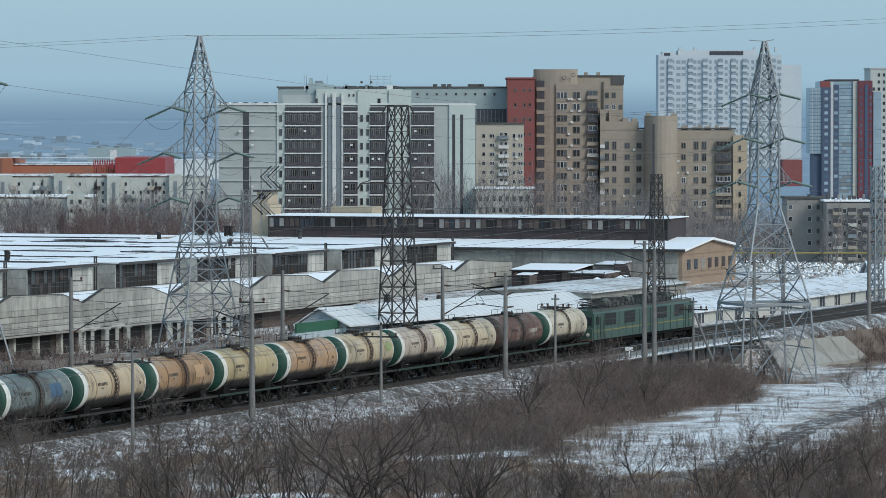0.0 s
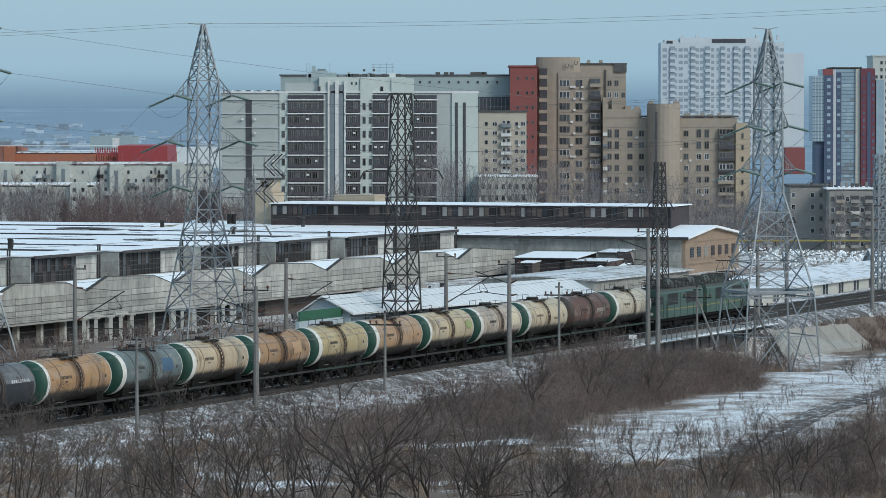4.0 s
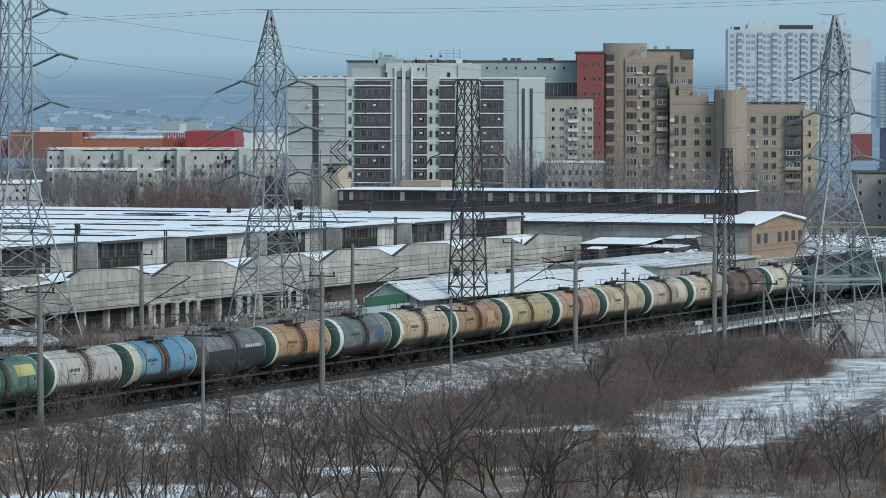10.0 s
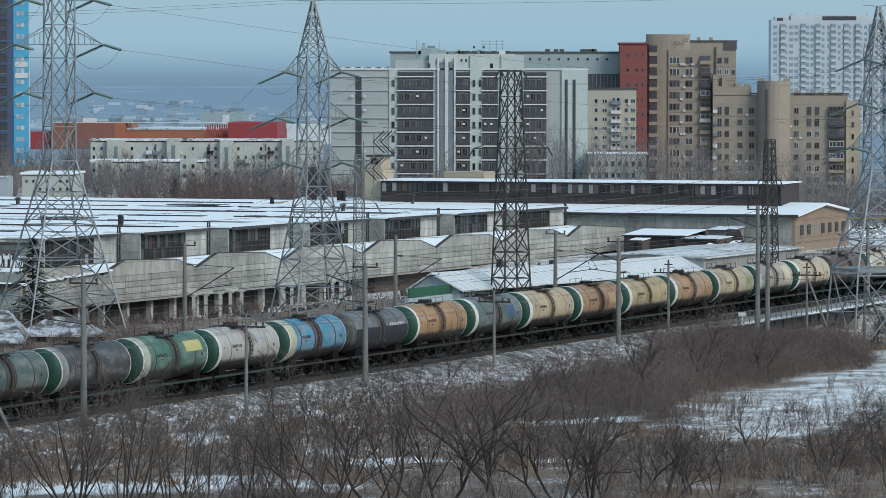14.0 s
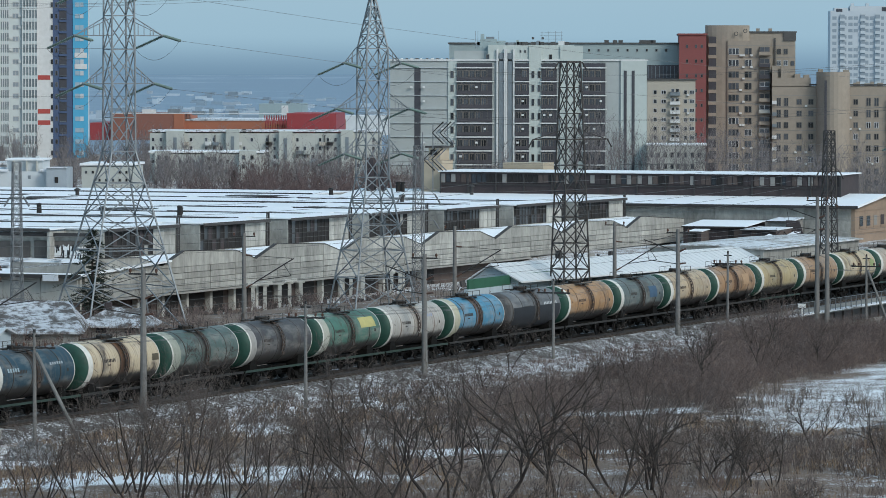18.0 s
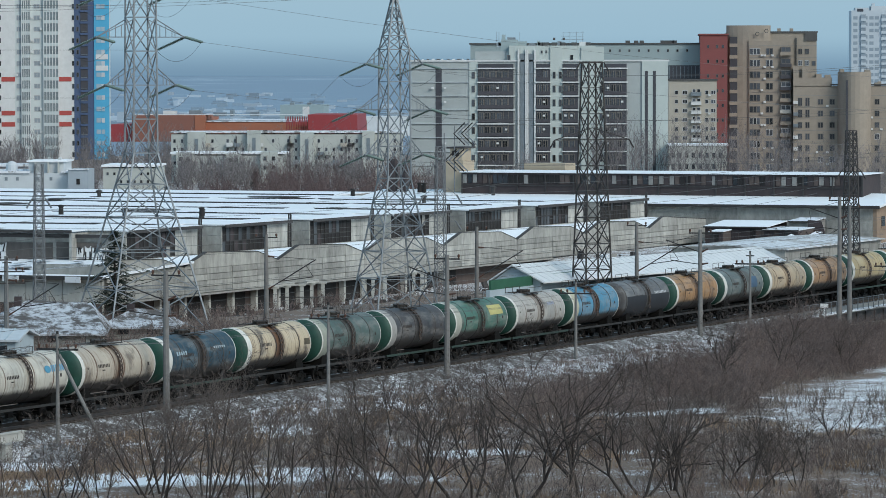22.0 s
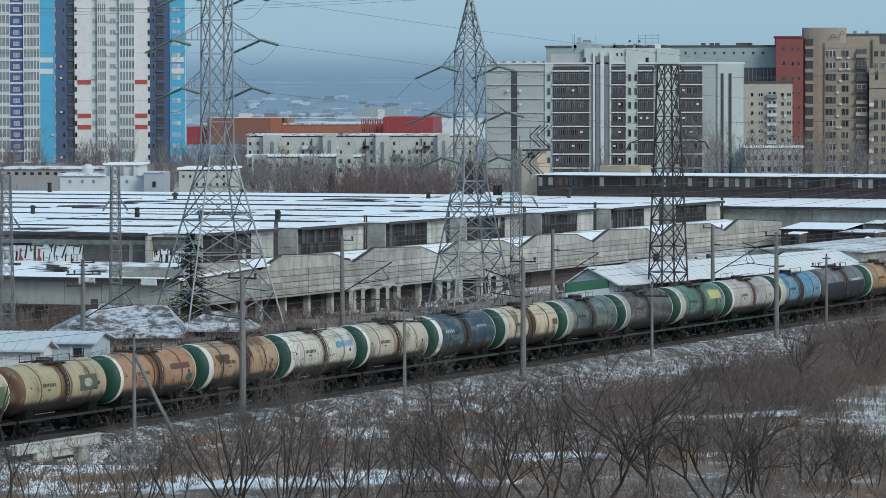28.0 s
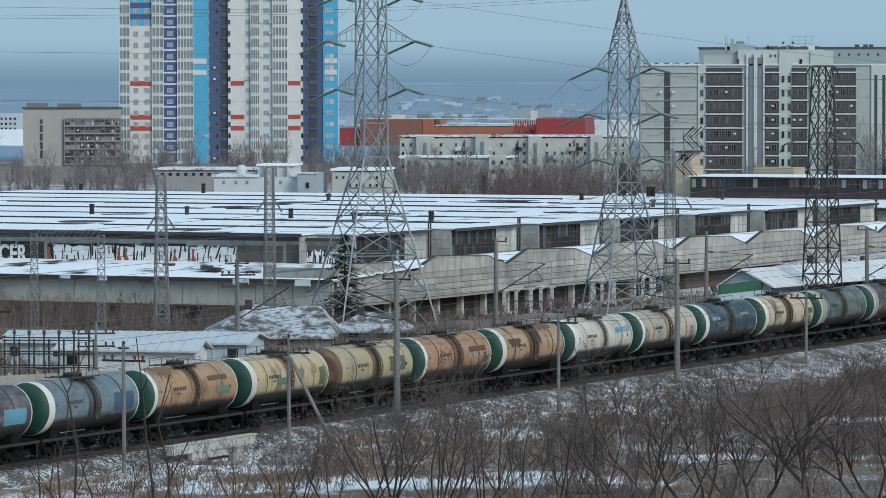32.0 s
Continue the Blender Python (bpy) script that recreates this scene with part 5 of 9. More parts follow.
M_paneglass = mat("pale_blue_panes", (0.36, 0.46, 0.53), (0.27, 0.37, 0.44), 0.25, 0.4, 0.08, bump=0)
M_blueglass = mat("blue_curtain_glass", (0.30, 0.40, 0.47), (0.20, 0.29, 0.36), 0.25, 0.4, 0.08, bump=0)
M_pale = mat("pale_plaster", (0.50, 0.50, 0.46), (0.40, 0.40, 0.37), 0.9, 0.7, 0.06)
M_orange = mat("orange_sheet", (0.25, 0.098, 0.066), (0.21, 0.085, 0.06), 0.7, 0.5, 0.05, bump=0)
M_brightorange = mat("bright_orange_sheet", (0.36, 0.125, 0.065), (0.30, 0.105, 0.058), 0.7, 0.5, 0.05, bump=0)
M_redsheet = mat("bright_red_sheet", (0.31, 0.04, 0.042), (0.26, 0.035, 0.037), 0.6, 0.5, 0.05, bump=0)
M_tar = mat("tarred_roof", (0.10, 0.10, 0.10), (0.06, 0.06, 0.06), 0.9, 1, 0.1)


M_bwpale = mat("pale_greenish_plaster", (0.49, 0.54, 0.52), (0.42, 0.47, 0.455), 0.9, 0.5, 0.06)


def black_white_block():
    f = Front("apartment_block", "pale grey apartment block with charcoal balcony bays and white floor bands", 997, 16, 387, 841, 186, 392, M_bwgrey)
    for u0, u1 in ((505, 568), (608, 633), (655, 682), (728, 768)):
        f.piece("balcony_bay", u0, u1, 190, 392, M_bwdark, 0.5, "charcoal glazed balcony bay")
        n = max(2, int((u1 - u0) / 9))
        for i in range(1, n):
            f.piece("mullion", u0 + (u1 - u0) * i / n - 0.4, u0 + (u1 - u0) * i / n + 0.4, 200, 392, M_frame_dark, 0.58)
        f.windows(steps(u0 + 6, 10.5, max(1, int((u1 - u0 - 3) / 10.5))), steps(209, 24.5, 8), 9, 13, False, 0.12, 0.6)
        for v in steps(198, 24.5, 8):
            f.piece("balcony_rail", u0, u1, v + 16, v + 22, M_bwrail, 0.68)
    for u0, u1 in ((795, 841), (633, 655), (688, 728)):
        f.piece("white_bay", u0, u1, 186 if u0 > 700 else 160, 392, M_bwpale, 0.35)
    for u in (803, 817):
        f.piece("stair_strip", u - 2.6, u + 2.6, 203, 392, M_bwdark, 0.42, "dark vertical window strip")
    f.piece("stair_strip", 430, 441, 198, 392, M_bwdark, 0.05, "dark vertical window strip")
    f.piece("white_bay", 490, 505, 186, 392, M_bwpale, 0.25)
    f.windows([497], steps(210, 24.5, 8), 5.5, 12, False, 0, 0.32)
    f.windows([640, 651, 723], steps(210, 24.5, 8), 5.0, 12, False, 0, 0.42)
    for u in (584, 599):
        f.piece("glazed_strip", u - 4, u + 4, 172, 392, M_glazed, 0.3, "tall glazed stair strip")
    for u in (577, 590, 593, 606):
        f.piece("pilaster", u - 1.6, u + 1.6, 165, 392, M_white, 0.5)
    for i in range(8):
        v = 198 + 24.5 * i
        for u0, u1 in ((503, 571), (606, 634), (653, 684), (726, 770)):
            f.piece("floor_band", u0, u1, v - 1.0, v + 1.2, M_white, 0.8, "thin white floor band")
        f.piece("floor_band", 386, 490, v - 0.4, v + 0.4, M_tower, 0.3)
        f.piece("floor_band", 684, 726, v - 0.4, v + 0.4, M_tower, 0.5)
    f.body(560, 712, 158, 187, M_bwpale, 0, 14, "upper_storey")
    f.body(500, 575, 168, 187, M_bwgrey, -1, 12, "upper_storey")
    f.windows([560, 671], [180], 5.5, 11, False)
    f.windows([618, 626, 634], [169], 3, 5, False)
    f.roof(387, 841, 186, M_white, 16)
    f.body(545, 574, 147, 168, M_teal, -4, 6, "plant_room")
    for u0, u1, v0 in ((537, 545, 152), (574, 590, 150), (594, 606, 153), (609, 614, 149), (618, 630, 152), (546, 552, 138), (556, 570, 143), (645, 652, 150), (684, 696, 151)):
        f.body(u0, u1, v0, 160, random.choice((M_teal, M_tar, M_galv, M_white)), -5, 3, "rooftop_unit")
    for u in range(395, 500, 9):
        f.body(u, u + 3 + u % 4, 183 - u % 3, 186, M_tar if u % 2 else M_white, -1 - u % 5, 1.2, "rooftop_unit")
    f.coolers([480, 447, 425, 512, 520, 540, 548, 555, 562, 613, 622, 660, 671, 735, 748, 760], steps(208, 24.5, 7), 0.8, 0.5)
    for u in (545, 615, 640, 655, 675, 700):
        f.body(u - 5, u + 4, 152, 158, M_tar, -5, 3, "rooftop_unit")
    an = MB()
    for u in (537, 541, 578, 655, 667, 679, 690):
        an.tube((f.x(u), 1003, f.z(165)), (f.x(u), 1003, f.z(133)), 0.06, n=4)
    for v in (135, 141, 147):
        an.tube((f.x(652), 1003, f.z(v)), (f.x(692), 1003, f.z(v)), 0.05, n=4)
    part("antenna", an, M_galv, f.t).matrix_basis = f.inv.copy()
    for u, v in ((640, 146), (657, 146), (523, 245), (533, 234)):
        f.piece("dish", u - 2, u + 2, v - 2, v + 2, M_tar, 0.8)
    return f


def teal_building():
    f = Front("office_block", "long grey-green clad block with a row of small windows", 1090, 25, 492, 898, 156, 392, M_teal, category="office block")
    f.windows(steps(722, 17, 10), [167], 3.6, 4.5, False)
    f.piece("glazed_gallery", 842, 897, 193, 217, M_bwdark, 0.3, "dark glazed gallery")
    for i in range(9):
        f.piece("mullion", 843 + 6.6 * i, 844 + 6.6 * i, 195, 216, M_glazed, 0.4)
    f.roof(492, 898, 156, M_tar, 25)
    for u in (770, 785, 795, 832, 840, 848, 853):
        f.body(u - 4, u + 4, 149, 156, M_tar, -4, 4, "rooftop_unit")
    g = Front("red_block", "dull red clad tower block beside a tan one", 1085, 22, 898, 946, 140, 392, M_redwall)
    g.windows([912, 928, 938], steps(160, 26, 8), 4, 6, False)
    g.roof(898, 946, 140, M_redwall, 22)
    h = Front("apartment_block", "beige panel block of small windows and balconies", 1040, 14, 842, 927, 220, 392, M_beige)
    h.windows([856, 909.5], steps(241, 16.1, 7), 6, 7.5, True)
    h.windows([871, 921], steps(241, 16.1, 7), 9, 7.5, True)
    h.coolers([863, 914], steps(246, 16.1, 6), 0.7, 0.1)
    for v in steps(241, 16.1, 7):
        h.piece("balcony", 882, 900, v - 0.5, v + 6, random.choice((M_glazed, M_white, M_pale, M_tower)), 0.9, "glazed balcony")
        h.windows([887, 895], [v - 3], 6, 6, True, 0, 0.95)
    h.roof(842, 927, 220, M_tar, 14)
    j = Front("old_house", "low pale building with patched plaster under a snowy roof", 985, 14, 843, 945, 335, 395, M_pale, category="house")
    j.windows(steps(850, 12, 8), [352, 372], 6, 9, False, 0.2)
    j.roof(843, 945, 335, M_snow, 14)


def rounded(f, u0, u1, v0, v1, material, bulge):
    xm, r = (f.x(u0) + f.x(u1)) / 2, (f.x(u1) - f.x(u0)) / 2
    mb = MB()
    n = 12
    pts = [(xm + r * math.cos(math.pi * i / n), f.y - bulge * math.sin(math.pi * i / n)) for i in range(n + 1)]
    v = [(x, y, f.z(v1)) for x, y in pts] + [(x, y, f.z(v0)) for x, y in pts]
    mb.add(v, [(i + 1, i, n + 1 + i, n + 2 + i) for i in range(n)] + [tuple(range(n + 1, 2 * n + 2)), tuple(range(n, -1, -1))])
    part("rounded_bay", mb, material, f.t, smooth=False).matrix_basis = f.inv.copy()


def brown_blocks():
    f = Front("apartment_block", "tall tan brick apartment block with a rounded corner", 1105, 20, 944, 1103, 136, 440, M_brown)
    rounded(f, 944, 1022, 123, 440, M_brown, 2.2)
    f.piece("loggia_shade_strip", 950, 963, 143, 440, M_bwdark, 2.3, "flat dark strip painted as the shade inside stacked loggias")
    for v in steps(158, 20.4, 14):
        f.piece("loggia_parapet", 949, 964, v - 3, v + 3, M_brown, 2.45)
    f.body(983, 1058, 150, 440, M_brown, 2.6, 2.8, "front_bay")
    for v in steps(169, 20.4, 13):
        for u, n in ((994, 3), (1019.5, 2)):
            pale = random.random() < 0.3
            for k in range(n):
                f.windows([u + 6.1 * (k - (n - 1) / 2)], [v], 6.0, 11.5, pale, 0, 2.66)
    for u, v in ((998, 138), (1014, 133)):
        ring = MB()
        for k in range(12):
            a, b = math.tau * k / 12, math.tau * (k + 1) / 12
            ring.tube((f.x(u + 3.2 * math.cos(a)), f.y - 2.7, f.z(v + 3.2 * math.sin(a))), (f.x(u + 3.2 * math.cos(b)), f.y - 2.7, f.z(v + 3.2 * math.sin(b))), 0.1, n=4)
        part("wall_ring", ring, M_tar, f.t).matrix_basis = f.inv.copy()
    f.coolers([1011, 1006, 1025], steps(176, 20.4, 12), 0.7, 2.7)
    for v in steps(169, 20.4, 13):
        f.piece("balcony", 1038, 1058, v + 1, v + 7, random.choice((M_brown, M_brown, M_pale, M_bwdark, M_brown, M_bwdark)), 3.7, "enclosed balcony")
        # dark slab in place of a recess, its shade painted
        f.piece("loggia_shade", 1039, 1057, v - 8, v + 1, M_bwdark, 2.8)
        f.windows([1048], [v - 3.4], 17, 9, random.random() < 0.35, 0, 3.2)
    for v in steps(190, 20.4, 6):
        f.windows([1098], [v], 7, 9, False, 0, 0.03)
    for v in steps(159, 20.4, 13):
        f.piece("floor_line", 983, 1058, v - 0.5, v + 0.3, M_oldgrey, 2.66)
        if v < 215:
            f.piece("floor_line", 1058, 1103, v - 0.5, v + 0.3, M_oldgrey, 0.06)
            f.windows([1074, 1086], [v + 10], 7.5, 10, random.random() < 0.3, 0, 0.05)
    f.piece("downpipe", 1066, 1068, 145, 300, M_tar, 0.4)
    f.body(1082, 1104, 136, 150, M_tar, 0.3, 6, "top_gallery")
    f.roof(1000, 1103, 136, M_tar, 20)
    for u in (983, 1008, 1038, 1060):
        f.body(u - 3, u + 3, 128, 136, M_brown, -5, 2, "chimney")
    g = Front("apartment_block", "stepped tan brick block with a rounded stair tower", 1100, 18, 1062, 1300, 230, 440, M_brown)
    g.body(1062, 1130, 215, 231, M_brown, 0, 12, "upper_storey")
    g.body(1062, 1102, 200, 216, M_brown, -2, 10, "upper_storey")
    rounded(g, 1140, 1199, 205, 440, M_brown, 5.0)
    g.piece("stair_strip", 1153, 1157, 220, 440, M_bwdark, 4.6, "dark vertical window strip")
    for v, hh in zip(steps(258, 20.4, 9), (15, 14, 11, 11, 11, 11, 11, 11, 11)):
        g.windows([1074, 1087], [v], 8, hh, False)
        g.windows([1110, 1130.5], [v], 9.5, 10.5, random.random() < 0.2)
        g.windows([1194, 1209.5], [v], 8.5, 10.5, random.random() < 0.2, 0, 0.05)
        g.windows([1232, 1246], [v], 8.5, hh, random.random() < 0.12, 0, 0.05)
    g.coolers([1080, 1104, 1122, 1200, 1217, 1239], steps(265, 20.4, 8), 0.72, 0.1)
    for v in steps(257, 20.5, 9):
        g.piece("balcony", 1266, 1294, v + 3, v + 8, random.choice((M_brown, M_bwdark, M_brown, M_bwdark)), 1.3, "enclosed balcony")
        g.piece("loggia_shade", 1267, 1293, v - 7, v + 3, M_bwdark, 0.7)
        g.windows([1273.5, 1286.5], [v - 2], 12, 10, random.random() < 0.15, 0, 0.9)
    for v in steps(247, 20.4, 9):
        g.piece("floor_line", 1062, 1140, v - 0.5, v + 0.3, M_oldgrey, 0.06)
        g.piece("floor_line", 1199, 1297, v - 0.5, v + 0.3, M_oldgrey, 0.06)
        g.piece("balcony", 1062, 1070, v + 9, v + 15, random.choice((M_white, M_glazed, M_brown)), 1.0, "patched balcony")
    for u0, u1, v0 in ((1062, 1072, 194), (1078, 1088, 196), (1102, 1112, 209), (1118, 1128, 210), (1144, 1152, 200), (1188, 1198, 201), (1206, 1216, 224), (1226, 1236, 225), (1248, 1258, 224), (1276, 1290, 225)):
        g.body(u0, u1, v0, v0 + 22, M_brown, -0.6, 3, "parapet", "raised piece of parapet")
    # the light on this side is put into the wall colour
    g.body(1297, 1322, 240, 440, M_brown_lit, 0.6, 16, "end_wall", "tan end wall painted in a lighter, lit tone")
    g.windows([1309], steps(262, 20.5, 8), 4, 9, False, 0, 0.7)
    g.roof(1130, 1300, 229, M_tar, 18)
    for u in (1100, 1160, 1215, 1240, 1270):
        g.body(u - 3, u + 3, 222, 230, M_brown, -3, 2, "parapet_stub")


def white_tower():
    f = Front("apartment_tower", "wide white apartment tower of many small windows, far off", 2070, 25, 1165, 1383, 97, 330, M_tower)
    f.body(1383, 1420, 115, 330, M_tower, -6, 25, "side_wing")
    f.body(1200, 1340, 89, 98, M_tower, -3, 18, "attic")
    f.piece("attic_louvres", 1255, 1315, 91, 98, M_bwdark, 0.1)
    f.body(1172, 1196, 92, 98, M_tower, -2, 14, "attic")
    f.piece("attic_louvres", 1175, 1186, 94, 99, M_bwdark, 0.1)
    for u in (1202, 1228, 1334, 1352, 1372):
        f.body(u, u + 5, 84, 92, M_tower, -4, 5, "rooftop_unit")
    w = MB()
    for r in range(19):
        v = 110 + 11.1 * r
        for u in steps(1172, 9.4, 23):
            if random.random() < 0.93:
                hw = 3.7 if int((u - 1172) / 9.4) % 3 == 0 else 2.5
                w.box((f.x(u - hw), f.y - 0.06, f.z(v + 3)), (f.x(u + hw), f.y + 0.02, f.z(v - 2.8)))
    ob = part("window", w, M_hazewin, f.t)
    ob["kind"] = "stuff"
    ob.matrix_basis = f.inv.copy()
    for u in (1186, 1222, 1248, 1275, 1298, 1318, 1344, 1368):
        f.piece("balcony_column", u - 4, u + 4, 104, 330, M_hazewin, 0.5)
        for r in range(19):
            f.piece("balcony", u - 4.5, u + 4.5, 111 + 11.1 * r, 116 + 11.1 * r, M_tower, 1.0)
    b = Front("apartment_tower", "blue glass tower with dark navy and red stripes", 1230, 20, 1453, 1518, 144, 352, M_blueglass)
    b.body(1432, 1453, 156, 272, M_blueglass, 1.2, 12, "glass_bay", "pale blue glazed bay")
    b.body(1439, 1453, 272, 352, M_navy, 0.4, 12, "navy_base", "dark navy lower wall")
    for v in steps(161, 6.2, 18):
        b.piece("floor_band", 1432, 1453, v, v + 1.1, M_navyglass, 1.26)
    for u in (1437, 1443, 1448):
        b.piece("mullion", u, u + 0.6, 157, 272, M_tower, 1.3)
    b.piece("navy_stripe", 1453, 1469, 155, 352, M_navy, 1.5)
    b.piece("red_cap", 1451, 1468, 144, 155, M_redwall, 1.5)
    b.piece("navy_stripe", 1474.5, 1484, 150, 352, M_navy, 0.4)
    for v in steps(163, 12.4, 15):
        b.piece("window", 1458, 1464, v - 2.6, v + 2.6, random.choice((M_blueglass, M_navyglass, M_paneglass)), 1.6)
        b.piece("window", 1476, 1482, v - 2.6, v + 2.6, random.choice((M_blueglass, M_navyglass, M_paneglass)), 0.5)
    b.piece("pale_strip", 1469, 1474, 146, 352, M_tower, 0.9)
    for i in range(30):
        b.piece("floor_band", 1485, 1508, 150 + 6.4 * i, 151 + 6.4 * i, M_navyglass, 0.08)
        b.piece("glass_panel", 1485 + 4.6 * random.randrange(5), 1489 + 4.6 * random.randrange(5) + 4, 151 + 6.4 * i, 156.3 + 6.4 * i, random.choice((M_paneglass, M_blueglass, M_glazed)), 0.06)
    b.piece("pale_strip", 1509, 1517, 144, 352, M_pale, 0.5)
    b.body(1518, 1543, 143, 352, M_redstripe, 1.2, 16, "red_wing", "dark red clad wing")
    b.piece("navy_stripe", 1529, 1535, 150, 352, M_navy, 1.35)
    for u in (1523, 1539.5):
        for v in steps(160, 12.4, 15):
            b.piece("window", u - 1.6, u + 1.6, v - 2.5, v + 2.5, M_navy if (u + v) % 3 < 1.6 else M_navyglass, 1.3)
    b.body(1545, 1559, 163, 352, M_blueglass, 0.4, 14, "glass_wing", "blue-grey glazed wing")
    b.roof(1470, 1518, 143, M_tar, 20)
    c = Front("apartment_tower", "pale cream tower block behind a red-striped one", 1400, 20, 1540, 1640, 122, 345, M_pale)
    c.windows(steps(1546, 9, 10), steps(133, 12.5, 17), 4.5, 6, False, 0.05)
    c.roof(1540, 1640, 122, M_pale, 20)
    d = Front("old_block", "weathered grey brick block with few windows", 880, 14, 1393, 1461, 353, 470, M_oldgrey)
    d.windows([1399, 1433], steps(367, 21, 4), 7, 9, True)
    d.windows([1448], steps(367, 21, 4), 6, 9, False)
    d.roof(1393, 1461, 352, M_tar, 14)
    h = Front("old_block", "weathered grey block of cluttered balconies under a snowy roof", 872, 16, 1463, 1640, 359, 470, M_oldgrey)
    h.roof(1461, 1545, 357, M_snow, 16)
    h.roof(1545, 1640, 357, M_tar, 16)
    for u in steps(1478, 26, 7):
        for v in steps(374, 20, 5):
            h.windows([u - 9], [v], 7, 9, random.random() < 0.5)
            h.piece("loggia_shade", u - 3, u + 11, v - 6, v + 1, M_bwdark, 0.3)
            h.piece("balcony", u - 4, u + 12, v + 1, v + 7, random.choice((M_pale, M_oldgrey, M_oldgrey, M_brown, M_glazed)), 1.0, "patched balcony")
    for k in range(26):
        u = 1395 + 9 * k
        (d if u < 1458 else h).body(u, u + random.uniform(2, 7), 353 - random.uniform(2, 10), 354, random.choice((M_tar, M_oldgrey, M_oldgrey, M_tar)), -random.uniform(1, 6), 1.5, "chimney")
    e = Front("low_block", "dull red low building behind the pylon", 1700, 14, 1385, 1420, 283, 330, M_redwall)


M_oldwall = mat("weathered_tan_panels", (0.375, 0.37, 0.35), (0.30, 0.295, 0.285), 0.9, 0.5, 0.05)
M_oldfield = mat("grey_panels_and_shade", (0.20, 0.195, 0.21), (0.14, 0.135, 0.15), 0.9, 0.5, 0.1)
M_oldedge = mat("grey_concrete_slabs", (0.33, 0.32, 0.33), (0.25, 0.245, 0.25), 0.9, 0.5, 0.1)


def blue_towers():
    """Two tall striped towers on the left, their tops above the view."""
    f = Front("apartment_tower", "tall white and blue striped apartment tower with dark blue loggias", 1180, 22, -541, -346, -150, 372, M_towerwall, "striped towers")
    g = Front("apartment_tower", "tall white and blue striped apartment tower with red bands", 1183, 22, -346, -148, -150, 372, M_towerwall, "striped towers")
    vs = steps(-136, 20.25, 25)

    def glazed(t, u0, u1, n):
        """A column of glazed balconies: panes between white mullions, over pale fronts."""
        t.piece("glazed_bay", u0, u1, -150, 372, M_bayglass, 0.6, "column of glazed balconies")
        for v in vs:
            t.piece("balcony_front", u0, u1, v + 4, v + 10, M_bayfront, 0.72)
        for q in range(n + 1):
            u = u0 + (u1 - u0) * q / n
            t.piece("mullion", u - 0.6, u + 0.6, -150, 372, M_white, 0.8)

    def shaft(t, u0, u1, w):
        t.piece("navy_panel", u0, u1, -150, 372, M_shaftblue, 0.3, "dark blue panels")
        t.piece("loggia_shade_strip", w, w + 13, -150, 372, M_bwdark, 0.4, "flat dark strip painted as the shade inside stacked loggias")
        for v in vs:
            t.piece("loggia_parapet", w - 0.5, w + 13.5, v + 6.5, v + 10.3, M_shaftblue, 0.65)
            t.piece("loggia_rail", w + 1, w + 12, v + 4.5, v + 5.2, M_glazed, 0.6)
    glazed(f, -483, -463, 3)
    glazed(f, -541, -523, 3)
    f.piece("white_bay", -522, -484, 112, 372, M_white, 0.15, "white plastered strip")
    f.piece("blue_panel", -522, -484, -150, 112, M_deepblue, 0.15, "deep blue panels with bright blue bands")
    for v in vs:
        if v < 108:
            f.piece("blue_band", -522, -484, v - 5, v + 6, M_bluewall, 0.2)
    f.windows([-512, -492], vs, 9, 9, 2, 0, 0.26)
    for v in (212, 272, 292):
        f.piece("red_band", -522, -485, v, v + 8, M_redband, 0.3, "red panel band")
    f.piece("navy_bay", -463, -438, 50, 372, M_deepblue, 0.3, "dark blue bay")
    f.piece("blue_panel", -463, -438, -150, 50, M_bluewall, 0.3, "bright blue panels")
    for v in vs:
        f.piece("floor_band", -463, -438, v + 7.5, v + 10.5, M_white, 0.36)
        f.piece("navy_panel", -463, -438, v - 9.5, v - 5, M_deepblue if v > 40 else M_bluewall, 0.34)
    f.windows([-451], vs, 11, 8, 2, 0, 0.42)
    glazed(f, -438, -410, 5)
    f.piece("blue_panel", -410, -382, -150, 372, M_bluewall, 0.4, "bright blue panels")
    shaft(f, -382, -346, -360)
    f.windows([-383], vs, 4, 8, 2, 0, 0.5)
    f.windows([-367], vs, 4, 8, False, 0, 0.4)
    for v in (172, 192):
        f.piece("white_panel", -410, -386, v, v + 9, M_white, 0.5)
    g.piece("white_bay", -346, -317, -150, 372, M_white, 0.15, "white plastered strip")
    g.piece("white_bay", -240, -212, -150, 372, M_white, 0.15, "white plastered strip")
    for v in (212, 272, 292):
        g.piece("red_band", -341, -317, v, v + 8, M_redband, 0.22, "red panel band")
        g.piece("red_band", -239, -217, v, v + 8, M_redband, 0.22, "red panel band")
    g.windows([-343.5, -214], vs, 4, 8.5, False, 0, 0.2)
    glazed(g, -305, -290, 4)
    glazed(g, -266, -240, 5)
    g.windows([-310], vs, 8, 9, 2, 0, 0.1)
    g.windows([-278], vs, 11, 9, 2)
    g.coolers([-271, -286, -314], vs, 0.8, 0.1)
    f.coolers([-388, -372], vs, 0.85, 0.4)
    shaft(g, -212, -177, -201)
    g.windows([-206], vs, 4, 8, False, 0, 0.4)
    g.piece("blue_panel", -177, -150, -150, 372, M_bluewall, 0.5, "bright blue panels")
    for v in vs:
        g.piece("pale_window", -173, -165, v - 4, v + 4, M_paneglass, 0.6)
        g.piece("pale_window", -164, -158, v - 4, v + 4, random.choice((M_paneglass, M_tower)), 0.6)
    for v in (172, 192):
        g.piece("white_panel", -174, -152, v, v + 9, M_white, 0.66)
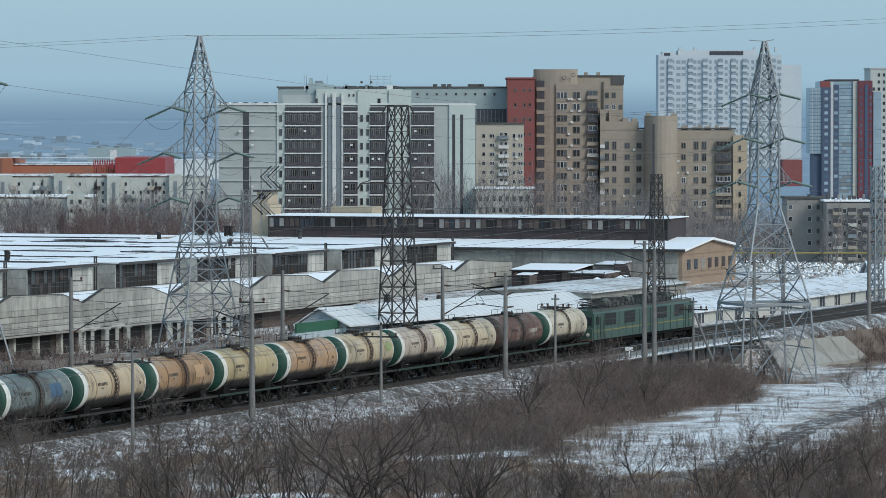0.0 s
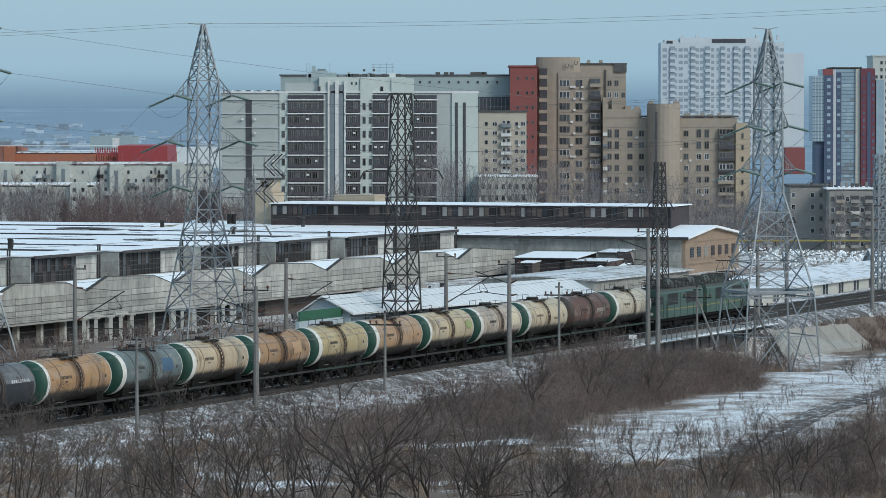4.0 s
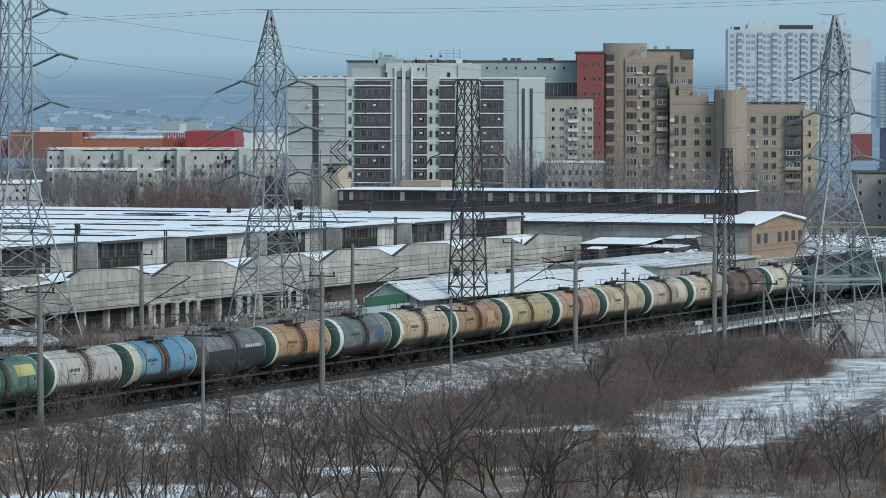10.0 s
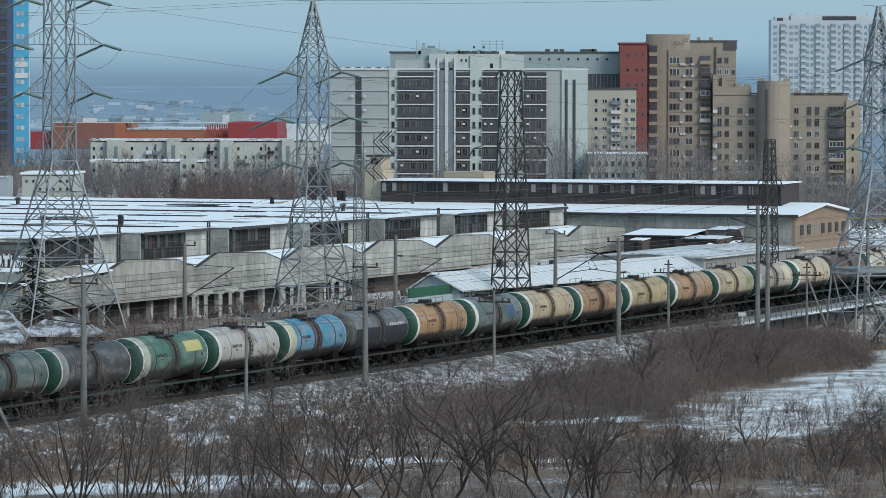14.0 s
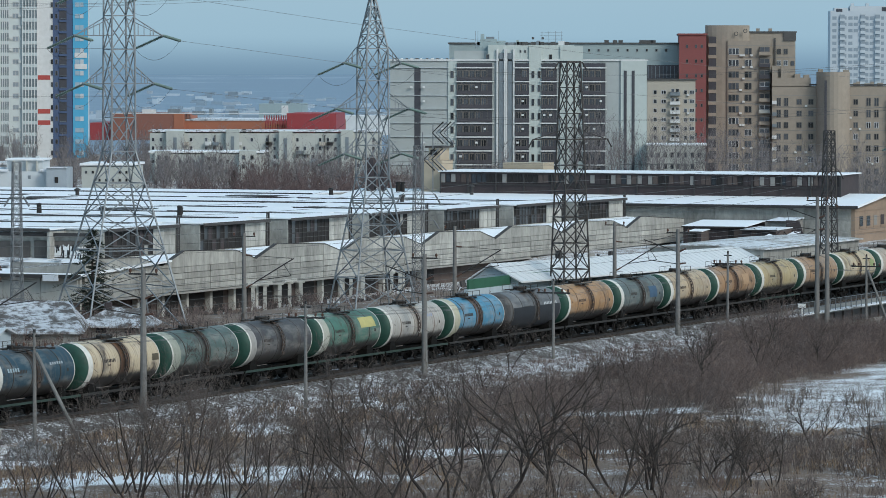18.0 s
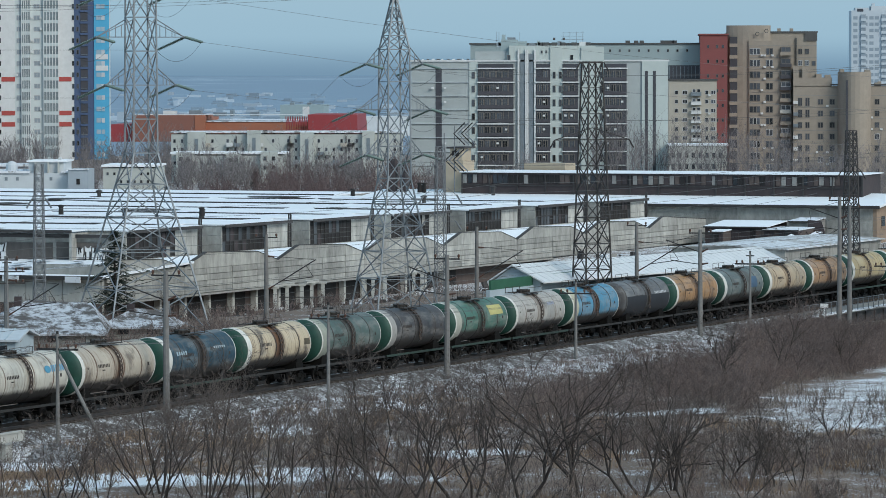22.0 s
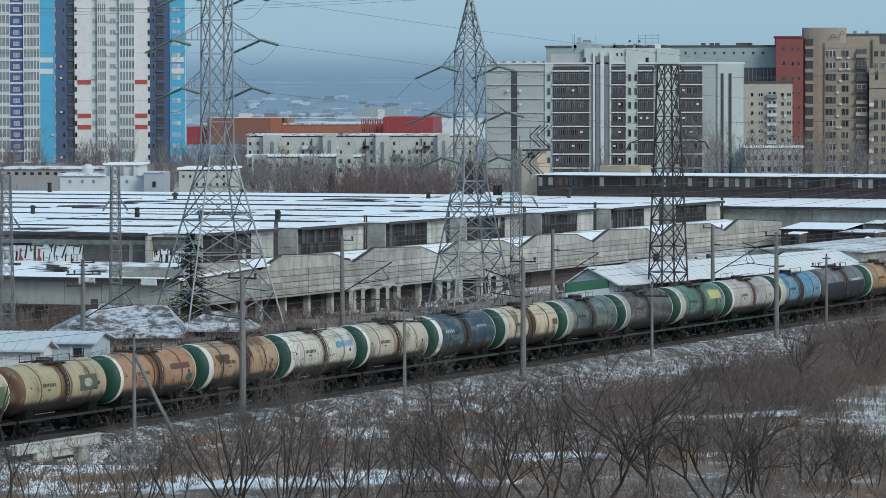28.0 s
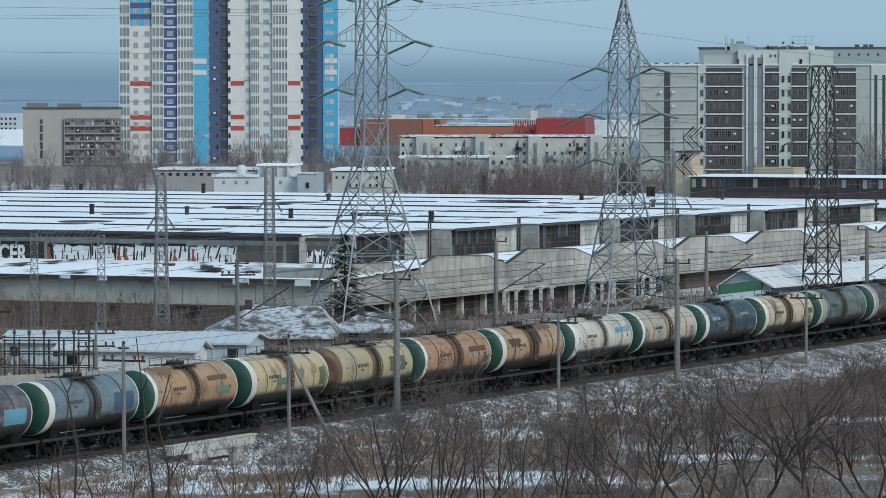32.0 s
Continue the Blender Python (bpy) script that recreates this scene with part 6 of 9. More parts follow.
    f.roof(-541, -346, -150, M_tar, 22)
    g.roof(-346, -148, -150, M_tar, 22)
    for tower, turn in ((f, 8.6), (g, 7.2)):
        tower.t.matrix_basis = tower.t.matrix_basis @ Matrix.Rotation(radians(turn), 4, "Z")
    h = Front("apartment_block", "old tan panel block with rows of cluttered balconies", 1150, 16, -716, -541, 262, 378, M_oldwall)
    h.piece("end_wall", -716, -644, 268, 378, M_oldwall, 0.1)
    h.piece("stair_strip", -686, -681, 280, 350, M_bwdark, 0.2)
    for v in (288, 303, 318, 333):
        h.piece("stair_landing", -686.5, -680.5, v, v + 2.5, M_oldwall, 0.3)
    # no recess is built: its shade is the colour of this sheet
    h.piece("balcony_field", -642, -542, 278, 378, M_oldfield, 0.2, "flat dark sheet painted as the shade of recessed balconies")
    ro = random.Random(5)
    for j, v in enumerate(steps(280, 13.7, 7)):
        h.piece("floor_edge", -642, -542, v + 10.6, v + 13.0, M_oldedge, 0.9, "concrete floor edge")
        for q in range(11):
            u = -641 + 9 * q
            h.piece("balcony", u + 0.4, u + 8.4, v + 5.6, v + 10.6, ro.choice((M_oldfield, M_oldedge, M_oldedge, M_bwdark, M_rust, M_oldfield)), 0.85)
            if ro.random() < 0.55:
                h.piece("balcony_window", u + ro.uniform(0.5, 3), u + ro.uniform(4, 8), v + 0.6, v + 5.4, ro.choice((M_glazed, M_bwdark, M_oldedge, M_bwdark)), 0.6)
            if ro.random() < 0.26:
                w_ = u + ro.uniform(0.5, 4.5)
                h.piece("patch", w_, w_ + ro.uniform(1.5, 3.5), v + ro.uniform(2, 5), v + ro.uniform(7, 10), M_white, 0.95)
    for u in steps(-642, 18, 6):
        h.piece("balcony_wall", u - 0.6, u + 0.6, 278, 378, M_oldedge, 1.0)
    h.roof(-716, -541, 261, M_tar, 16)
    h.body(-710, -672, 251, 262, M_oldfield, -3, 8, "attic")
    h.body(-655, -612, 252, 262, M_oldfield, -3, 8, "attic")
    h.t.matrix_basis = h.t.matrix_basis @ Matrix.Rotation(radians(9.6), 4, "Z")
    i = Front("apartment_block", "distant white block by the snowy plain", 1900, 14, -800, -718, 270, 330, M_tower)
    i.windows(steps(-795, 8, 9), steps(279, 9, 5), 4, 4.5, False)


M_lowpale = mat("limewashed_pale_plaster", (0.50, 0.52, 0.49), (0.37, 0.385, 0.365), 0.9, 0.45, 0.2, 0.6)


def low_town():
    """Low pale blocks, the red stores and far-off sheds."""
    f = Front("panel_block", "long pale three-storey building behind bare trees", 960, 14, -40, 366, 314, 392, M_lowpale)
    f.windows(steps(-34, 13.5, 30), [326, 341, 356, 371], 5, 7, True, 0.25)
    for u0, u1, v0 in ((-10, 22, 310), (96, 120, 308), (190, 214, 311), (300, 322, 309)):
        f.body(u0, u1, v0, 392, M_lowpale, 1.2, 10, "stair_bay", "pale stair bay")
        f.piece("stair_window", (u0 + u1) / 2 - 3, (u0 + u1) / 2 + 3, v0 + 12, v0 + 50, M_glazed, 1.3)
    rl = random.Random(21)
    for k in range(40):
        u, v = rl.choice(steps(-30, 13.5, 29)), rl.choice((330, 345, 360))
        f.piece("balcony", u - 5.5, u + 5.5, v, v + 6, rl.choice((M_glazed, M_white, M_lowpale, M_lowpale, M_paneglass, M_beige)), 1.0, "patched balcony")
    for k in range(24):
        u = rl.uniform(-36, 360)
        f.body(u, u + rl.uniform(1.5, 5), 313 - rl.uniform(2, 6), 315, rl.choice((M_tar, M_white, M_galv)), -rl.uniform(1, 7), 1.2, "chimney")
    f.roof(-40, 366, 312, M_dirty_snow, 14)
    for u in (75, 170, 270):
        f.piece("downpipe", u, u + 2, 318, 392, M_tar, 0.3)
    g = Front("panel_block", "pale plastered building with balconies, low among shrubs", 930, 14, -40, 160, 352, 400, M_lowpale)
    g.windows(steps(-34, 12, 16), [365, 382], 5, 7, True, 0.2)
    for u0, u1, v0 in ((-30, -2, 346), (58, 84, 348), (120, 150, 345)):
        g.body(u0, u1, v0, 400, M_lowpale, 1.5, 10, "wing", "pale projecting wing")
        g.windows([u0 + 8, u1 - 7], [v0 + 12, v0 + 28], 5.5, 7.5, False, 0.1, 1.6)
    for k in range(12):
        u = rl.uniform(-36, 150)
        g.body(u, u + rl.uniform(1.5, 4), 351 - rl.uniform(2, 6), 353, rl.choice((M_tar, M_white, M_oldgrey)), -rl.uniform(1, 7), 1.2, "chimney")
    for u in (45, 130):
        g.piece("balcony", u - 8, u + 8, 366, 378, M_glazed, 1.0)
    g.roof(-40, 160, 349, M_snow, 14)
    r = Front("retail_store", "long orange and red sheet-clad store with a snowy roof", 1500, 60, 23, 290, 293, 330, M_brightorange, category="store")
    r.body(205, 293, 279, 330, M_redsheet, 3, 50, "red_hall", "bright red clad hall")
    r.body(-107, 5, 280, 366, M_orange, 4, 55, "orange_hall", "brown-red clad hall")
    r.body(5, 23, 280, 330, M_brightorange, 4.2, 50, "orange_hall", "orange clad corner")
    r.body(-145, -107, 296, 330, M_redsheet, 2, 40, "red_hall")
    for u0, u1, v0 in ((-60, -38, 273), (-14, 8, 272), (30, 52, 276), (60, 66, 272), (96, 112, 275), (190, 200, 266)):
        r.body(u0, u1, v0, 283, random.choice((M_teal, M_white, M_glazed)), -12, 6, "roof_unit", "grey rooftop air unit")
    r.piece("roof_rail", -107, 205, 279, 280, M_white, -8)
    r.windows(steps(62, 14, 10), [322], 5, 5, False)
    r.roof(23, 205, 292, M_dirty_snow, 60)
    for i in range(9):
        a, b = r.x(168 + 4.2 * i), r.x(172 + 4.2 * i)
        for p, q in ((a, b), (b, a)):
            part("lattice_bar", MB().beam((p, 1492, r.z(322)), (q, 1492, r.z(282)), 0.25), M_redsheet, r.t, "red steel lattice").matrix_basis = r.inv.copy()
    s = Front("warehouse", "white warehouse on a snowy lot", 1620, 30, 293, 382, 283, 318, M_white, category="warehouse")
    for u0, u1, v0, v1, y, m_, lab in ((155, 232, 262, 290, 1750, M_teal, "grey-green shed with rooftop ducts"), (-900, -720, 300, 330, 1500, M_snow, "snowy shed roof far off")):
        w = Front("shed", lab, y, 30, u0, u1, v0, v1 + 8, m_, category="shed")
        for q in range(2):
            w.body(u0 + (u1 - u0) * (0.2 + 0.4 * q), u0 + (u1 - u0) * (0.3 + 0.4 * q), v0 - 4, v0, M_glazed, -5, 5, "roof_unit")


def pump_house():
    """White flat-roofed volumes just behind the works roofs."""
    f = Front("pump_house", "white plastered pump house of stacked flat-roofed volumes", 700, 14, -375, -225, 383, 465, M_whitewash, category="building")
    f.body(-297, -233, 363, 386, M_whitewash, -1.0, 9, "upper_storey")
    f.body(-300, -230, 360.5, 363.5, M_snow, -0.6, 10, "roof", "snowy flat roof")
    f.roof(-375, -297, 383, M_dirty_snow, 14)
    f.roof(-233, -225, 383, M_dirty_snow, 14)
    for u in (-285, -262, -244):
        f.piece("pilaster", u, u + 2, 364, 386, M_pale, -0.9)
    for u in (-360, -338, -318, -282, -258):
        f.piece("window", u, u + 5, 390, 396, M_glazed, 0.05)
    for u, v, w in ((-337, 371, 8), (-352, 377, 5), (-310, 376, 6), (-247, 356, 5), (-320, 379, 4)):
        f.body(u, u + w, v, 384, M_whitewash, -3, 1.2, "roof_unit", "white rooftop duct")
    dm = MB().lathe([(0, 0.9), (1.2, 0.9), (1.7, 0.5), (1.8, 0.05)], 12, "Z", (f.x(-330), 703, f.z(383)))
    part("tank", dm, M_whitewash, f.t, "small white roof tank").matrix_basis = f.inv.copy()
    g = Front("switch_house", "grey-blue box building with a dark door", 698, 8, -225, -189, 376, 465, M_yardblue, category="building")
    g.piece("door", -210, -204, 393, 403, M_opening, 0.08)
    g.piece("roof_edge", -226, -188, 375, 377, M_dirty_snow, 0.2)
    h = Front("workshop", "low beige workshop under a snowy roof", 760, 16, -162, -70, 374, 455, M_lowpale, category="building")
    h.roof(-162, -70, 372, M_snow, 16)
    h.windows(steps(-154, 12, 7), [384, 398], 4, 5, False, 0.4)
    h.body(-120, -112, 365, 374, M_oldbrick, -3, 1.5, "chimney")
    k = Front("long_shed", "long low grey shed with a flat snowy roof", 790, 14, -480, -300, 372, 450, M_oldedge, category="shed")
    k.roof(-480, -300, 371, M_dirty_snow, 14)
    for u in steps(-470, 14, 12):
        k.piece("window", u, u + 6, 376, 381, M_glassdark, 0.06)


M_whitewash = mat("bluish_whitewash", (0.58, 0.62, 0.64), (0.46, 0.49, 0.51), 0.85, 0.5, 0.2, 0.6)
M_yardblue = mat("grey_blue_render", (0.36, 0.41, 0.45), (0.29, 0.33, 0.37), 0.85, 0.6, 0.2)


def far_town():
    """Roofs and halls far out on the plain, too small to tell apart, with haze painted into their colours."""
    rr = random.Random(8)
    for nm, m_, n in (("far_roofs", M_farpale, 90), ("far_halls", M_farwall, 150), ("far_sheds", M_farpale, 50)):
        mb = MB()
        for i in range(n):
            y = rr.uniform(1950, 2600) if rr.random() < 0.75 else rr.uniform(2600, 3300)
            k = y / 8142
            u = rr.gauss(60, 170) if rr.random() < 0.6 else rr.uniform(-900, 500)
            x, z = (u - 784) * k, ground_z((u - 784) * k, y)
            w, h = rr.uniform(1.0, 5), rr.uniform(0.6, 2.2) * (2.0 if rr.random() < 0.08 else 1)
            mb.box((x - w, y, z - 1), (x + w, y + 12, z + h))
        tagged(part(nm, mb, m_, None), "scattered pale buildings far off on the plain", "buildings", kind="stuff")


# walls tinted blue-grey: the haze is in the colour itself
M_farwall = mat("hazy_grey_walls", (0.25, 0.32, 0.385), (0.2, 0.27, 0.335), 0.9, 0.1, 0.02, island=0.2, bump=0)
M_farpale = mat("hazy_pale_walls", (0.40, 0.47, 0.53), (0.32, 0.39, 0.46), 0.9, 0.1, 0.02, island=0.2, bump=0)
far_town()
black_white_block()
teal_building()
brown_blocks()
white_tower()
blue_towers()
low_town()

# ---- the works behind the line, laid out parallel to the railway ----
TF = Matrix.Translation(BASE) @ Matrix(((N2.x, D2.x, 0, 0), (N2.y, D2.y, 0, 0), (0, 0, 1, 0), (0, 0, 0, 1)))  # (o, s, z) to world


def slab(mb, pts, d):
    """A sheet through pts (o, s, z) that is d thick downwards."""
    n = len(pts)
    up = [TF @ Vector(p) for p in pts]
    lo = [p - Vector((0, 0, d)) for p in up]
    return mb.add(up + lo, [tuple(range(n)), tuple(range(2 * n - 1, n - 1, -1))] + [(i, n + i, n + (i + 1) % n, (i + 1) % n) for i in range(n)])


def tbox(mb, o0, o1, s0, s1, z0, z1):
    return mb.box((o0, s0, z0), (o1, s1, z1), TF)


M_panel_wall = mat("stained_wall_panels", (0.47, 0.465, 0.43), (0.18, 0.178, 0.165), 0.9, 1.2, 0.16, 0.42, vary=0.2, stretch=(1, 1, 0.45))
M_dimglass = mat("dirty_shed_glass", (0.05, 0.055, 0.06), (0.025, 0.027, 0.03), 0.4, 0.8, 0.2, bump=0, vary=0.6)
M_oldbrick = mat("dark_brick_and_shade", (0.115, 0.085, 0.075), (0.06, 0.048, 0.044), 0.9, 1.4, 0.2)
# black for pipes and bars; flat sheets of it paint the darkness inside openings
M_opening = mat("black_and_inside_shade", (0.022, 0.02, 0.02), (0.012, 0.011, 0.011), 0.9, 1, 0.2)
M_graf_white = mat("white_spray_paint", (0.80, 0.80, 0.80), (0.62, 0.62, 0.62), 0.8, 2, 0.3, bump=0)
M_graf_black = mat("black_spray_paint", (0.02, 0.02, 0.022), (0.014, 0.014, 0.016), 0.7, 2, 0.3, bump=0)
M_graf_red = mat("red_spray_paint", (0.36, 0.10, 0.06), (0.22, 0.06, 0.05), 0.8, 2, 0.3, bump=0)
M_roofedge = mat("tarred_roof_edge", (0.06, 0.055, 0.055), (0.03, 0.03, 0.03), 0.9, 1, 0.2)
M_palecon = mat("bleached_concrete", (0.50, 0.50, 0.47), (0.34, 0.335, 0.31), 0.9, 1.5, 0.2, stretch=(1, 1, 0.4))
M_paleblue = mat("pale_blue_paint", (0.42, 0.50, 0.55), (0.34, 0.41, 0.45), 0.8, 1, 0.2)
M_greenfence = mat("green_sheet", (0.03, 0.13, 0.075), (0.02, 0.085, 0.05), 0.6, 1, 0.2)


M_sootwall = mat("sooty_boarded_wall", (0.15, 0.135, 0.125), (0.06, 0.055, 0.052), 0.9, 1.2, 0.4, stretch=(1, 1, 0.3))


def works_hall():
    t = thing("works_hall", "long derelict works hall of parallel bays under snowy roofs", "factory", "", Matrix.Translation(tr(150, -77)))
    inv = t.matrix_basis.inverted()

    def put(name, mb, m_, label="", parent=None):
        ob = part(name, mb, m_, parent or t, label)
        if parent is None:
            ob.matrix_basis = inv.copy()
        return ob
    left, right = -215.0, -77.2
    bay, inner, outer = 22.4, -81.5, -77.2
    for i in range(7):
        n0 = 149.4 + bay * i
        sa, sb = n0 - 20.0, n0 + 2.4
        ze = 5.5 - 0.0042 * (n0 - 149.4)
        wa, wb = n0 - 16.3, n0 - 5.2
        put("roof", slab(MB(), [(left, sa, ze), (inner, sa, ze), (inner, sa + 8, ze + 0.06), (left, sa + 8, ze + 0.06)], 0.12), M_snow, "snow-covered roof slope")
        put("roof", slab(MB(), [(left, sa + 8, ze + 0.06), (inner, sa + 8, ze + 0.06), (inner, sb - 0.1, ze - 0.15), (left, sb - 0.1, ze - 0.15)], 0.12), M_snow)
        put("roof", slab(MB(), [(inner, wa - 0.3, ze + 0.02), (outer + 0.5, wa - 0.3, ze - 0.02), (outer + 0.5, n0 + 0.2, ze - 0.02), (inner, n0 + 0.2, ze + 0.02)], 0.14), M_snow)
        put("gutter", tbox(MB(), left, inner, sa - 0.15, sa, ze - 0.25, ze + 0.06 + 0.03 * (i % 3)), M_roofedge, "dark roof edge")
        put("barge_board", tbox(MB(), outer + 0.5, outer + 0.62, wa - 0.3, n0 + 0.2, ze - 0.36, ze - 0.04), M_roofedge, "dark roof edge")
        put("inner_wall", tbox(MB(), inner - 0.3, inner, sa, sb, -0.7, ze - 0.26), M_panel_wall)
        put("bay_wall", tbox(MB(), inner, outer, wa - 0.2, wa, -0.7, ze - 0.2), M_panel_wall)
        put("end_wall", tbox(MB(), outer - 0.3, outer, wa, n0, -0.7, 2.45), M_panel_wall)
        put("window_band", tbox(MB(), outer - 0.3, outer - 0.12, wa, wb, 2.45, ze - 0.3), M_opening, "black sheet painted as the unlit inside behind broken windows")
        for q in range(12):
            sq = wa + (wb - wa) * q / 11
            put("mullion", tbox(MB(), outer - 0.12, outer - 0.02, sq - 0.04, sq + 0.04, 2.45, ze - 0.3), M_roofedge)
            if q < 11 and random.random() < 0.75:
                zq, hq = random.choice(((2.45, 1.1), (3.6, 1.3), (2.45, 2.5), (3.6, 1.3)))
                put("pane", tbox(MB(), outer - 0.12, outer - 0.08, sq + 0.05, sq + (wb - wa) / 11 - 0.05, zq, zq + hq), random.choice((M_dimglass, M_dimglass, M_opening, M_dimglass, M_rust, M_concrete if random.random() < 0.3 else M_dimglass)))
        put("transom", tbox(MB(), outer - 0.12, outer, wa, wb, 3.5, 3.62), M_roofedge)
        for q in range(4):
            sq = wb + 0.05 + 1.3 * q
            put("wall_panel", tbox(MB(), outer - 0.3, outer + 0.03 * random.random(), sq, sq + 1.24, 2.5, ze - 0.3), M_panel_wall)
        put("bay_wall", tbox(MB(), inner, outer - 0.3, n0 - 0.2, n0, -0.7, ze - 0.2), M_panel_wall)
        for q in range(4):
            sq = n0 + 0.2 + 1.45 * q
            put("board", tbox(MB(), inner, inner + 0.08, sq, sq + 1.35, 2.3, ze - 0.4 - 0.5 * random.random()), random.choice((M_concrete, M_panel_wall, M_panel_wall)))
        # no opening is cut: a flat sheet carries the darkness of the inside
        put("doorway", tbox(MB(), inner + 0.05, inner + 0.14, n0 + 2.2, n0 + 3.7, 2.3, 4.6), M_opening, "black sheet painted as an unlit open doorway")
        for sq in (n0 + 0.5, n0 + 1.0):
            put("downpipe", tbox(MB(), outer - 0.1, outer + 0.04, sq, sq + 0.13, 2.0, ze + 0.7), M_roofedge)
        o_ = random.uniform(-120, -84)
        put("fallen_patch", slab(MB(), [(o_, sa + 2, ze + 0.11), (o_ + random.uniform(3, 7), sa + 1.2, ze + 0.11), (o_ + random.uniform(2, 5), sa + random.uniform(3, 7), ze + 0.12)], 0.05), random.choice((M_patchroof, M_greyroof, M_dirty_snow)), "bare patch of roof")
        for q in range(3):
            o_ = random.uniform(-205, -88)
            put("roof_kerb", tbox(MB(), o_, o_ + random.uniform(3, 9), sa - 0.3, sa - 0.16, ze - 0.2, ze + random.uniform(0.06, 0.16)), random.choice((M_roofedge, M_rust)))
        # snow drifted over the step here and there
        for q in range(4):
            o_ = random.uniform(-205, -90)
            w_ = random.uniform(3, 10)
            put("snow_drift", slab(MB(), [(o_, sa - 2.5, ze - 0.16), (o_ + w_, sa - 2.5, ze - 0.16), (o_ + w_ * 0.7, sa - 0.28, ze - 0.16 + random.uniform(0.08, 0.3)), (o_ + w_ * 0.2, sa - 0.28, ze - 0.16 + random.uniform(0.08, 0.3))], 0.05), M_snow)
        for j_, o0_, o1_, d0, d1 in ((4, -142.5, -136.5, 0.3, 9.0), (5, -146.5, -140.5, 3.0, 13.0), (2, -138.5, -133.5, 10.0, 20.0), (3, -112.0, -105.0, 1.0, 9.0), (1, -126.0, -120.0, 2.0, 10.0), (0, -101.0, -95.0, 3.0, 11.0), (6, -128.0, -119.0, 1.0, 9.0)):
            if j_ == i:
                rim = []
                for q in range(12):
                    a = math.tau * q / 12
                    s_ = sa + (d0 + d1) / 2 + (d1 - d0) / 2 * math.sin(a) * random.uniform(0.6, 1.1)
                    rim.append(((o0_ + o1_) / 2 + (o1_ - o0_) / 2 * math.cos(a) * random.uniform(0.8, 1.15), s_, ze + (0.12 if s_ < sa + 8 else 0.13 - 0.018 * (s_ - sa - 8))))
                # laid on top of the snow; the depth of the hole is only dark colour
                put("roof_hole_shade", slab(MB(), rim, 0.03), M_roofedge, "thin dark slab painted as the unlit hole of a collapsed roof")
    put("roof", slab(MB(), [(left, 286.6, 4.85), (-123, 286.6, 4.85), (-123, 301, 4.9), (left, 301, 4.9)], 0.12), M_snow)
    put("gutter", tbox(MB(), left, -123, 286.4, 286.58, 4.6, 4.93), M_roofedge)
    put("inner_wall", tbox(MB(), -123.3, -123, 286.6, 301, -0.7, 4.7), M_panel_wall)
    # front of the hall, facing the line of sight, painted all along
    fw = MB()
    tbox(fw, left, right, 130.6, 131, -0.7, 5.1)
    put("front_wall", fw, M_panel_wall, "grey panel wall covered with spray paint")
    for k in range(24):
        o_ = -78.5 - 5.6 * k
        put("dark_panel", tbox(MB(), o_ - 5.3, o_ - 0.2, 130.45, 130.6, 2.05, 4.3 - 0.08 * (k % 3)), M_graf_black if 2 < k < 8 else M_sootwall)
    put("cornice", tbox(MB(), left, right + 0.6, 130.2, 130.7, 4.75, 5.1), M_roofedge)
    tags, reds, slits = MB(), MB(), MB()

    def flat(mb, pts, near, far):
        n = len(pts)
        mb.add([TF @ Vector((o, near, z)) for o, z in pts] + [TF @ Vector((o, far, z)) for o, z in pts],
               [tuple(range(n)), tuple(range(2 * n - 1, n - 1, -1))] + [(k, n + k, n + (k + 1) % n, (k + 1) % n) for k in range(n)])

    def sprayed(o0, w, z0, z1, depth):
        """One broad sprayed shape: a white block with ragged outline and dark slits, no readable letter."""
        h, lean = z1 - z0, random.uniform(-0.1, 0.22) * w
        g = lambda s: random.gauss(0, s)
        pts = [(o0 + g(0.05), z0 + g(0.06)), (o0 + w * 0.5 + g(0.1), z0 + g(0.08)), (o0 + w + g(0.05), z0 + 0.1 + g(0.08)), (o0 + w + lean * 0.5 + g(0.12), z0 + h * 0.5), (o0 + w + lean + g(0.06), z1 + g(0.1)),
               (o0 + w * 0.5 + lean + g(0.1), z1 - 0.12 + g(0.1)), (o0 + lean + g(0.06), z1 + g(0.1)), (o0 + lean * 0.5 + g(0.12), z0 + h * 0.5)]
        flat(tags, pts, depth, depth + 0.1)
        n = 2 if w < 1.3 else 3
        for q in range(n):
            x = o0 + w * (q + 0.5) / n + g(0.08)
            up, b = random.random() < 0.5, random.uniform(0.05, 0.11)
            za, zb = (z0 - 0.1, z0 + h * random.uniform(0.35, 0.7)) if up else (z0 + h * random.uniform(0.3, 0.65), z1 + 0.1)
            d = lean * 0.6 + g(0.12)
            flat(slits, [(x - b, za), (x + b, za), (x + d + b * 0.7, zb), (x + d - b * 0.7, zb)], depth - 0.02, depth + 0.05)
    # only the end of the first word can be read; the rest are broad sprayed shapes
    txt = bpy.data.curves.new("lettering", "FONT")
    txt.body, txt.size, txt.extrude, txt.offset = "CER", 2.5, 0.05, 0.06
    txt.materials.append(M_graf_white)
    word = new("lettering", txt)
    word.parent = t
    word.matrix_basis = inv @ TF @ Matrix.Translation((-117.6, 130.3, 2.2)) @ Matrix.Rotation(math.pi / 2, 4, "X") @ Matrix.Diagonal((0.74, 1, 1, 1))
    word["label"] = "large white sprayed letters"
    o0, n_ = -112.0, 0
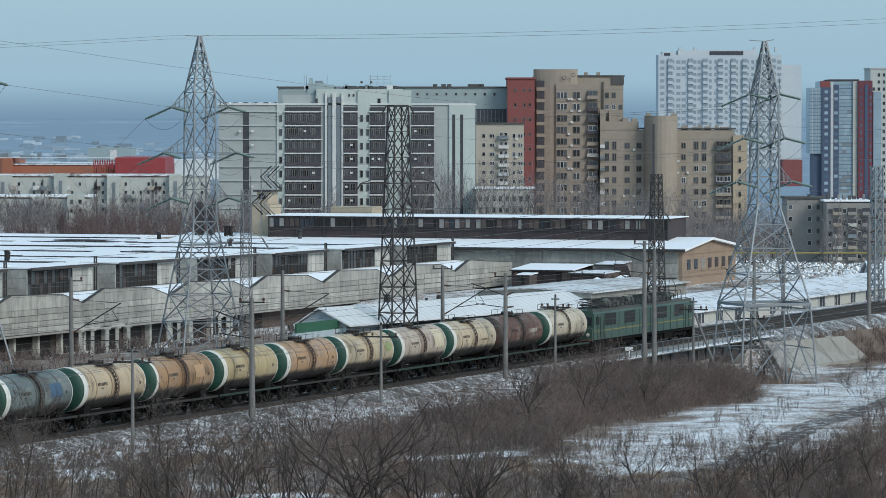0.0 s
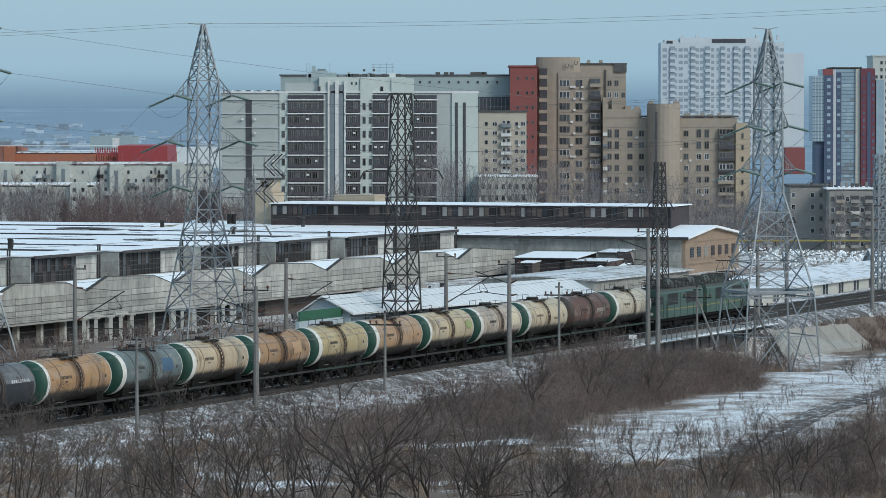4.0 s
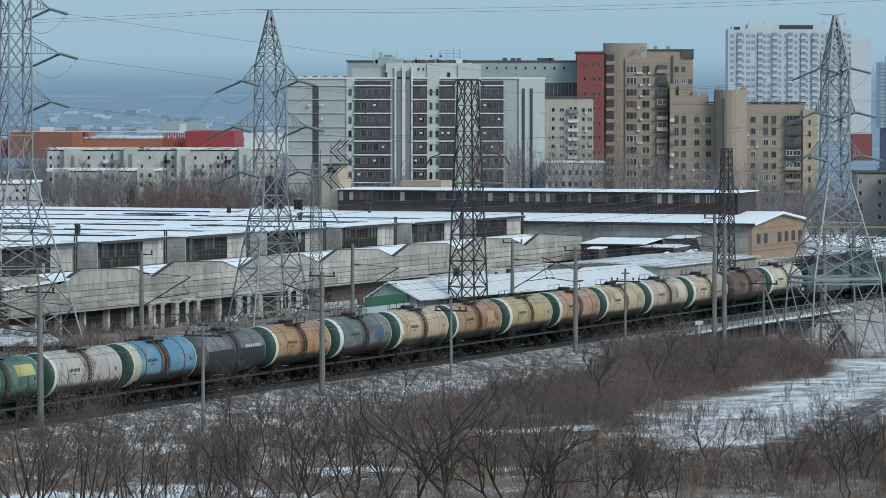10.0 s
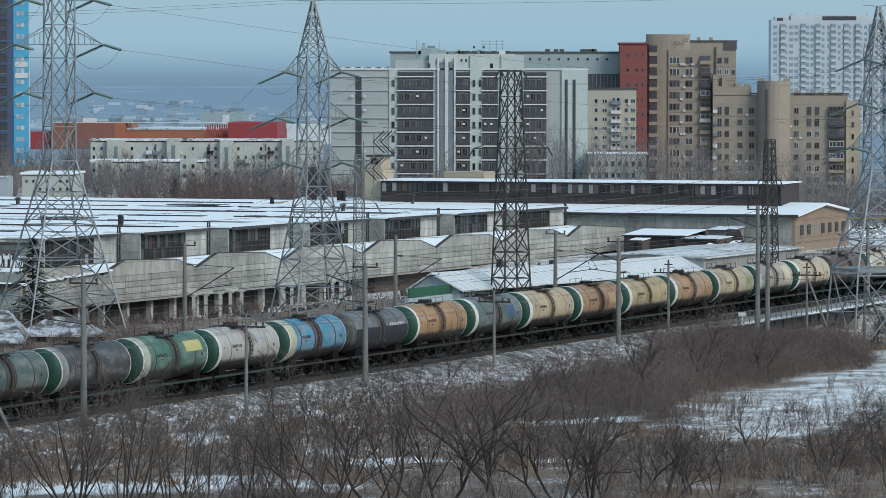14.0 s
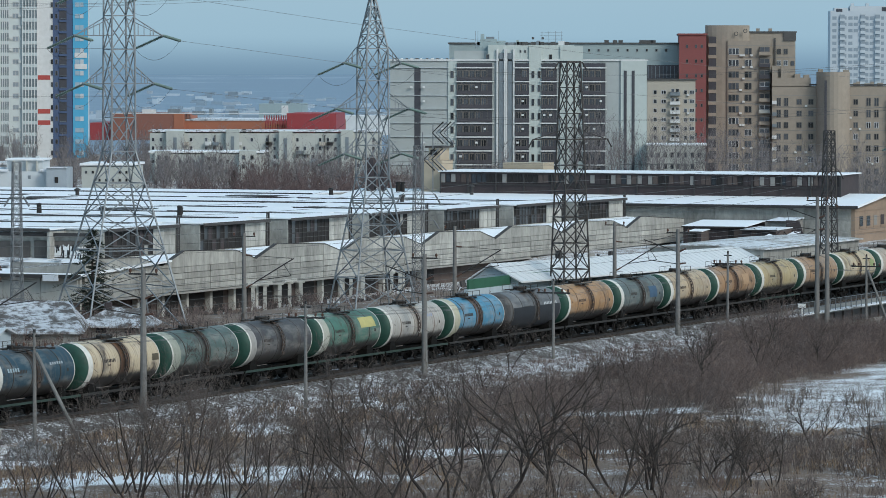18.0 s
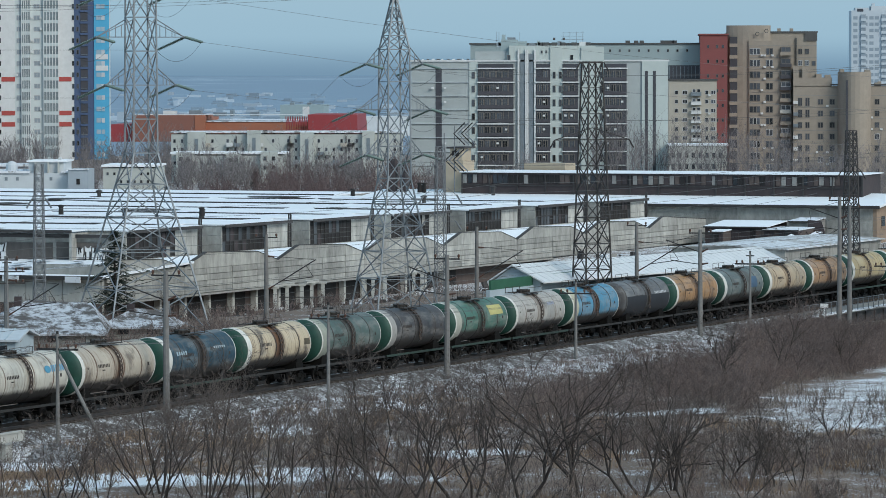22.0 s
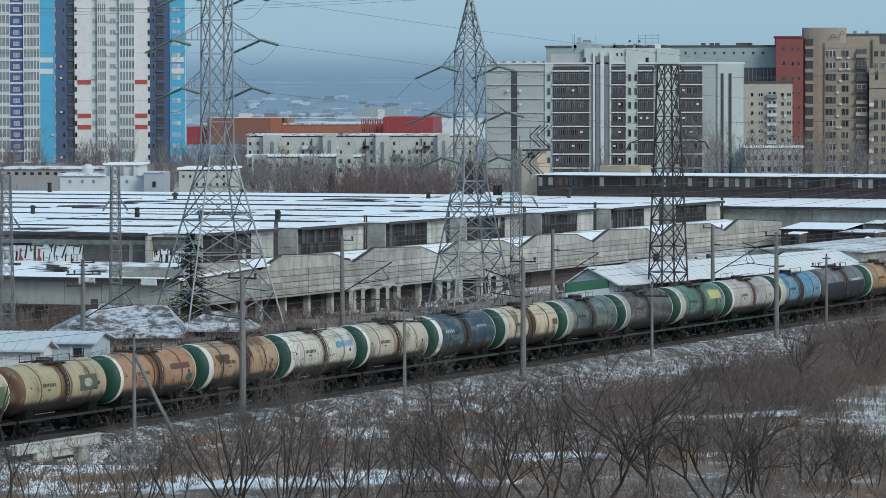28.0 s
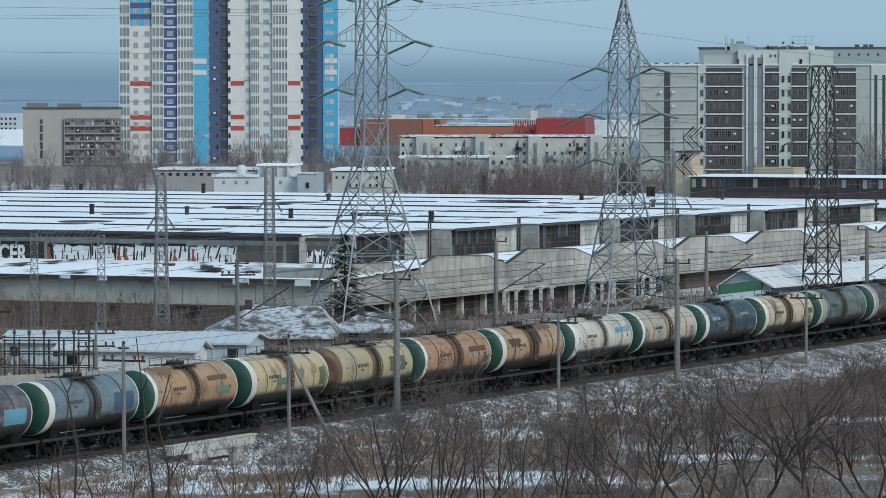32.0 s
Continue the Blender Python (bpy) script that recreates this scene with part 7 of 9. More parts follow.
    for w in (1.1, 1.4, 1.9, 1.6, 1.7, 1.6, 0.9, 1.7, 1.1, 1.8, 2.0, 2.1, 1.4, 1.2, 1.3, 1.1, 1.2):
        if n_:
            sprayed(o0, w * 0.84, 2.2 + 0.12 * random.random(), 3.95 + 0.2 * random.random(), 130.33 - 0.002 * (n_ % 2))
        if n_ in (0, 6, 7, 11, 12):
            x = o0 + random.uniform(-0.2, 0.3)
            flat(reds, [(x, 2.2), (x + 0.5, 2.3), (x + 0.6, 2.7), (x + 0.35, 3.1), (x + 0.45, 3.7), (x + 0.2, 3.8), (x + 0.15, 3.0)], 130.29, 130.42)
        o0 += w * 0.9
        n_ += 1
    o0 = -81.4
    for w in (0.8, 0.9, 0.7, 0.9, 0.8):
        sprayed(o0, w * 0.8, 2.6 + 0.1 * random.random(), 3.7 + 0.2 * random.random(), 130.33)
        o0 += w
    put("graffiti", tags, M_graf_white, "broad white sprayed shapes on the wall")["kind"] = "stuff"
    put("graffiti", reds, M_graf_red, "orange-red sprayed shapes")["kind"] = "stuff"
    put("graffiti", slits, M_graf_black, "black sprayed lines")["kind"] = "stuff"
    # vents and pipes on the roof
    for o_, s_ in ((-96, 170), (-128, 190), (-90, 240), (-140, 250), (-95, 275), (-150, 290)):
        h = 0.5 + 0.6 * random.random()
        v = MB().lathe([(0, 0.25), (h, 0.25), (h, 0.42), (h + 0.12, 0.44), (h + 0.3, 0.1)], 10, "Z", tr(o=o_, s=s_, z=5.3))
        put("roof_vent", v, M_roofedge, "dark roof vent")
    for o_, s_, h in ((-138.8, 186.5, 1.1), (-176.7, 283.4, 1.1), (-108.5, 178.9, 1.1), (-89.9, 176.8, 1.1), (-110.8, 289.1, 1.1), (-111.4, 288.9, 1.1), (-112.1, 291.5, 0.7), (-92.7, 182.8, 0.7), (-112.9, 270.0, 0.7), (-201.6, 292.3, 0.7)):
        put("flue", MB().lathe([(0, 0.3), (h, 0.26), (h, 0.32), (h + 0.2, 0.32), (h + 0.25, 0.05)], 10, "Z", tr(o=o_, s=s_, z=5.2)), M_opening, "tall dark flue pipe")
    return t


def annex():
    t = thing("works_annex", "low concrete annex with a zigzag parapet and snow in its valleys", "factory", "", Matrix.Translation(tr(150, -69)))
    inv = t.matrix_basis.inverted()

    def put(name, mb, m_, label=""):
        ob = part(name, mb, m_, t, label)
        ob.matrix_basis = inv.copy()
        return ob
    prof = [(112.6, 3.3), (124.4, 3.0)]
    for i in range(7):
        n0, dz = 129.5 + 22.3 * i, -0.0025 * 22.3 * i
        prof += [(n0, 1.97 + dz), (n0 + 5.2, 3.3 + dz), (n0 + 17.2 if i < 6 else n0 + 21.5, (2.97 if i < 6 else 2.55) + dz)]
    for i, ((sa, za), (sb, zb)) in enumerate(zip(prof[:-1], prof[1:])):
        n = max(1, round((sb - sa) / 6))
        for q in range(n):
            pa, pb = sa + (sb - sa) * q / n, sa + (sb - sa) * (q + 1) / n
            # wall panels in courses below the parapet line
            for k in range(4):
                z0 = -0.75 + 0.62 * k
                put("wall_panel", tbox(MB(), -69.3, -69 + 0.03 * random.random(), pa + 0.04, pb - 0.04, z0 + 0.03, z0 + 0.60), M_panel_wall)
        w = MB()
        pts = [(sa + 0.02, 1.74), (sb - 0.02, 1.74), (sb - 0.02, zb), (sa + 0.02, za)]
        w.add([TF @ Vector((-69, s, z)) for s, z in pts] + [TF @ Vector((-69.3, s, z)) for s, z in pts], [(0, 1, 2, 3), (7, 6, 5, 4), (0, 4, 5, 1), (1, 5, 6, 2), (2, 6, 7, 3), (3, 7, 4, 0)])
        put("parapet", w, M_panel_wall)
        put("coping", slab(MB(), [(-69.4, sa, za + 0.06), (-68.95, sa, za + 0.06), (-68.95, sb, zb + 0.06), (-69.4, sb, zb + 0.06)], 0.06), M_roofedge)
        put("roof", slab(MB(), [(-77, sa, 2.4), (-69.4, sa, za - 0.22), (-69.4, sb, zb - 0.22), (-77, sb, 2.4)], 0.2), M_snow, "snow lying in a roof valley")
    # the darkness of the gallery's inside is put into this wall's colour
    put("base_wall", tbox(MB(), -71.0, -70.6, 112.95, 230, -3.5, -0.78), M_oldbrick, "dark brown wall painted as the gallery's unlit inside")
    put("floor_slab", tbox(MB(), -77, -68.9, 112.95, 230, -0.98, -0.78), M_concrete)
    for k in range(14):
        s_ = 127 + 5.6 * k
        # flat black sheets deepen that darkness bay by bay
        put("bay_shade", tbox(MB(), -70.6, -70.54, s_, s_ + 3.2 + (k % 3) * 0.5, -3.4, -1.25), M_opening, "black sheet painted as the unlit inside of a bay")
        put("pillar", tbox(MB(), -70.5, -69.9, s_ - 1.2, s_ - 0.7, -3.5, -0.98), M_palecon)
    put("end_wall", tbox(MB(), -77, -69.35, 284.6, 284.9, -2.5, 2.3), M_panel_wall)
    put("end_wall", tbox(MB(), -77, -69.35, 112.6, 112.95, -0.8, 2.9), M_panel_wall)
    # lean-to along the front
    fl = MB()
    put("lean_to_wall", tbox(fl, -215, -69, 111.6, 112, -3.6, 1.75), M_panel_wall)
    for k in range(36):
        put("wall_panel", tbox(MB(), -215 + 4.05 * k + 0.04, -215 + 4.05 * (k + 1) - 0.04, 111.52, 111.6, -0.82, 1.48), M_palecon)
    put("brick_base", tbox(MB(), -215, -69, 111.54, 111.6, -3.6, -0.85), M_oldbrick, "dark stained brick base")
    for k in range(12):
        # doorways are black sheets on the wall, their darkness painted
        put("doorway_sheet", tbox(MB(), -88 - 8.2 * k, -83.2 - 8.2 * k, 111.48, 111.54, -3.5, -1.0 - 0.15 * (k % 3)), M_opening, "black sheet painted as an unlit doorway")
    put("lean_to_roof", slab(MB(), [(-215, 111.0, 1.85), (-68.6, 111.0, 1.85), (-68.6, 131, 2.55), (-215, 131, 2.55)], 0.2), M_snow, "snowy lean-to roof with dark patches")
    rr = random.Random(8)
    for k in range(16):
        o_, s_ = rr.uniform(-118, -72), rr.uniform(112, 127)
        zr = 2.06 + 0.035 * (s_ - 111)
        w_ = rr.uniform(1.0, 4.5)
        put("bare_patch", slab(MB(), [(o_, s_, zr), (o_ + w_, s_ - 0.3, zr), (o_ + w_ * rr.uniform(0.5, 0.9), s_ + rr.uniform(1, 4), zr + 0.12), (o_ + w_ * 0.2, s_ + rr.uniform(0.6, 2), zr + 0.06)], 0.03), rr.choice((M_patchroof, M_roofedge, M_dirty_snow, M_greyroof)), "bare patch of broken roof")
    for k in range(9):
        o_ = -115 + 5.2 * k + rr.uniform(-1, 1)
        put("loose_sheet", tbox(MB(), o_, o_ + rr.uniform(0.6, 2.2), 110.7, 110.85, 1.55 - rr.uniform(0, 0.4), 1.8), rr.choice((M_roofedge, M_rust, M_dirty_snow)))
    put("eaves_board", tbox(MB(), -215, -68.6, 110.8, 111.0, 1.5, 1.85), M_roofedge)
    for o_, s_ in ((-88, 121), (-85, 117), (-94, 124)):
        put("broken_vent", tbox(MB(), o_ - 0.55, o_ + 0.5, s_, s_ + 0.8, 1.9, 2.55), M_rust)
    return t


def lantern_hall():
    t = thing("lantern_hall", "works hall with tan brick gable and long dark roof lantern", "factory", "", Matrix.Translation(tr(300, -50)))
    inv = t.matrix_basis.inverted()

    def put(name, mb, m_, label=""):
        ob = part(name, mb, m_, t, label)
        ob.matrix_basis = inv.copy()
        return ob
    s0, s1, r, l = 289.0, 313.0, -47.0, -122.0
    mid = 301.0
    ze, zr = 4.05, 5.3
    g = MB()
    pts = [(s0, -1.2), (s0, ze), (mid, zr), (s1, ze), (s1, -1.2)]
    g.add([TF @ Vector((r, s, z)) for s, z in pts] + [TF @ Vector((r - 0.5, s, z)) for s, z in pts], [(0, 1, 2, 3, 4), (9, 8, 7, 6, 5)] + [(k, 5 + k, 5 + (k + 1) % 5, (k + 1) % 5) for k in range(5)])
    put("gable_wall", g, M_brick, "tan brick gable end")
    for k in range(7):
        s_ = 291 + 3.1 * k
        put("window", tbox(MB(), r - 0.05, r + 0.05, s_, s_ + 1.5, 1.3, 2.6), random.choice((M_glassdark, M_glassdark, M_rust, M_oldgrey)), "boarded window")
        put("window_frame", tbox(MB(), r + 0.05, r + 0.1, s_ - 0.12, s_ + 1.82, 1.05, 1.2), M_brick)
    for z_ in (0.4, 3.3):
        put("brick_course", tbox(MB(), r, r + 0.08, s0, s1, z_, z_ + 0.18), M_brick)
    f = tbox(MB(), l, r - 0.5, s0, s0 + 0.4, -1.0, ze - 0.1)
    put("front_wall", f, M_panel_wall, "stained panel wall")
    for k in range(12):
        put("wall_panel", tbox(MB(), l + 6.2 * k + 0.05, l + 6.2 * (k + 1) - 0.05, s0 - 0.06, s0, 0.4, 2.1), M_panel_wall)
        put("wall_panel", tbox(MB(), l + 6.2 * k + 0.05, l + 6.2 * (k + 1) - 0.05, s0 - 0.06, s0, 2.16, 3.8), M_panel_wall)
    put("roof", slab(MB(), [(l, s0 - 0.6, ze), (r + 0.6, s0 - 0.6, ze), (r + 0.6, mid, zr), (l, mid, zr)], 0.3), M_snow, "snowy roof slope")
    put("roof", slab(MB(), [(l, mid, zr), (r + 0.6, mid, zr), (r + 0.6, s1 + 0.6, ze), (l, s1 + 0.6, ze)], 0.3), M_snow)
    put("eaves_board", tbox(MB(), l, r + 0.6, s0 - 0.8, s0 - 0.6, ze - 0.4, ze - 0.02), M_roofedge)
    la, lb = -108.5, -51.5
    put("lantern", tbox(MB(), la, lb, 297, 305, 4.6, 7.75), M_rust, "rusty brown sheeted roof lantern")
    put("lantern_roof", slab(MB(), [(la - 0.3, 296.6, 7.9), (lb + 0.3, 296.6, 7.9), (lb + 0.3, 305.4, 8.0), (la - 0.3, 305.4, 8.0)], 0.12), M_snow)
    n = 76
    for k in range(n):
        o_ = la + (lb - la) * (k + 0.1) / n
        put("lantern_pane", tbox(MB(), o_, o_ + (lb - la) / n * 0.8, 296.92, 297.0, 6.3 + 0.05 * (k % 3), 7.5), random.choice((M_opening, M_opening, M_rust, M_rust, M_oldbrick, M_oldgrey, M_glassdark)))
    for k in range(15):
        o_ = la + (lb - la) * k / 14
        put("lantern_post", tbox(MB(), o_ - 0.1, o_ + 0.1, 296.85, 296.95, 4.6, 7.7), M_roofedge)
    put("lantern_rail", tbox(MB(), la, lb, 296.85, 296.92, 6.0, 6.15), M_roofedge)
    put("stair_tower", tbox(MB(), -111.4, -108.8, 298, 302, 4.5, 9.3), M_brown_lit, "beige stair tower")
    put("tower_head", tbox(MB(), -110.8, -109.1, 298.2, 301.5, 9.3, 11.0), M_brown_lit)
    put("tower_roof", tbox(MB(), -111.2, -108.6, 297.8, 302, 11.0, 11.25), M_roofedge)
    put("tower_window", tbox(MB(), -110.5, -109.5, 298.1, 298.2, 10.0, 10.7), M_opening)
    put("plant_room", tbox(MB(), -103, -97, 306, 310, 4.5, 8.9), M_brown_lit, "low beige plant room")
    put("chimney", tbox(MB(), -120, -119, 298, 299, 4.5, 9.5), M_rust)
    put("chimney", tbox(MB(), -118.2, -117.4, 298, 299, 4.5, 8.8), M_rust)
    return t


def low_shed(name, label, o0, o1, s0, s1, zw, zr, wall, windows=0, roof=None, zb=-0.8, ridge=0.5, drop=0.0):
    """A low gabled shed along the line."""
    t = thing(name, label, "shed", "", Matrix.Translation(tr(s0, o1)))
    inv = t.matrix_basis.inverted()
    om = o0 + (o1 - o0) * ridge

    def put(nm, mb, m_, lab=""):
        ob = part(nm, mb, m_, t, lab)
        ob.matrix_basis = inv.copy()
    for s_, d in ((s0, 0.3), (s1 - 0.3, 0.3)):
        w = MB()
        e = drop if s_ > s0 else 0.0
        pts = [(o0, zb), (o1, zb), (o1, zw - e), (om, zr - 0.15 - e), (o0, zw - e)]
        w.add([TF @ Vector((o, s_, z)) for o, z in pts] + [TF @ Vector((o, s_ + d, z)) for o, z in pts], [(0, 1, 2, 3, 4), (9, 8, 7, 6, 5)] + [(k, 5 + k, 5 + (k + 1) % 5, (k + 1) % 5) for k in range(5)])
        put("gable", w, wall)
    put("wall", tbox(MB(), o1 - 0.3, o1, s0 + 0.3, s1 - 0.3, zb, zw - drop), wall)
    put("wall", tbox(MB(), o0, o0 + 0.3, s0 + 0.3, s1 - 0.3, zb, zw - drop), wall)
    put("roof", slab(MB(), [(o1 + 0.5, s0 - 0.4, zw - 0.05), (o1 + 0.5, s1 + 0.4, zw - 0.05 - drop), (om, s1 + 0.4, zr - drop), (om, s0 - 0.4, zr)], 0.15), roof or M_ribroof, "snow-dusted roof slope")
    put("roof", slab(MB(), [(om, s0 - 0.4, zr), (om, s1 + 0.4, zr - drop), (o0 - 0.5, s1 + 0.4, zw - 0.05 - drop), (o0 - 0.5, s0 - 0.4, zw - 0.05)], 0.15), roof or M_ribroof)
    n = int((s1 - s0) / 1.7)
    if roof is None:
        for k in range(0, n, 1):
            s_ = s0 + (s1 - s0) * k / n
            dz = drop * k / n
            put("roof_seam", slab(MB(), [(o1 + 0.5, s_, zw - 0.035 - dz), (o1 + 0.5, s_ + 0.05, zw - 0.035 - dz), (om, s_ + 0.05, zr + 0.05 - dz), (om, s_, zr + 0.012 - dz)], 0.03), M_paleroof)
    for k in range(windows):
        s_ = s0 + 2 + (s1 - s0 - 4) * k / windows
        put("window", tbox(MB(), o1 - 0.05, o1 + 0.05, s_, s_ + 2.3, zw - 1.75, zw - 0.3), M_glassdark)
        put("window_frame", tbox(MB(), o1 + 0.05, o1 + 0.09, s_ + 1.1, s_ + 1.22, zw - 1.75, zw - 0.3), M_white)
        put("window_frame", tbox(MB(), o1 + 0.03, o1 + 0.09, s_ - 0.12, s_, zw - 1.75, zw - 0.3), M_white)
        put("window_frame", tbox(MB(), o1 + 0.03, o1 + 0.09, s_ + 2.3, s_ + 2.42, zw - 1.75, zw - 0.3), M_white)
        put("window_frame", tbox(MB(), o1 + 0.03, o1 + 0.1, s_ - 0.12, s_ + 2.42, zw - 0.3, zw - 0.2), M_white)
    return t


pump_house()
works_hall()
annex()
lantern_hall()
low_shed("long_shed", "long low shed with ribbed snowy roof and pale blue gable", -39.6, -34.6, 139, 214, 0.75, 2.4, M_paleblue, ridge=0.42, drop=0.9)
low_shed("grey_shed", "low shed under a dull striped roof with thin snow", -52, -38, 225, 262, 0.9, 1.3, M_panel_wall, 0, M_stripedroof)
low_shed("line_building", "pale low building with white window frames beyond the bridge", -28, -13, 150, 290, 0.6, 1.5, M_pale, 20, M_dirty_snow, -3)


def lean_shed(label, o0, o1, s0, s1, zf, zr, wall, roof, planks=8, side=True):
    """A wooden shed with one roof slope, facing the line of sight."""
    rr = random.Random(int(-10 * o0))
    t = thing("dark_shed", label, "shed", "sheds before the lantern hall", Matrix.Translation(tr(s0, o1)))
    inv = t.matrix_basis.inverted()

    def put(nm, mb, m_, lab=""):
        part(nm, mb, m_, t, lab).matrix_basis = inv.copy()
    put("wall", tbox(MB(), o0, o1, s0 + 0.1, s0 + 0.25, -0.95, zf - 0.1), wall)
    put("back_wall", tbox(MB(), o0, o1, s1 - 0.2, s1, -0.95, zr - 0.1), wall)
    for o_ in (o0, o1 - 0.15):
        if side:
            put("side_wall", tbox(MB(), o_, o_ + 0.15, s0 + 0.3, s1 - 0.25, -0.95, zf - 0.05), wall)
    for k in range(planks):
        w = (o1 - o0) / planks
        if rr.random() < 0.85:
            put("plank", tbox(MB(), o0 + w * k + 0.03, o0 + w * (k + 1) - 0.03, s0 + 0.03, s0 + 0.1, -0.95 + 0.3 * rr.random(), zf - 0.12 - 0.2 * rr.random()), rr.choice((M_rust, M_oldbrick, M_rust, M_opening, M_roofedge)))
    put("roof", slab(MB(), [(o0 - 0.15, s0 - 0.2, zf), (o1 + 0.15, s0 - 0.2, zf), (o1 + 0.15, s1 + 0.1, zr), (o0 - 0.15, s1 + 0.1, zr)], 0.1), roof, "snowy roof slope")
    put("eaves_board", tbox(MB(), o0 - 0.15, o1 + 0.15, s0 - 0.26, s0 - 0.2, zf - 0.2, zf - 0.03), M_roofedge)
    return t


lean_shed("low dark wooden shed under a white snowy roof", -66.0, -57.6, 276, 284, 1.6, 2.15, M_rust, M_snow, 11)
lean_shed("small dark shed with snow on its porch roof", -63.6, -61.8, 271, 274, 1.1, 1.3, M_oldbrick, M_snow, 3)
lean_shed("dark brown shed open to the front, patchy snow on top", -57.0, -52.4, 273, 280, 1.35, 1.5, M_oldbrick, M_dirty_snow, 7)
lean_shed("pale boarded shed behind broken timber", -56.6, -53.4, 282, 287, 2.2, 2.5, M_oldgrey, M_dirty_snow, 0)


def broken_shed():
    """A caved-in timber shed: a leaning dark side, fallen beams and slabs of snow."""
    rr = random.Random(17)
    t = thing("collapsed_shed", "collapsed dark timber shed with snow on fallen boards", "shed", "", Matrix.Translation(tr(278, -51)))
    inv = t.matrix_basis.inverted()

    def put(nm, mb, m_, lab=""):
        part(nm, mb, m_, t, lab).matrix_basis = inv.copy()
    put("wall", slab(MB(), [(-53.2, 279, -0.8), (-50.2, 279, -0.8), (-51.4, 279.4, 2.3), (-53.2, 279.4, 2.4)], 0.15), M_rust, "leaning dark plank wall")
    for k in range(22):
        o_, s_ = rr.uniform(-55, -48.6), rr.uniform(270, 279)
        a, L_ = rr.uniform(0, math.tau), rr.uniform(1.0, 2.8)
        p, q = TF @ Vector((o_, s_, rr.uniform(-0.7, 0.4))), TF @ Vector((o_ + L_ * math.cos(a), s_ + L_ * math.sin(a), rr.uniform(-0.2, 1.5)))
        put("beam", MB().beam(p, q, rr.uniform(0.1, 0.2)), rr.choice((M_rust, M_roofedge, M_oldgrey)))
    for k in range(14):
        o_, s_, w = rr.uniform(-55, -48.5), rr.uniform(268, 278), rr.uniform(0.4, 1.3)
        z_ = rr.uniform(-0.2, 0.75)
        put("fallen_slab", slab(MB(), [(o_, s_, z_), (o_ + w, s_ + rr.uniform(-0.3, 0.3), z_ + rr.gauss(0, 0.2)), (o_ + w * 0.9, s_ + 2.5, z_ + 0.3 + rr.gauss(0, 0.15)), (o_ + 0.1, s_ + 2.2, z_ + 0.3)], 0.1), rr.choice((M_snow, M_snow, M_dirty_snow, M_rust)))


broken_shed()
tagged(part("green_fence", tbox(MB(), -35.6, -35.4, 128, 150, 0.35, 1.3), M_greenfence, None), "dark green sheet screen on a pale base wall behind the train", "fence")
tagged(part("base_wall", tbox(MB(), -35.7, -35.3, 127.5, 150.5, -0.9, 0.35), M_paleblue, None), "pale bluish low wall under a dark green screen", "wall")

# columns of the old loading gallery in front of the annex
for i_, s_ in enumerate((135.9, 138.8, 142.4, 144.8, 147.6, 157.9, 160.4, 163.5, 171.3, 173.6)):
    c_ = thing("gallery_column", "bare concrete column of a ruined loading gallery", "column", "gallery columns", Matrix.Translation(tr(s_, -62, -3.4)))
    part("shaft", MB().box((-0.17, -0.17, 0), (0.17, 0.17, 3.1)), M_palecon, c_)
    part("capital", MB().box((-0.36, -0.22, 3.1), (0.36, 0.22, 3.32)), M_palecon, c_)
    if i_ in (0, 1, 3, 5, 6, 8):
        part("beam_stub", MB().box((-0.16, -1.5, 3.32), (0.16, 1.5, 3.6), Matrix.Rotation(-HEAD, 4, "Z")), M_palecon, c_)


def box_shed(name, label, x0, x1, y0, y1, zw, zr, wall, turn=0.0, wins=0, roof=None):
    """A small gabled building set square to its own axis."""
    roof = roof or M_dirty_snow
    t = thing(name, label, "house" if "house" in name else "shed", "", Matrix.Translation((x0, y0, -0.85)) @ Matrix.Rotation(radians(turn), 4, "Z"))
    w, d = x1 - x0, y1 - y0
    part("wall", MB().box((0, 0, 0), (w, d, zw)), wall, t)
    part("gable", MB().prism([(0, zw), (d / 2, zr - 0.1), (d, zw)], 0, w, Matrix(((0, 1, 0, 0), (1, 0, 0, 0), (0, 0, 1, 0), (0, 0, 0, 1)))), wall, t)
    for a, b in ((-0.4, d / 2), (d + 0.4, d / 2)):
        za = zw - 0.1
        up = [(-0.4, a, za), (w + 0.4, a, za), (w + 0.4, b, zr), (-0.4, b, zr)]
        part("roof", MB().add(up + [(x, y, z + 0.14) for x, y, z in up], [(0, 1, 2, 3), (7, 6, 5, 4), (0, 4, 5, 1), (1, 5, 6, 2), (2, 6, 7, 3), (3, 7, 4, 0)]), roof, t, "snowy roof slope")
    if roof is M_paleroof:
        for k in range(int(w / 0.9)):
            x = 0.9 * k + 0.3
            part("roof_rib", MB().beam((x, -0.4, zw + 0.08), (x, d / 2, zr + 0.17), 0.07), M_paleblue, t)
            part("wall_rib", MB().box((x - 0.04, -0.05, 0), (x + 0.04, 0.0, zw)), M_white, t)
    for k in range(wins):
        x = 1.0 + (w - 2) * k / max(1, wins - 1)
        part("window", MB().box((x - 0.4, -0.05, zw * 0.45), (x + 0.4, 0.05, zw * 0.8)), M_glassdark, t)
    return t


box_shed("long_white_shed", "long pale shed with a white metal roof behind the yard fence", -66, -47, 347, 354, 2.0, 2.55, M_paleblue, -4, 6, M_paleroof)
box_shed("white_shed", "small white ribbed metal shed with one window", -59.5, -49.2, 335, 338.6, 2.1, 2.7, M_white, -6, 1, M_paleroof)


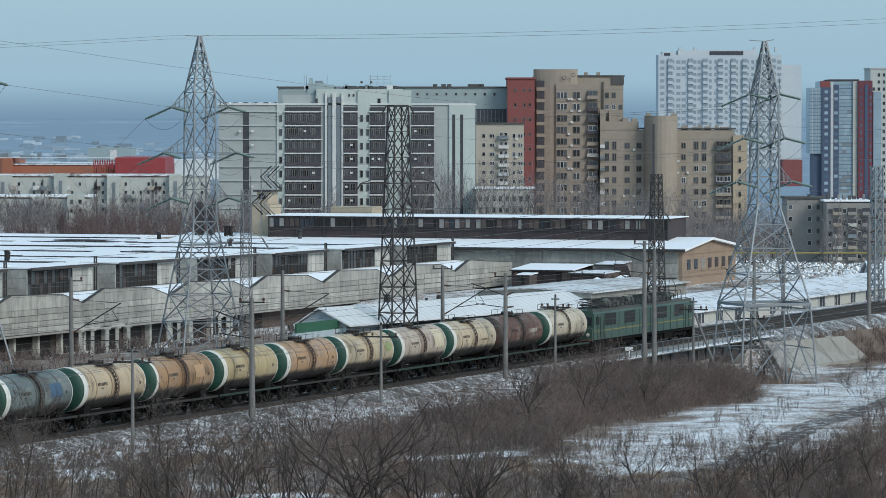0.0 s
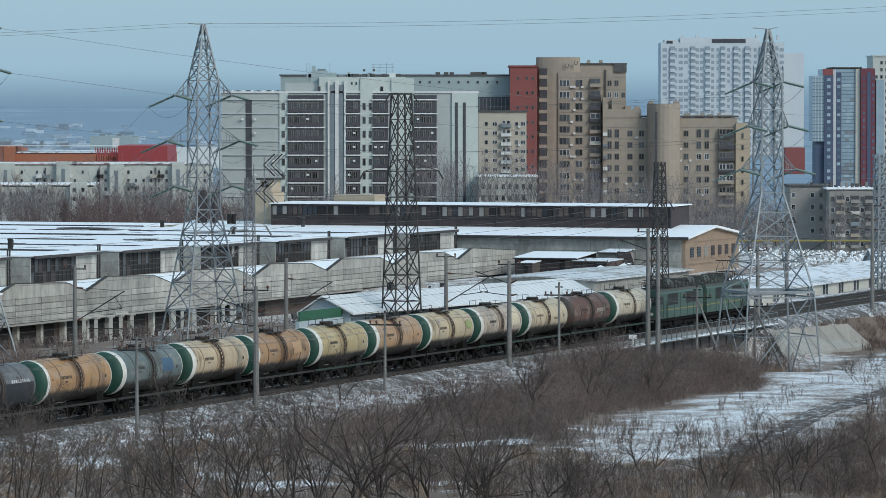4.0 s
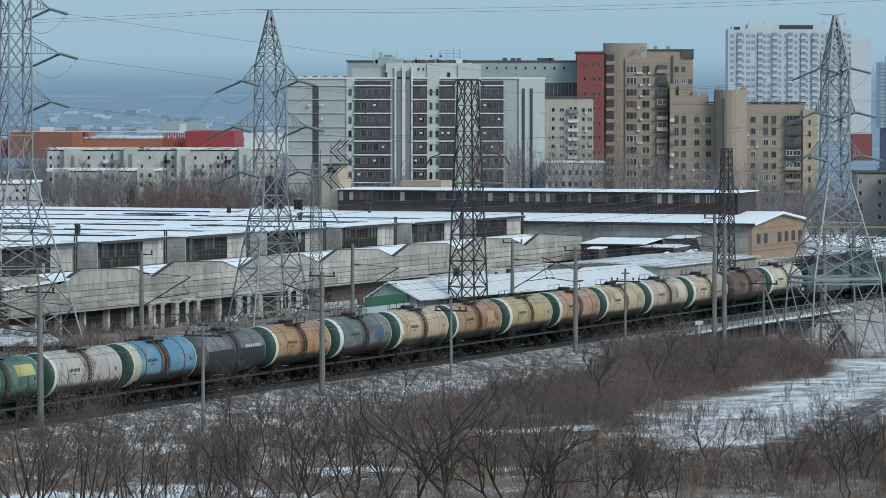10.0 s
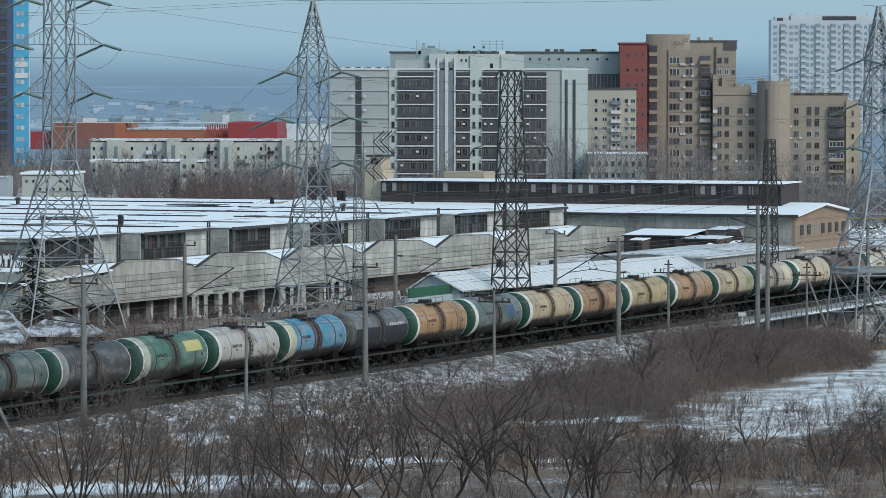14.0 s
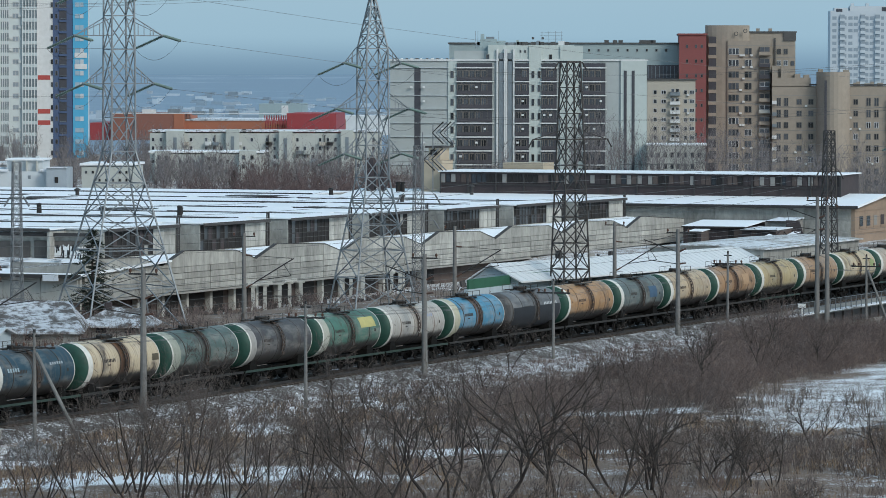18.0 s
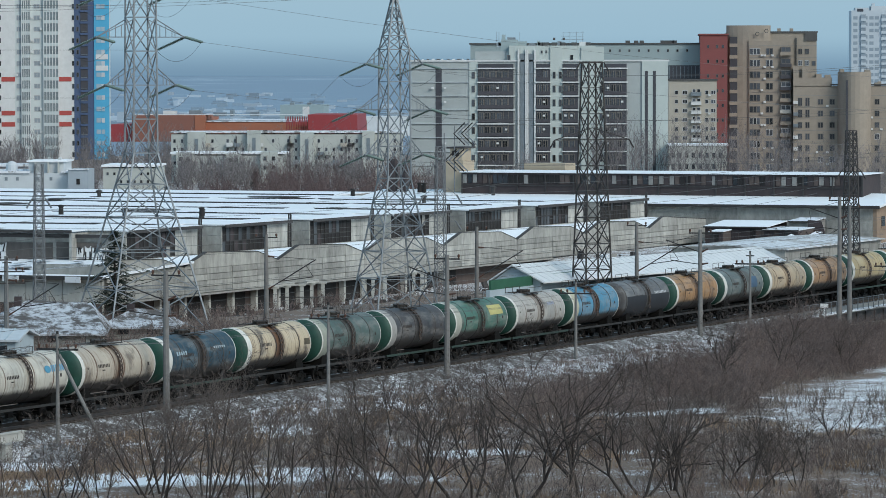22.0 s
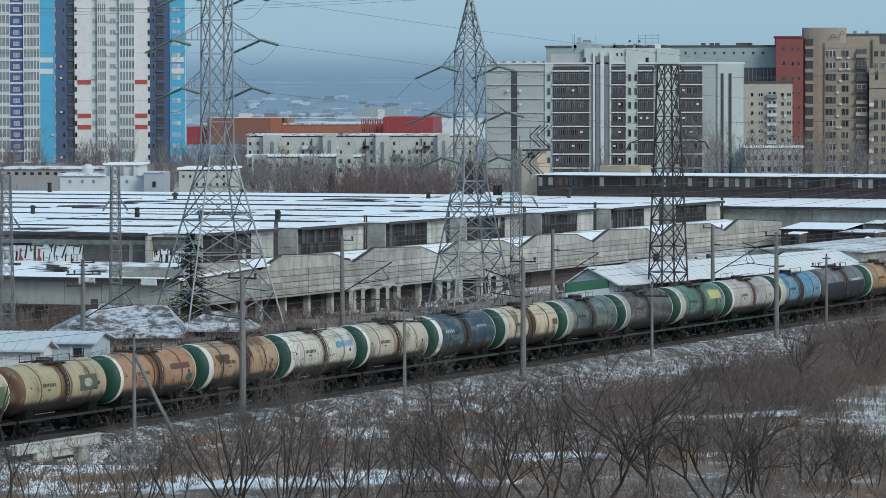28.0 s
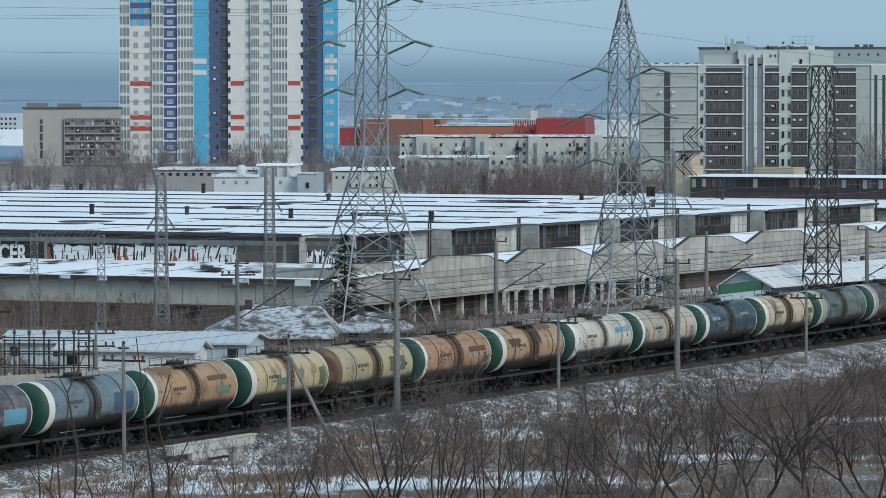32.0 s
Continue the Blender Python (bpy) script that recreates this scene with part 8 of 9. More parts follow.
def hipped_house(label, x, y, w, d, zw, zr, turn):
    t = thing("small_house", label, "house", "", Matrix.Translation((x, y, -0.85)) @ Matrix.Rotation(radians(turn), 4, "Z"))
    part("wall", MB().box((0, 0, 0), (w, d, zw)), M_panel_wall, t)
    e, r = 0.6, w * 0.4
    lo = [(-e, -e, zw - 0.15), (w + e, -e, zw - 0.15), (w + e, d + e, zw - 0.15), (-e, d + e, zw - 0.15)]
    ra, rb = (r, d / 2, zr), (w - 0.9, d / 2, zr - 0.25)
    for face in ((lo[0], lo[1], rb, ra), (lo[1], lo[2], rb), (lo[2], lo[3], ra, rb), (lo[3], lo[0], ra)):
        n = len(face)
        up = [(px, py, pz + 0.15) for px, py, pz in face]
        part("roof", MB().add(list(face) + up, [tuple(range(n - 1, -1, -1)), tuple(range(n, 2 * n))] + [(k, (k + 1) % n, n + (k + 1) % n, n + k) for k in range(n)]), M_houseroof, t, "sagging roof slope under dirty snow")
    part("chimney", MB().box((w * 0.3, d * 0.4, zr - 0.8), (w * 0.3 + 0.6, d * 0.4 + 0.6, zr + 0.5)), M_rust, t)
    for k in range(3):
        part("window", MB().box((1.2 + 2.4 * k, -0.05, zw * 0.4), (2.1 + 2.4 * k, 0.05, zw * 0.85)), M_glassdark, t)
    return t


hipped_house("small house with a sagging snowy hipped roof", -53.6, 369, 10.2, 13, 1.15, 3.4, 5)
hipped_house("low snowy outbuilding among bushes", -44.5, 382, 5.5, 6, 1.0, 2.3, 0)


def yard_fence():
    a, b = Vector((-60.5, 309.5, -0.85)), Vector((-38.5, 330, -0.85))
    t = thing("yard_fence", "pale concrete panel fence between the yard and the line", "fence", "", Matrix.Translation(a))
    d = b - a
    n = 13
    ang = math.atan2(d.y, d.x)
    L_ = d.length / n
    for i in range(n):
        m = Matrix.Translation(d * (i / n)) @ Matrix.Rotation(ang, 4, "Z")
        part("panel", MB().box((0.1, -0.05, 0), (L_ - 0.1, 0.05, 1.75)).box((0.25, -0.08, 0.3), (L_ - 0.25, -0.05, 1.5)), M_concrete, t, m=m)
        part("post", MB().box((-0.1, -0.1, 0), (0.1, 0.1, 1.9)), M_concrete, t, m=m)


yard_fence()


def substation():
    t = thing("switchgear", "grey steel switchgear frames with insulators in the yard", "switchgear", "", Matrix.Translation((-60, 331, -0.85)))
    for i in range(7):
        x = -3.2 + 1.1 * i
        part("post", MB().tube((x, 0, 0), (x, 0, 3.4), 0.07, n=5), M_darkmetal, t)
        part("post", MB().tube((x, 2, 0), (x, 2, 3.0), 0.07, n=5), M_darkmetal, t)
        part("insulator", MB().lathe([(3.4, 0.05), (3.5, 0.13), (3.7, 0.13), (3.8, 0.05)], 8, "Z", (x, 0, 0)), M_ins, t)
    for z in (1.2, 2.2, 3.2):
        part("busbar", MB().tube((-3.4, 0, z), (3.6, 0, z), 0.05, n=5), M_darkmetal, t)
        part("busbar", MB().tube((-3.4, 2, z - 0.3), (3.6, 2, z - 0.3), 0.05, n=5), M_darkmetal, t)


substation()


# ---- the bridge over the road ----
def bridge():
    t = thing("railway_bridge", "short steel and concrete railway bridge with grey railings", "bridge", "", Matrix.Translation(tr(130, 0)))
    inv = t.matrix_basis.inverted()

    def put(nm, mb, m_, lab=""):
        ob = part(nm, mb, m_, t, lab)
        ob.matrix_basis = inv.copy()
    put("deck", tbox(MB(), -8.5, 3.4, 108, 152, -0.75, -0.4), M_concrete)
    put("girder", tbox(MB(), 2.6, 3.0, 108, 152, -1.9, -0.75), M_darkmetal, "dark steel girder")
    put("girder", tbox(MB(), -8.0, -7.6, 108, 152, -1.9, -0.75), M_darkmetal)
    put("walkway", tbox(MB(), 3.4, 4.3, 104, 156, -0.5, -0.4), M_dirty_snow, "snowy side walkway")
    for k in range(34):
        s_ = 104 + 52 * k / 33
        put("railing_post", tbox(MB(), 4.2, 4.27, s_, s_ + 0.07, -0.5, 0.65), M_darkgalv)
    for z in (0.1, 0.62):
        put("handrail", tbox(MB(), 4.2, 4.26, 104, 156, z, z + 0.06), M_darkgalv)
    for k in range(16):
        s_ = 109 + 42 * k / 15
        put("stiffener", tbox(MB(), 3.0, 3.12, s_, s_ + 0.12, -1.9, -0.75), M_darkmetal)
    for s_ in (108, 121, 135, 149.4):
        put("pier", tbox(MB(), -8.2, 3.2, s_, s_ + 2.6, -6.2, -1.9), M_concrete, "grey concrete pier")
    sl = MB()
    slab(sl, [(4.6, 152, -0.95), (8.0, 168.5, -0.95), (9.4, 172.5, -3.3), (7.0, 149, -3.35)], 2.6)
    put("slope_paving", sl, M_concrete, "sloping concrete paving beside the abutment")
    for k in range(1, 5):
        f = k / 5
        put("paving_joint", slab(MB(), [(4.6 + 3.4 * f, 152 + 16.5 * f, -0.93), (4.6 + 3.4 * f, 152.12 + 16.5 * f, -0.93), (7.0 + 2.4 * f, 149.12 + 23.5 * f, -3.33), (7.0 + 2.4 * f, 149 + 23.5 * f, -3.33)], 0.04), M_concrete_pole)


bridge()
M_heap = mat("snow_dusted_stones", (0.36, 0.37, 0.385), (0.11, 0.105, 0.105), 0.9, 2.5, 0.4, 0.5, island=0.6)
cul = thing("culvert", "pale concrete culvert slab with a head wall beside the track", "culvert", "", Matrix.Translation(tr(-46.8, 4.2, -0.1)))
inv_ = cul.matrix_basis.inverted()
for nm_, o0_, o1_, s0_, s1_, z0_, z1_, m_ in (("parapet", 3.7, 4.0, -52.0, -41.7, -0.42, 0.1, M_palecon), ("coping", 3.62, 4.08, -52.1, -41.6, 0.1, 0.18, M_palecon), ("face_wall", 3.6, 3.9, -49.4, -45.0, -0.85, -0.42, M_palecon), ("opening", 3.4, 3.95, -47.6, -45.0, -1.9, -0.88, M_opening),
                                            ("side_wall", 3.5, 3.92, -50.6, -47.6, -2.0, -0.88, M_concrete), ("pier", 3.6, 4.5, -45.0, -44.2, -2.2, -0.5, M_palecon), ("pier_cap", 3.56, 4.56, -45.06, -44.14, -0.5, -0.4, M_concrete)):
    part(nm_, tbox(MB(), o0_, o1_, s0_, s1_, z0_, z1_), m_, cul).matrix_basis = inv_
heap = MB()
rr_ = random.Random(5)
for i_ in range(900):
    a_, q_ = rr_.uniform(0, math.tau), rr_.random() ** 0.55
    p_ = tr(-44.6, 7.0)
    p_ = p_ + Vector((1.9 * q_ * math.cos(a_), 4.2 * q_ * math.sin(a_), 0))
    p_.z = ground_z(p_.x, p_.y) + 0.9 * (1 - q_) + rr_.uniform(0, 0.1)
    k_ = rr_.uniform(0.05, 0.13)
    heap.box((-k_, -k_ * 0.8, -k_), (k_, k_ * 0.8, k_ * 0.7), Matrix.Translation(p_) @ Euler((rr_.uniform(0, 3), rr_.uniform(0, 3), rr_.uniform(0, 3))).to_matrix().to_4x4())
tagged(part("stone_heap", heap, M_heap, None), "heap of broken grey stones dusted with snow beside the culvert", "stones", kind="stuff")
sig = thing("track_marker", "small white marker post beside the line", "marker post", "", Matrix.Translation(tr(106, 5.5, -0.9)))
part("post", MB().tube((0, 0, 0), (0, 0, 1.6), 0.06, n=6), M_white, sig)
part("plate", MB().box((-0.35, -0.03, 1.35), (0.35, 0.03, 1.7)), M_white, sig)


# ---- the rubble lot and the sheds beyond the hollow ----
def rubble_lot():
    rr = random.Random(12)
    for nm, lab, m_, n in (("rubble", "heaps of broken concrete on the lot", M_concrete, 700), ("snowy_rubble", "snow-covered slabs of debris on the lot", M_snow, 1500), ("scrap", "dark scrap and timber on the lot", M_oldgrey, 300)):
        mb = MB()
        for i in range(n):
            x, y = rr.uniform(44, 92), rr.uniform(618, 800)
            k = rr.uniform(0.07, 0.24) * (1.8 if rr.random() < 0.06 else 1.0)
            m = Matrix.Translation((x, y, ground_z(x, y) + rr.uniform(0.05, 0.45))) @ Euler((rr.gauss(0, 0.5), rr.gauss(0, 0.5), rr.uniform(0, 3))).to_matrix().to_4x4()
            mb.box((-k, -k * rr.uniform(0.3, 1), -0.12), (k, k * 0.6, 0.10 * rr.uniform(0.5, 2.5)), m)
        tagged(part(nm, mb, m_, None), lab, "rubble", kind="stuff")
    p = thing("yellow_pipeline", "thin yellow gas pipe on short posts", "pipeline", "", Matrix.Translation((66, 740, 0)))
    z = ground_z(66, 740) + 2.6
    part("pipe", MB().tube((-24, 0, z), (26, 0, z), 0.16, n=6), M_yellow, p)
    for k in range(6):
        part("post", MB().tube((-22 + 9 * k, 0, z - 3.2), (-22 + 9 * k, 0, z), 0.1, n=5), M_darkmetal, p)


rubble_lot()
M_yardwall = mat("bluish_white_paint", (0.46, 0.50, 0.53), (0.36, 0.40, 0.43), 0.8, 1, 0.15)
box_shed("white_shed", "bluish white gabled shed beside the rubble lot", 56, 78, 598, 614, 1.3, 3.0, M_yardwall, 0, 4, M_dirty_snow)


def dead_sign():
    """Dark chevron bars of an old rooftop frame."""
    t = thing("roof_frame", "dark chevron bars of an old rooftop frame", "roof frame", "", Matrix.Translation((-24.6, 622, 5.2)))
    for cx, cz in ((-0.08, 7.92), (-1.23, 4.32)):
        for k in range(4):
            x = cx + 0.52 * k
            part("bar", MB().path([(x + 1.5, 0, cz + 1.5), (x, 0, cz), (x + 1.5, 0, cz - 1.5)], 0.12, 4), M_darkgalv if k % 2 else M_opening, t)
    part("post", MB().beam((0, 0.3, 0), (0, 0.3, 9), 0.14), M_darkgalv, t)
    part("post", MB().beam((-1.4, 0.3, 0), (-1.4, 0.3, 8), 0.14), M_darkgalv, t)


dead_sign()


def yard_clutter():
    """Scrap, slabs and stubs of walls left in the yard below the annex."""
    rr = random.Random(31)
    for nm, lab, m_, n, hi in (("scrap", "dark scrap and machinery in the works yard", M_roofedge, 130, 0.9), ("broken_slabs", "pale broken slabs in the works yard", M_concrete, 70, 0.6), ("snowy_scrap", "snow-capped debris in the works yard", M_dirty_snow, 50, 0.35)):
        mb = MB()
        for i in range(n):
            p = tr(rr.uniform(116, 236), rr.uniform(-66.5, -52))
            k, h = rr.uniform(0.1, 0.6), rr.uniform(0.2, hi)
            m = Matrix.Translation((p.x, p.y, ground_z(p.x, p.y) - 0.05)) @ Euler((rr.gauss(0, 0.1), rr.gauss(0, 0.1), rr.uniform(0, 3))).to_matrix().to_4x4()
            mb.box((-k, -0.25 * k - 0.1, 0), (k, 0.25 * k + 0.1, h), m)
        tagged(part(nm, mb, m_, None), lab, "scrap", kind="stuff")
    for s_, z_, l_ in ((133, 2.4, 3.0), (164, 2.2, 3.5), (196, 2.3, 3.0)):
        p = tr(s_, -58)
        f = thing("pipe_frame", "dark steel frame carrying old pipes in the yard", "steel frame", "pipe frames", Matrix.Translation((p.x, p.y, ground_z(p.x, p.y) - 0.05)))
        for x in (-l_ / 2, l_ / 2):
            part("post", MB().beam((x, 0, 0), (x, 0, z_), 0.09), M_darkmetal, f)
        part("beam", MB().beam((-l_ / 2 - 0.5, 0, z_), (l_ / 2 + 0.5, 0, z_), 0.1), M_darkmetal, f)
        part("brace", MB().beam((-l_ / 2, 0, z_ - 1.4), (l_ / 2, 0, z_), 0.06), M_darkmetal, f)


yard_clutter()

# ---- bare shrubs and trees ----
RNG = np.random.default_rng(5)


def twigs(p0, p1, r0, sides=3):
    """Thin spikes from p0 to p1, three-sided or mere slivers; returns points and faces."""
    n = len(p0)
    d = p1 - p0
    d /= np.linalg.norm(d, axis=1)[:, None] + 1e-9
    a = np.cross(d, RNG.normal(size=(n, 3)))
    a /= np.linalg.norm(a, axis=1)[:, None] + 1e-9
    b = np.cross(d, a)
    r = r0[:, None]
    if sides == 1:
        v = np.stack([p0 + a * r, p0 - a * r, p1], 1).reshape(-1, 3)
        return v, np.arange(n)[:, None] * 3 + [0, 1, 2]
    v = np.stack([p0 + a * r, p0 - a * r * 0.5 + b * r * 0.87, p0 - a * r * 0.5 - b * r * 0.87, p1], 1).reshape(-1, 3)
    i = np.arange(n)[:, None] * 4
    f = np.concatenate([i + [0, 1, 3], i + [1, 2, 3], i + [2, 0, 3]], 0)
    return v, f


def shrub_field(name, label, places, heights, material, stems=9, spread=0.55, thick=0.022, kind="stuff", fine=5, wild=0.42):
    """Many bare shrubs in one mesh: stems that fork into side twigs and finer ones."""
    P = np.repeat(places, stems, 0) + np.c_[RNG.normal(scale=0.25, size=(len(places) * stems, 2)), np.zeros(len(places) * stems)]
    Hh = np.repeat(heights, stems) * RNG.uniform(0.55, 1.05, len(places) * stems)
    ang = RNG.uniform(0, math.tau, len(P))
    out = RNG.uniform(0.08, spread, len(P))
    D = np.c_[np.cos(ang) * out, np.sin(ang) * out, np.ones(len(P))]
    D /= np.linalg.norm(D, axis=1)[:, None]
    T = P + D * Hh[:, None]
    vs, fs = [], []
    n0 = 0

    def emit(a, b, r, sides=3):
        nonlocal n0
        v, f = twigs(a, b, r, sides)
        vs.append(v)
        fs.append(f + n0)
        n0 += len(v)
    emit(P, T, thick * (0.5 + 0.5 * Hh / Hh.max()))
    k = fine
    A = np.repeat(P, k, 0) + np.repeat(T - P, k, 0) * RNG.uniform(0.25, 0.92, (len(P) * k, 1))
    L_ = np.repeat(Hh, k) * RNG.uniform(0.15, 0.42, len(A))
    sd = np.repeat(D, k, 0) + RNG.normal(scale=wild, size=(len(A), 3)) * [1, 1, 0.3 + 0.6 * (wild > 0.5)] + [0, 0, 0.12]
    sd /= np.linalg.norm(sd, axis=1)[:, None]
    B = A + sd * L_[:, None]
    emit(A, B, np.full(len(A), thick * 0.55))
    A2 = np.repeat(A, 2, 0) + np.repeat(B - A, 2, 0) * RNG.uniform(0.3, 0.9, (len(A) * 2, 1))
    s2 = np.repeat(sd, 2, 0) + RNG.normal(scale=0.5, size=(len(A2), 3)) * [1, 1, 0.4]
    B2 = A2 + s2 * (np.repeat(L_, 2) * RNG.uniform(0.3, 0.6, len(A2)))[:, None]
    emit(A2, B2, np.full(len(A2), thick * 0.42), 1)
    v, f = np.concatenate(vs), np.concatenate(fs)
    me = bpy.data.meshes.new(name)
    me.vertices.add(len(v))
    me.vertices.foreach_set("co", v.astype(np.float32).ravel())
    me.loops.add(f.size)
    me.loops.foreach_set("vertex_index", f.astype(np.int32).ravel())
    me.polygons.add(len(f))
    me.polygons.foreach_set("loop_start", np.arange(0, f.size, 3, dtype=np.int32))
    me.update(calc_edges=True)
    me.materials.append(material)
    return tagged(new(name, me), label, "shrubs", kind=kind)


def scatter(s0, s1, o0, o1, n, keep=None):
    """Places in the track's frame, kept where keep(s, o) allows."""
    out = []
    while len(out) < n:
        s, o = RNG.uniform(s0, s1), RNG.uniform(o0, o1)
        if keep is None or RNG.random() < keep(s, o):
            p = tr(s, o)
            out.append((p.x, p.y, ground_z(p.x, p.y)))
    return np.array(out)


M_twig_red = mat("reddish_twigs", (0.18, 0.128, 0.11), (0.07, 0.051, 0.046), 0.95, 1.2, 0.18, 0.35, island=0.6, bump=0)
M_twig_grey = mat("greyish_twigs", (0.222, 0.174, 0.148), (0.076, 0.06, 0.052), 0.95, 1.2, 0.18, 0.35, island=0.6, bump=0)


M_twig_dark = mat("dark_brown_twigs", (0.13, 0.10, 0.088), (0.055, 0.043, 0.039), 0.95, 1.2, 0.18, 0.35, island=0.6, bump=0)
M_twig_brush = mat("dull_red_twigs", (0.15, 0.105, 0.10), (0.07, 0.05, 0.05), 0.95, 0.5, 0.05, 0.4, island=0.4, bump=0)


def on_bank(s, o):
    """Whether a place lies on the near bank, below the field and the road."""
    return o > field_hi(s) + 2 or (o > 19 + 0.06 * (s + 30) and tr(s, o).y < 283 + 9 * (1 - smooth(0, 16, tr(s, o).x)))


def low_edge(p):
    """Growth stays low where the bank meets the field."""
    return np.where(p[:, 0] > 3, np.clip((286 - p[:, 1]) / 30, 0.3, 0.85), 1.0)


def thickets():
    # the dense belt between the line and the snowy field
    def belt(s, o):
        wob = 1.5 * noise.noise(Vector((s * 0.09, o * 0.12, 3)))
        q = tr(s, o)
        if any(abs(q.x - px) < lx * 0.9 and abs(q.y - py) < ly for px, py, lx, ly in SNOW_PATCHES[:5]):
            return 0.0
        far = 15.5 - 6.0 * smooth(35, 85, s) + 2 * (1 - smooth(4, 20, s))
        thin = 0.55 + 1.1 * noise.noise(Vector((s * 0.16, o * 0.22, 14)))
        return max(0.12 + 0.5 * smooth(45, 70, s), thin) if far + wob < o < field_lo(s) - 1.0 + wob else 0.0
    def mound(p):
        """Growth stands in mounds."""
        return np.array([max(0.35, 1.0 + 1.3 * noise.noise(Vector((x * 0.2, y * 0.09, 50)))) for x, y, _ in p])
    p = scatter(-14, 128, 5, 38, 660, belt)
    shrub_field("thicket", "reddish part of the shrub belt beside the line", p, RNG.uniform(0.7, 1.8, len(p)) * (1 + 0.25 * np.clip((p[:, 1] - 350) / 30, 0, 1)) * mound(p), M_twig_red, 9, 1.15, 0.016, fine=6, wild=0.8)
    p = scatter(-14, 128, 5, 38, 2100, belt)
    shrub_field("thicket", "dense brown belt of leafless shrubs beside the line", p, RNG.uniform(0.8, 2.0, len(p)) * np.where(RNG.random(len(p)) < 0.1, 1.5, 1.0) * (1 + 0.25 * np.clip((p[:, 1] - 350) / 30, 0, 1)) * mound(p), M_twig, 9, 1.15, 0.016, fine=6, wild=0.8)
    # the near bank
    def near(s, o):
        d = 0.45 + 1.3 * noise.noise(Vector((s * 0.09, o * 0.11, 9)))
        q = tr(s, o)
        if any(abs(q.x - px) < lx and abs(q.y - py) < ly for px, py, lx, ly in SNOW_PATCHES):
            d *= 0.25
        return max(0.03 + 0.3 * smooth(-14, 0, q.x), min(1.0, d)) if on_bank(s, o) else 0.0
    p = scatter(-80, 12, 17, 76, 340, near)
    shrub_field("shrubs", "leafless grey-brown shrubs on the near bank", p, RNG.uniform(1.0, 2.8, len(p)) * low_edge(p), M_twig_grey, 9, 0.5, 0.019)
    p = scatter(-80, 20, 24, 76, 350, near)
    shrub_field("shrubs", "low reddish growth on the near bank", p, RNG.uniform(0.6, 1.7, len(p)) * low_edge(p), M_twig_red, 10, 0.6, 0.019)
    p = scatter(-42, 24, 34, 76, 540, near)
    shrub_field("shrubs", "dense dark twiggy bushes on the near bank", p, RNG.uniform(1.0, 2.4, len(p)) * low_edge(p), M_twig_dark, 10, 0.5, 0.019)
    p = scatter(-80, 20, 17, 76, 240, near)
    shrub_field("shrubs", "low tangled brown growth on the near bank", p, RNG.uniform(0.6, 1.5, len(p)) * low_edge(p), M_twig, 10, 0.7, 0.019)
    p = scatter(-82, -8, 5.5, 66, 900, lambda s, o: max(0.0, 0.25 + 1.4 * noise.noise(Vector((s * 0.12, o * 0.16, 41)))))
    shrub_field("dry_grass", "tufts of dry tan grass on the near bank", p, RNG.uniform(0.25, 0.7, len(p)), M_grass, 12, 0.9, 0.03, fine=1)
    p = scatter(-80, 120, 4.2, 16, 2400, lambda s, o: 1.0 if o < 11 else 0.4)
    shrub_field("verge_tufts", "low tufts of dead growth poking through the verge snow", p, RNG.uniform(0.1, 0.38, len(p)), M_twig, 6, 1.6, 0.035, fine=1)
    # the rise on the right, thick with reddish growth
    rise = lambda s, o: 0.03 + smooth(field_hi(s) + 2, field_hi(s) + 9, o + 5 * noise.noise(Vector((s * 0.1, o * 0.1, 2)))) if o > field_hi(s) + 2.5 else 0.0
    p = scatter(-30, 110, 28, 72, 1500, rise)
    shrub_field("shrubs", "reddish-brown leafless shrubs on the near rise", p, RNG.uniform(0.5, 1.9, len(p)), M_twig_red, 8, 0.65, 0.022)
    p = scatter(-30, 110, 28, 72, 1100, rise)
    shrub_field("shrubs", "dark brown leafless shrubs on the near rise", p, RNG.uniform(0.5, 1.7, len(p)), M_twig_dark, 8, 0.65, 0.022)
    # thin growth on the verge and in the field
    p = scatter(-75, 120, 5.0, 20, 420, lambda s, o: max(0.0, 0.35 + noise.noise(Vector((s * 0.06, o * 0.1, 20)))))
    shrub_field("verge_growth", "thin dry stalks on the railway verge", p, RNG.uniform(0.3, 1.0, len(p)), M_twig_red, 8, 0.8, 0.018)
    p = scatter(-75, 5, 5.0, 20, 260, lambda s, o: max(0.0, 0.3 + noise.noise(Vector((s * 0.07, o * 0.1, 33)))))
    shrub_field("dry_grass", "tufts of dry tan grass on the verge", p, RNG.uniform(0.3, 0.7, len(p)), M_grass, 16, 1.0, 0.03, fine=2)
    p = scatter(60, 130, 8, 26, 160, lambda s, o: 1.0 if abs(o - field_lo(s)) < 1.2 else 0.02)
    shrub_field("dry_grass", "tan dry grass along the edge of the thicket", p, RNG.uniform(0.3, 0.8, len(p)), M_grass, 18, 1.0, 0.035, fine=2)
    p = scatter(-12, 110, 12, 46, 110, lambda s, o: (0.12 if s > 20 else 1.0) if field_lo(s) < o < field_hi(s) else 0.0)
    shrub_field("shrubs", "single bare bushes standing in the snowy field", p, RNG.uniform(0.4, 1.7, len(p)), M_twig_grey, 7, 0.5, 0.02)
    # growth behind the line
    p = scatter(10, 165, -66, -12, 1000, lambda s, o: (0.7 if s > 110 else 1.0) if o < -46 or (s < 80 and o < -14) else 0.15)
    shrub_field("shrubs", "brown leafless shrubs below the works wall", p, RNG.uniform(0.5, 1.9, len(p)), M_twig, 8, 0.65, 0.03)
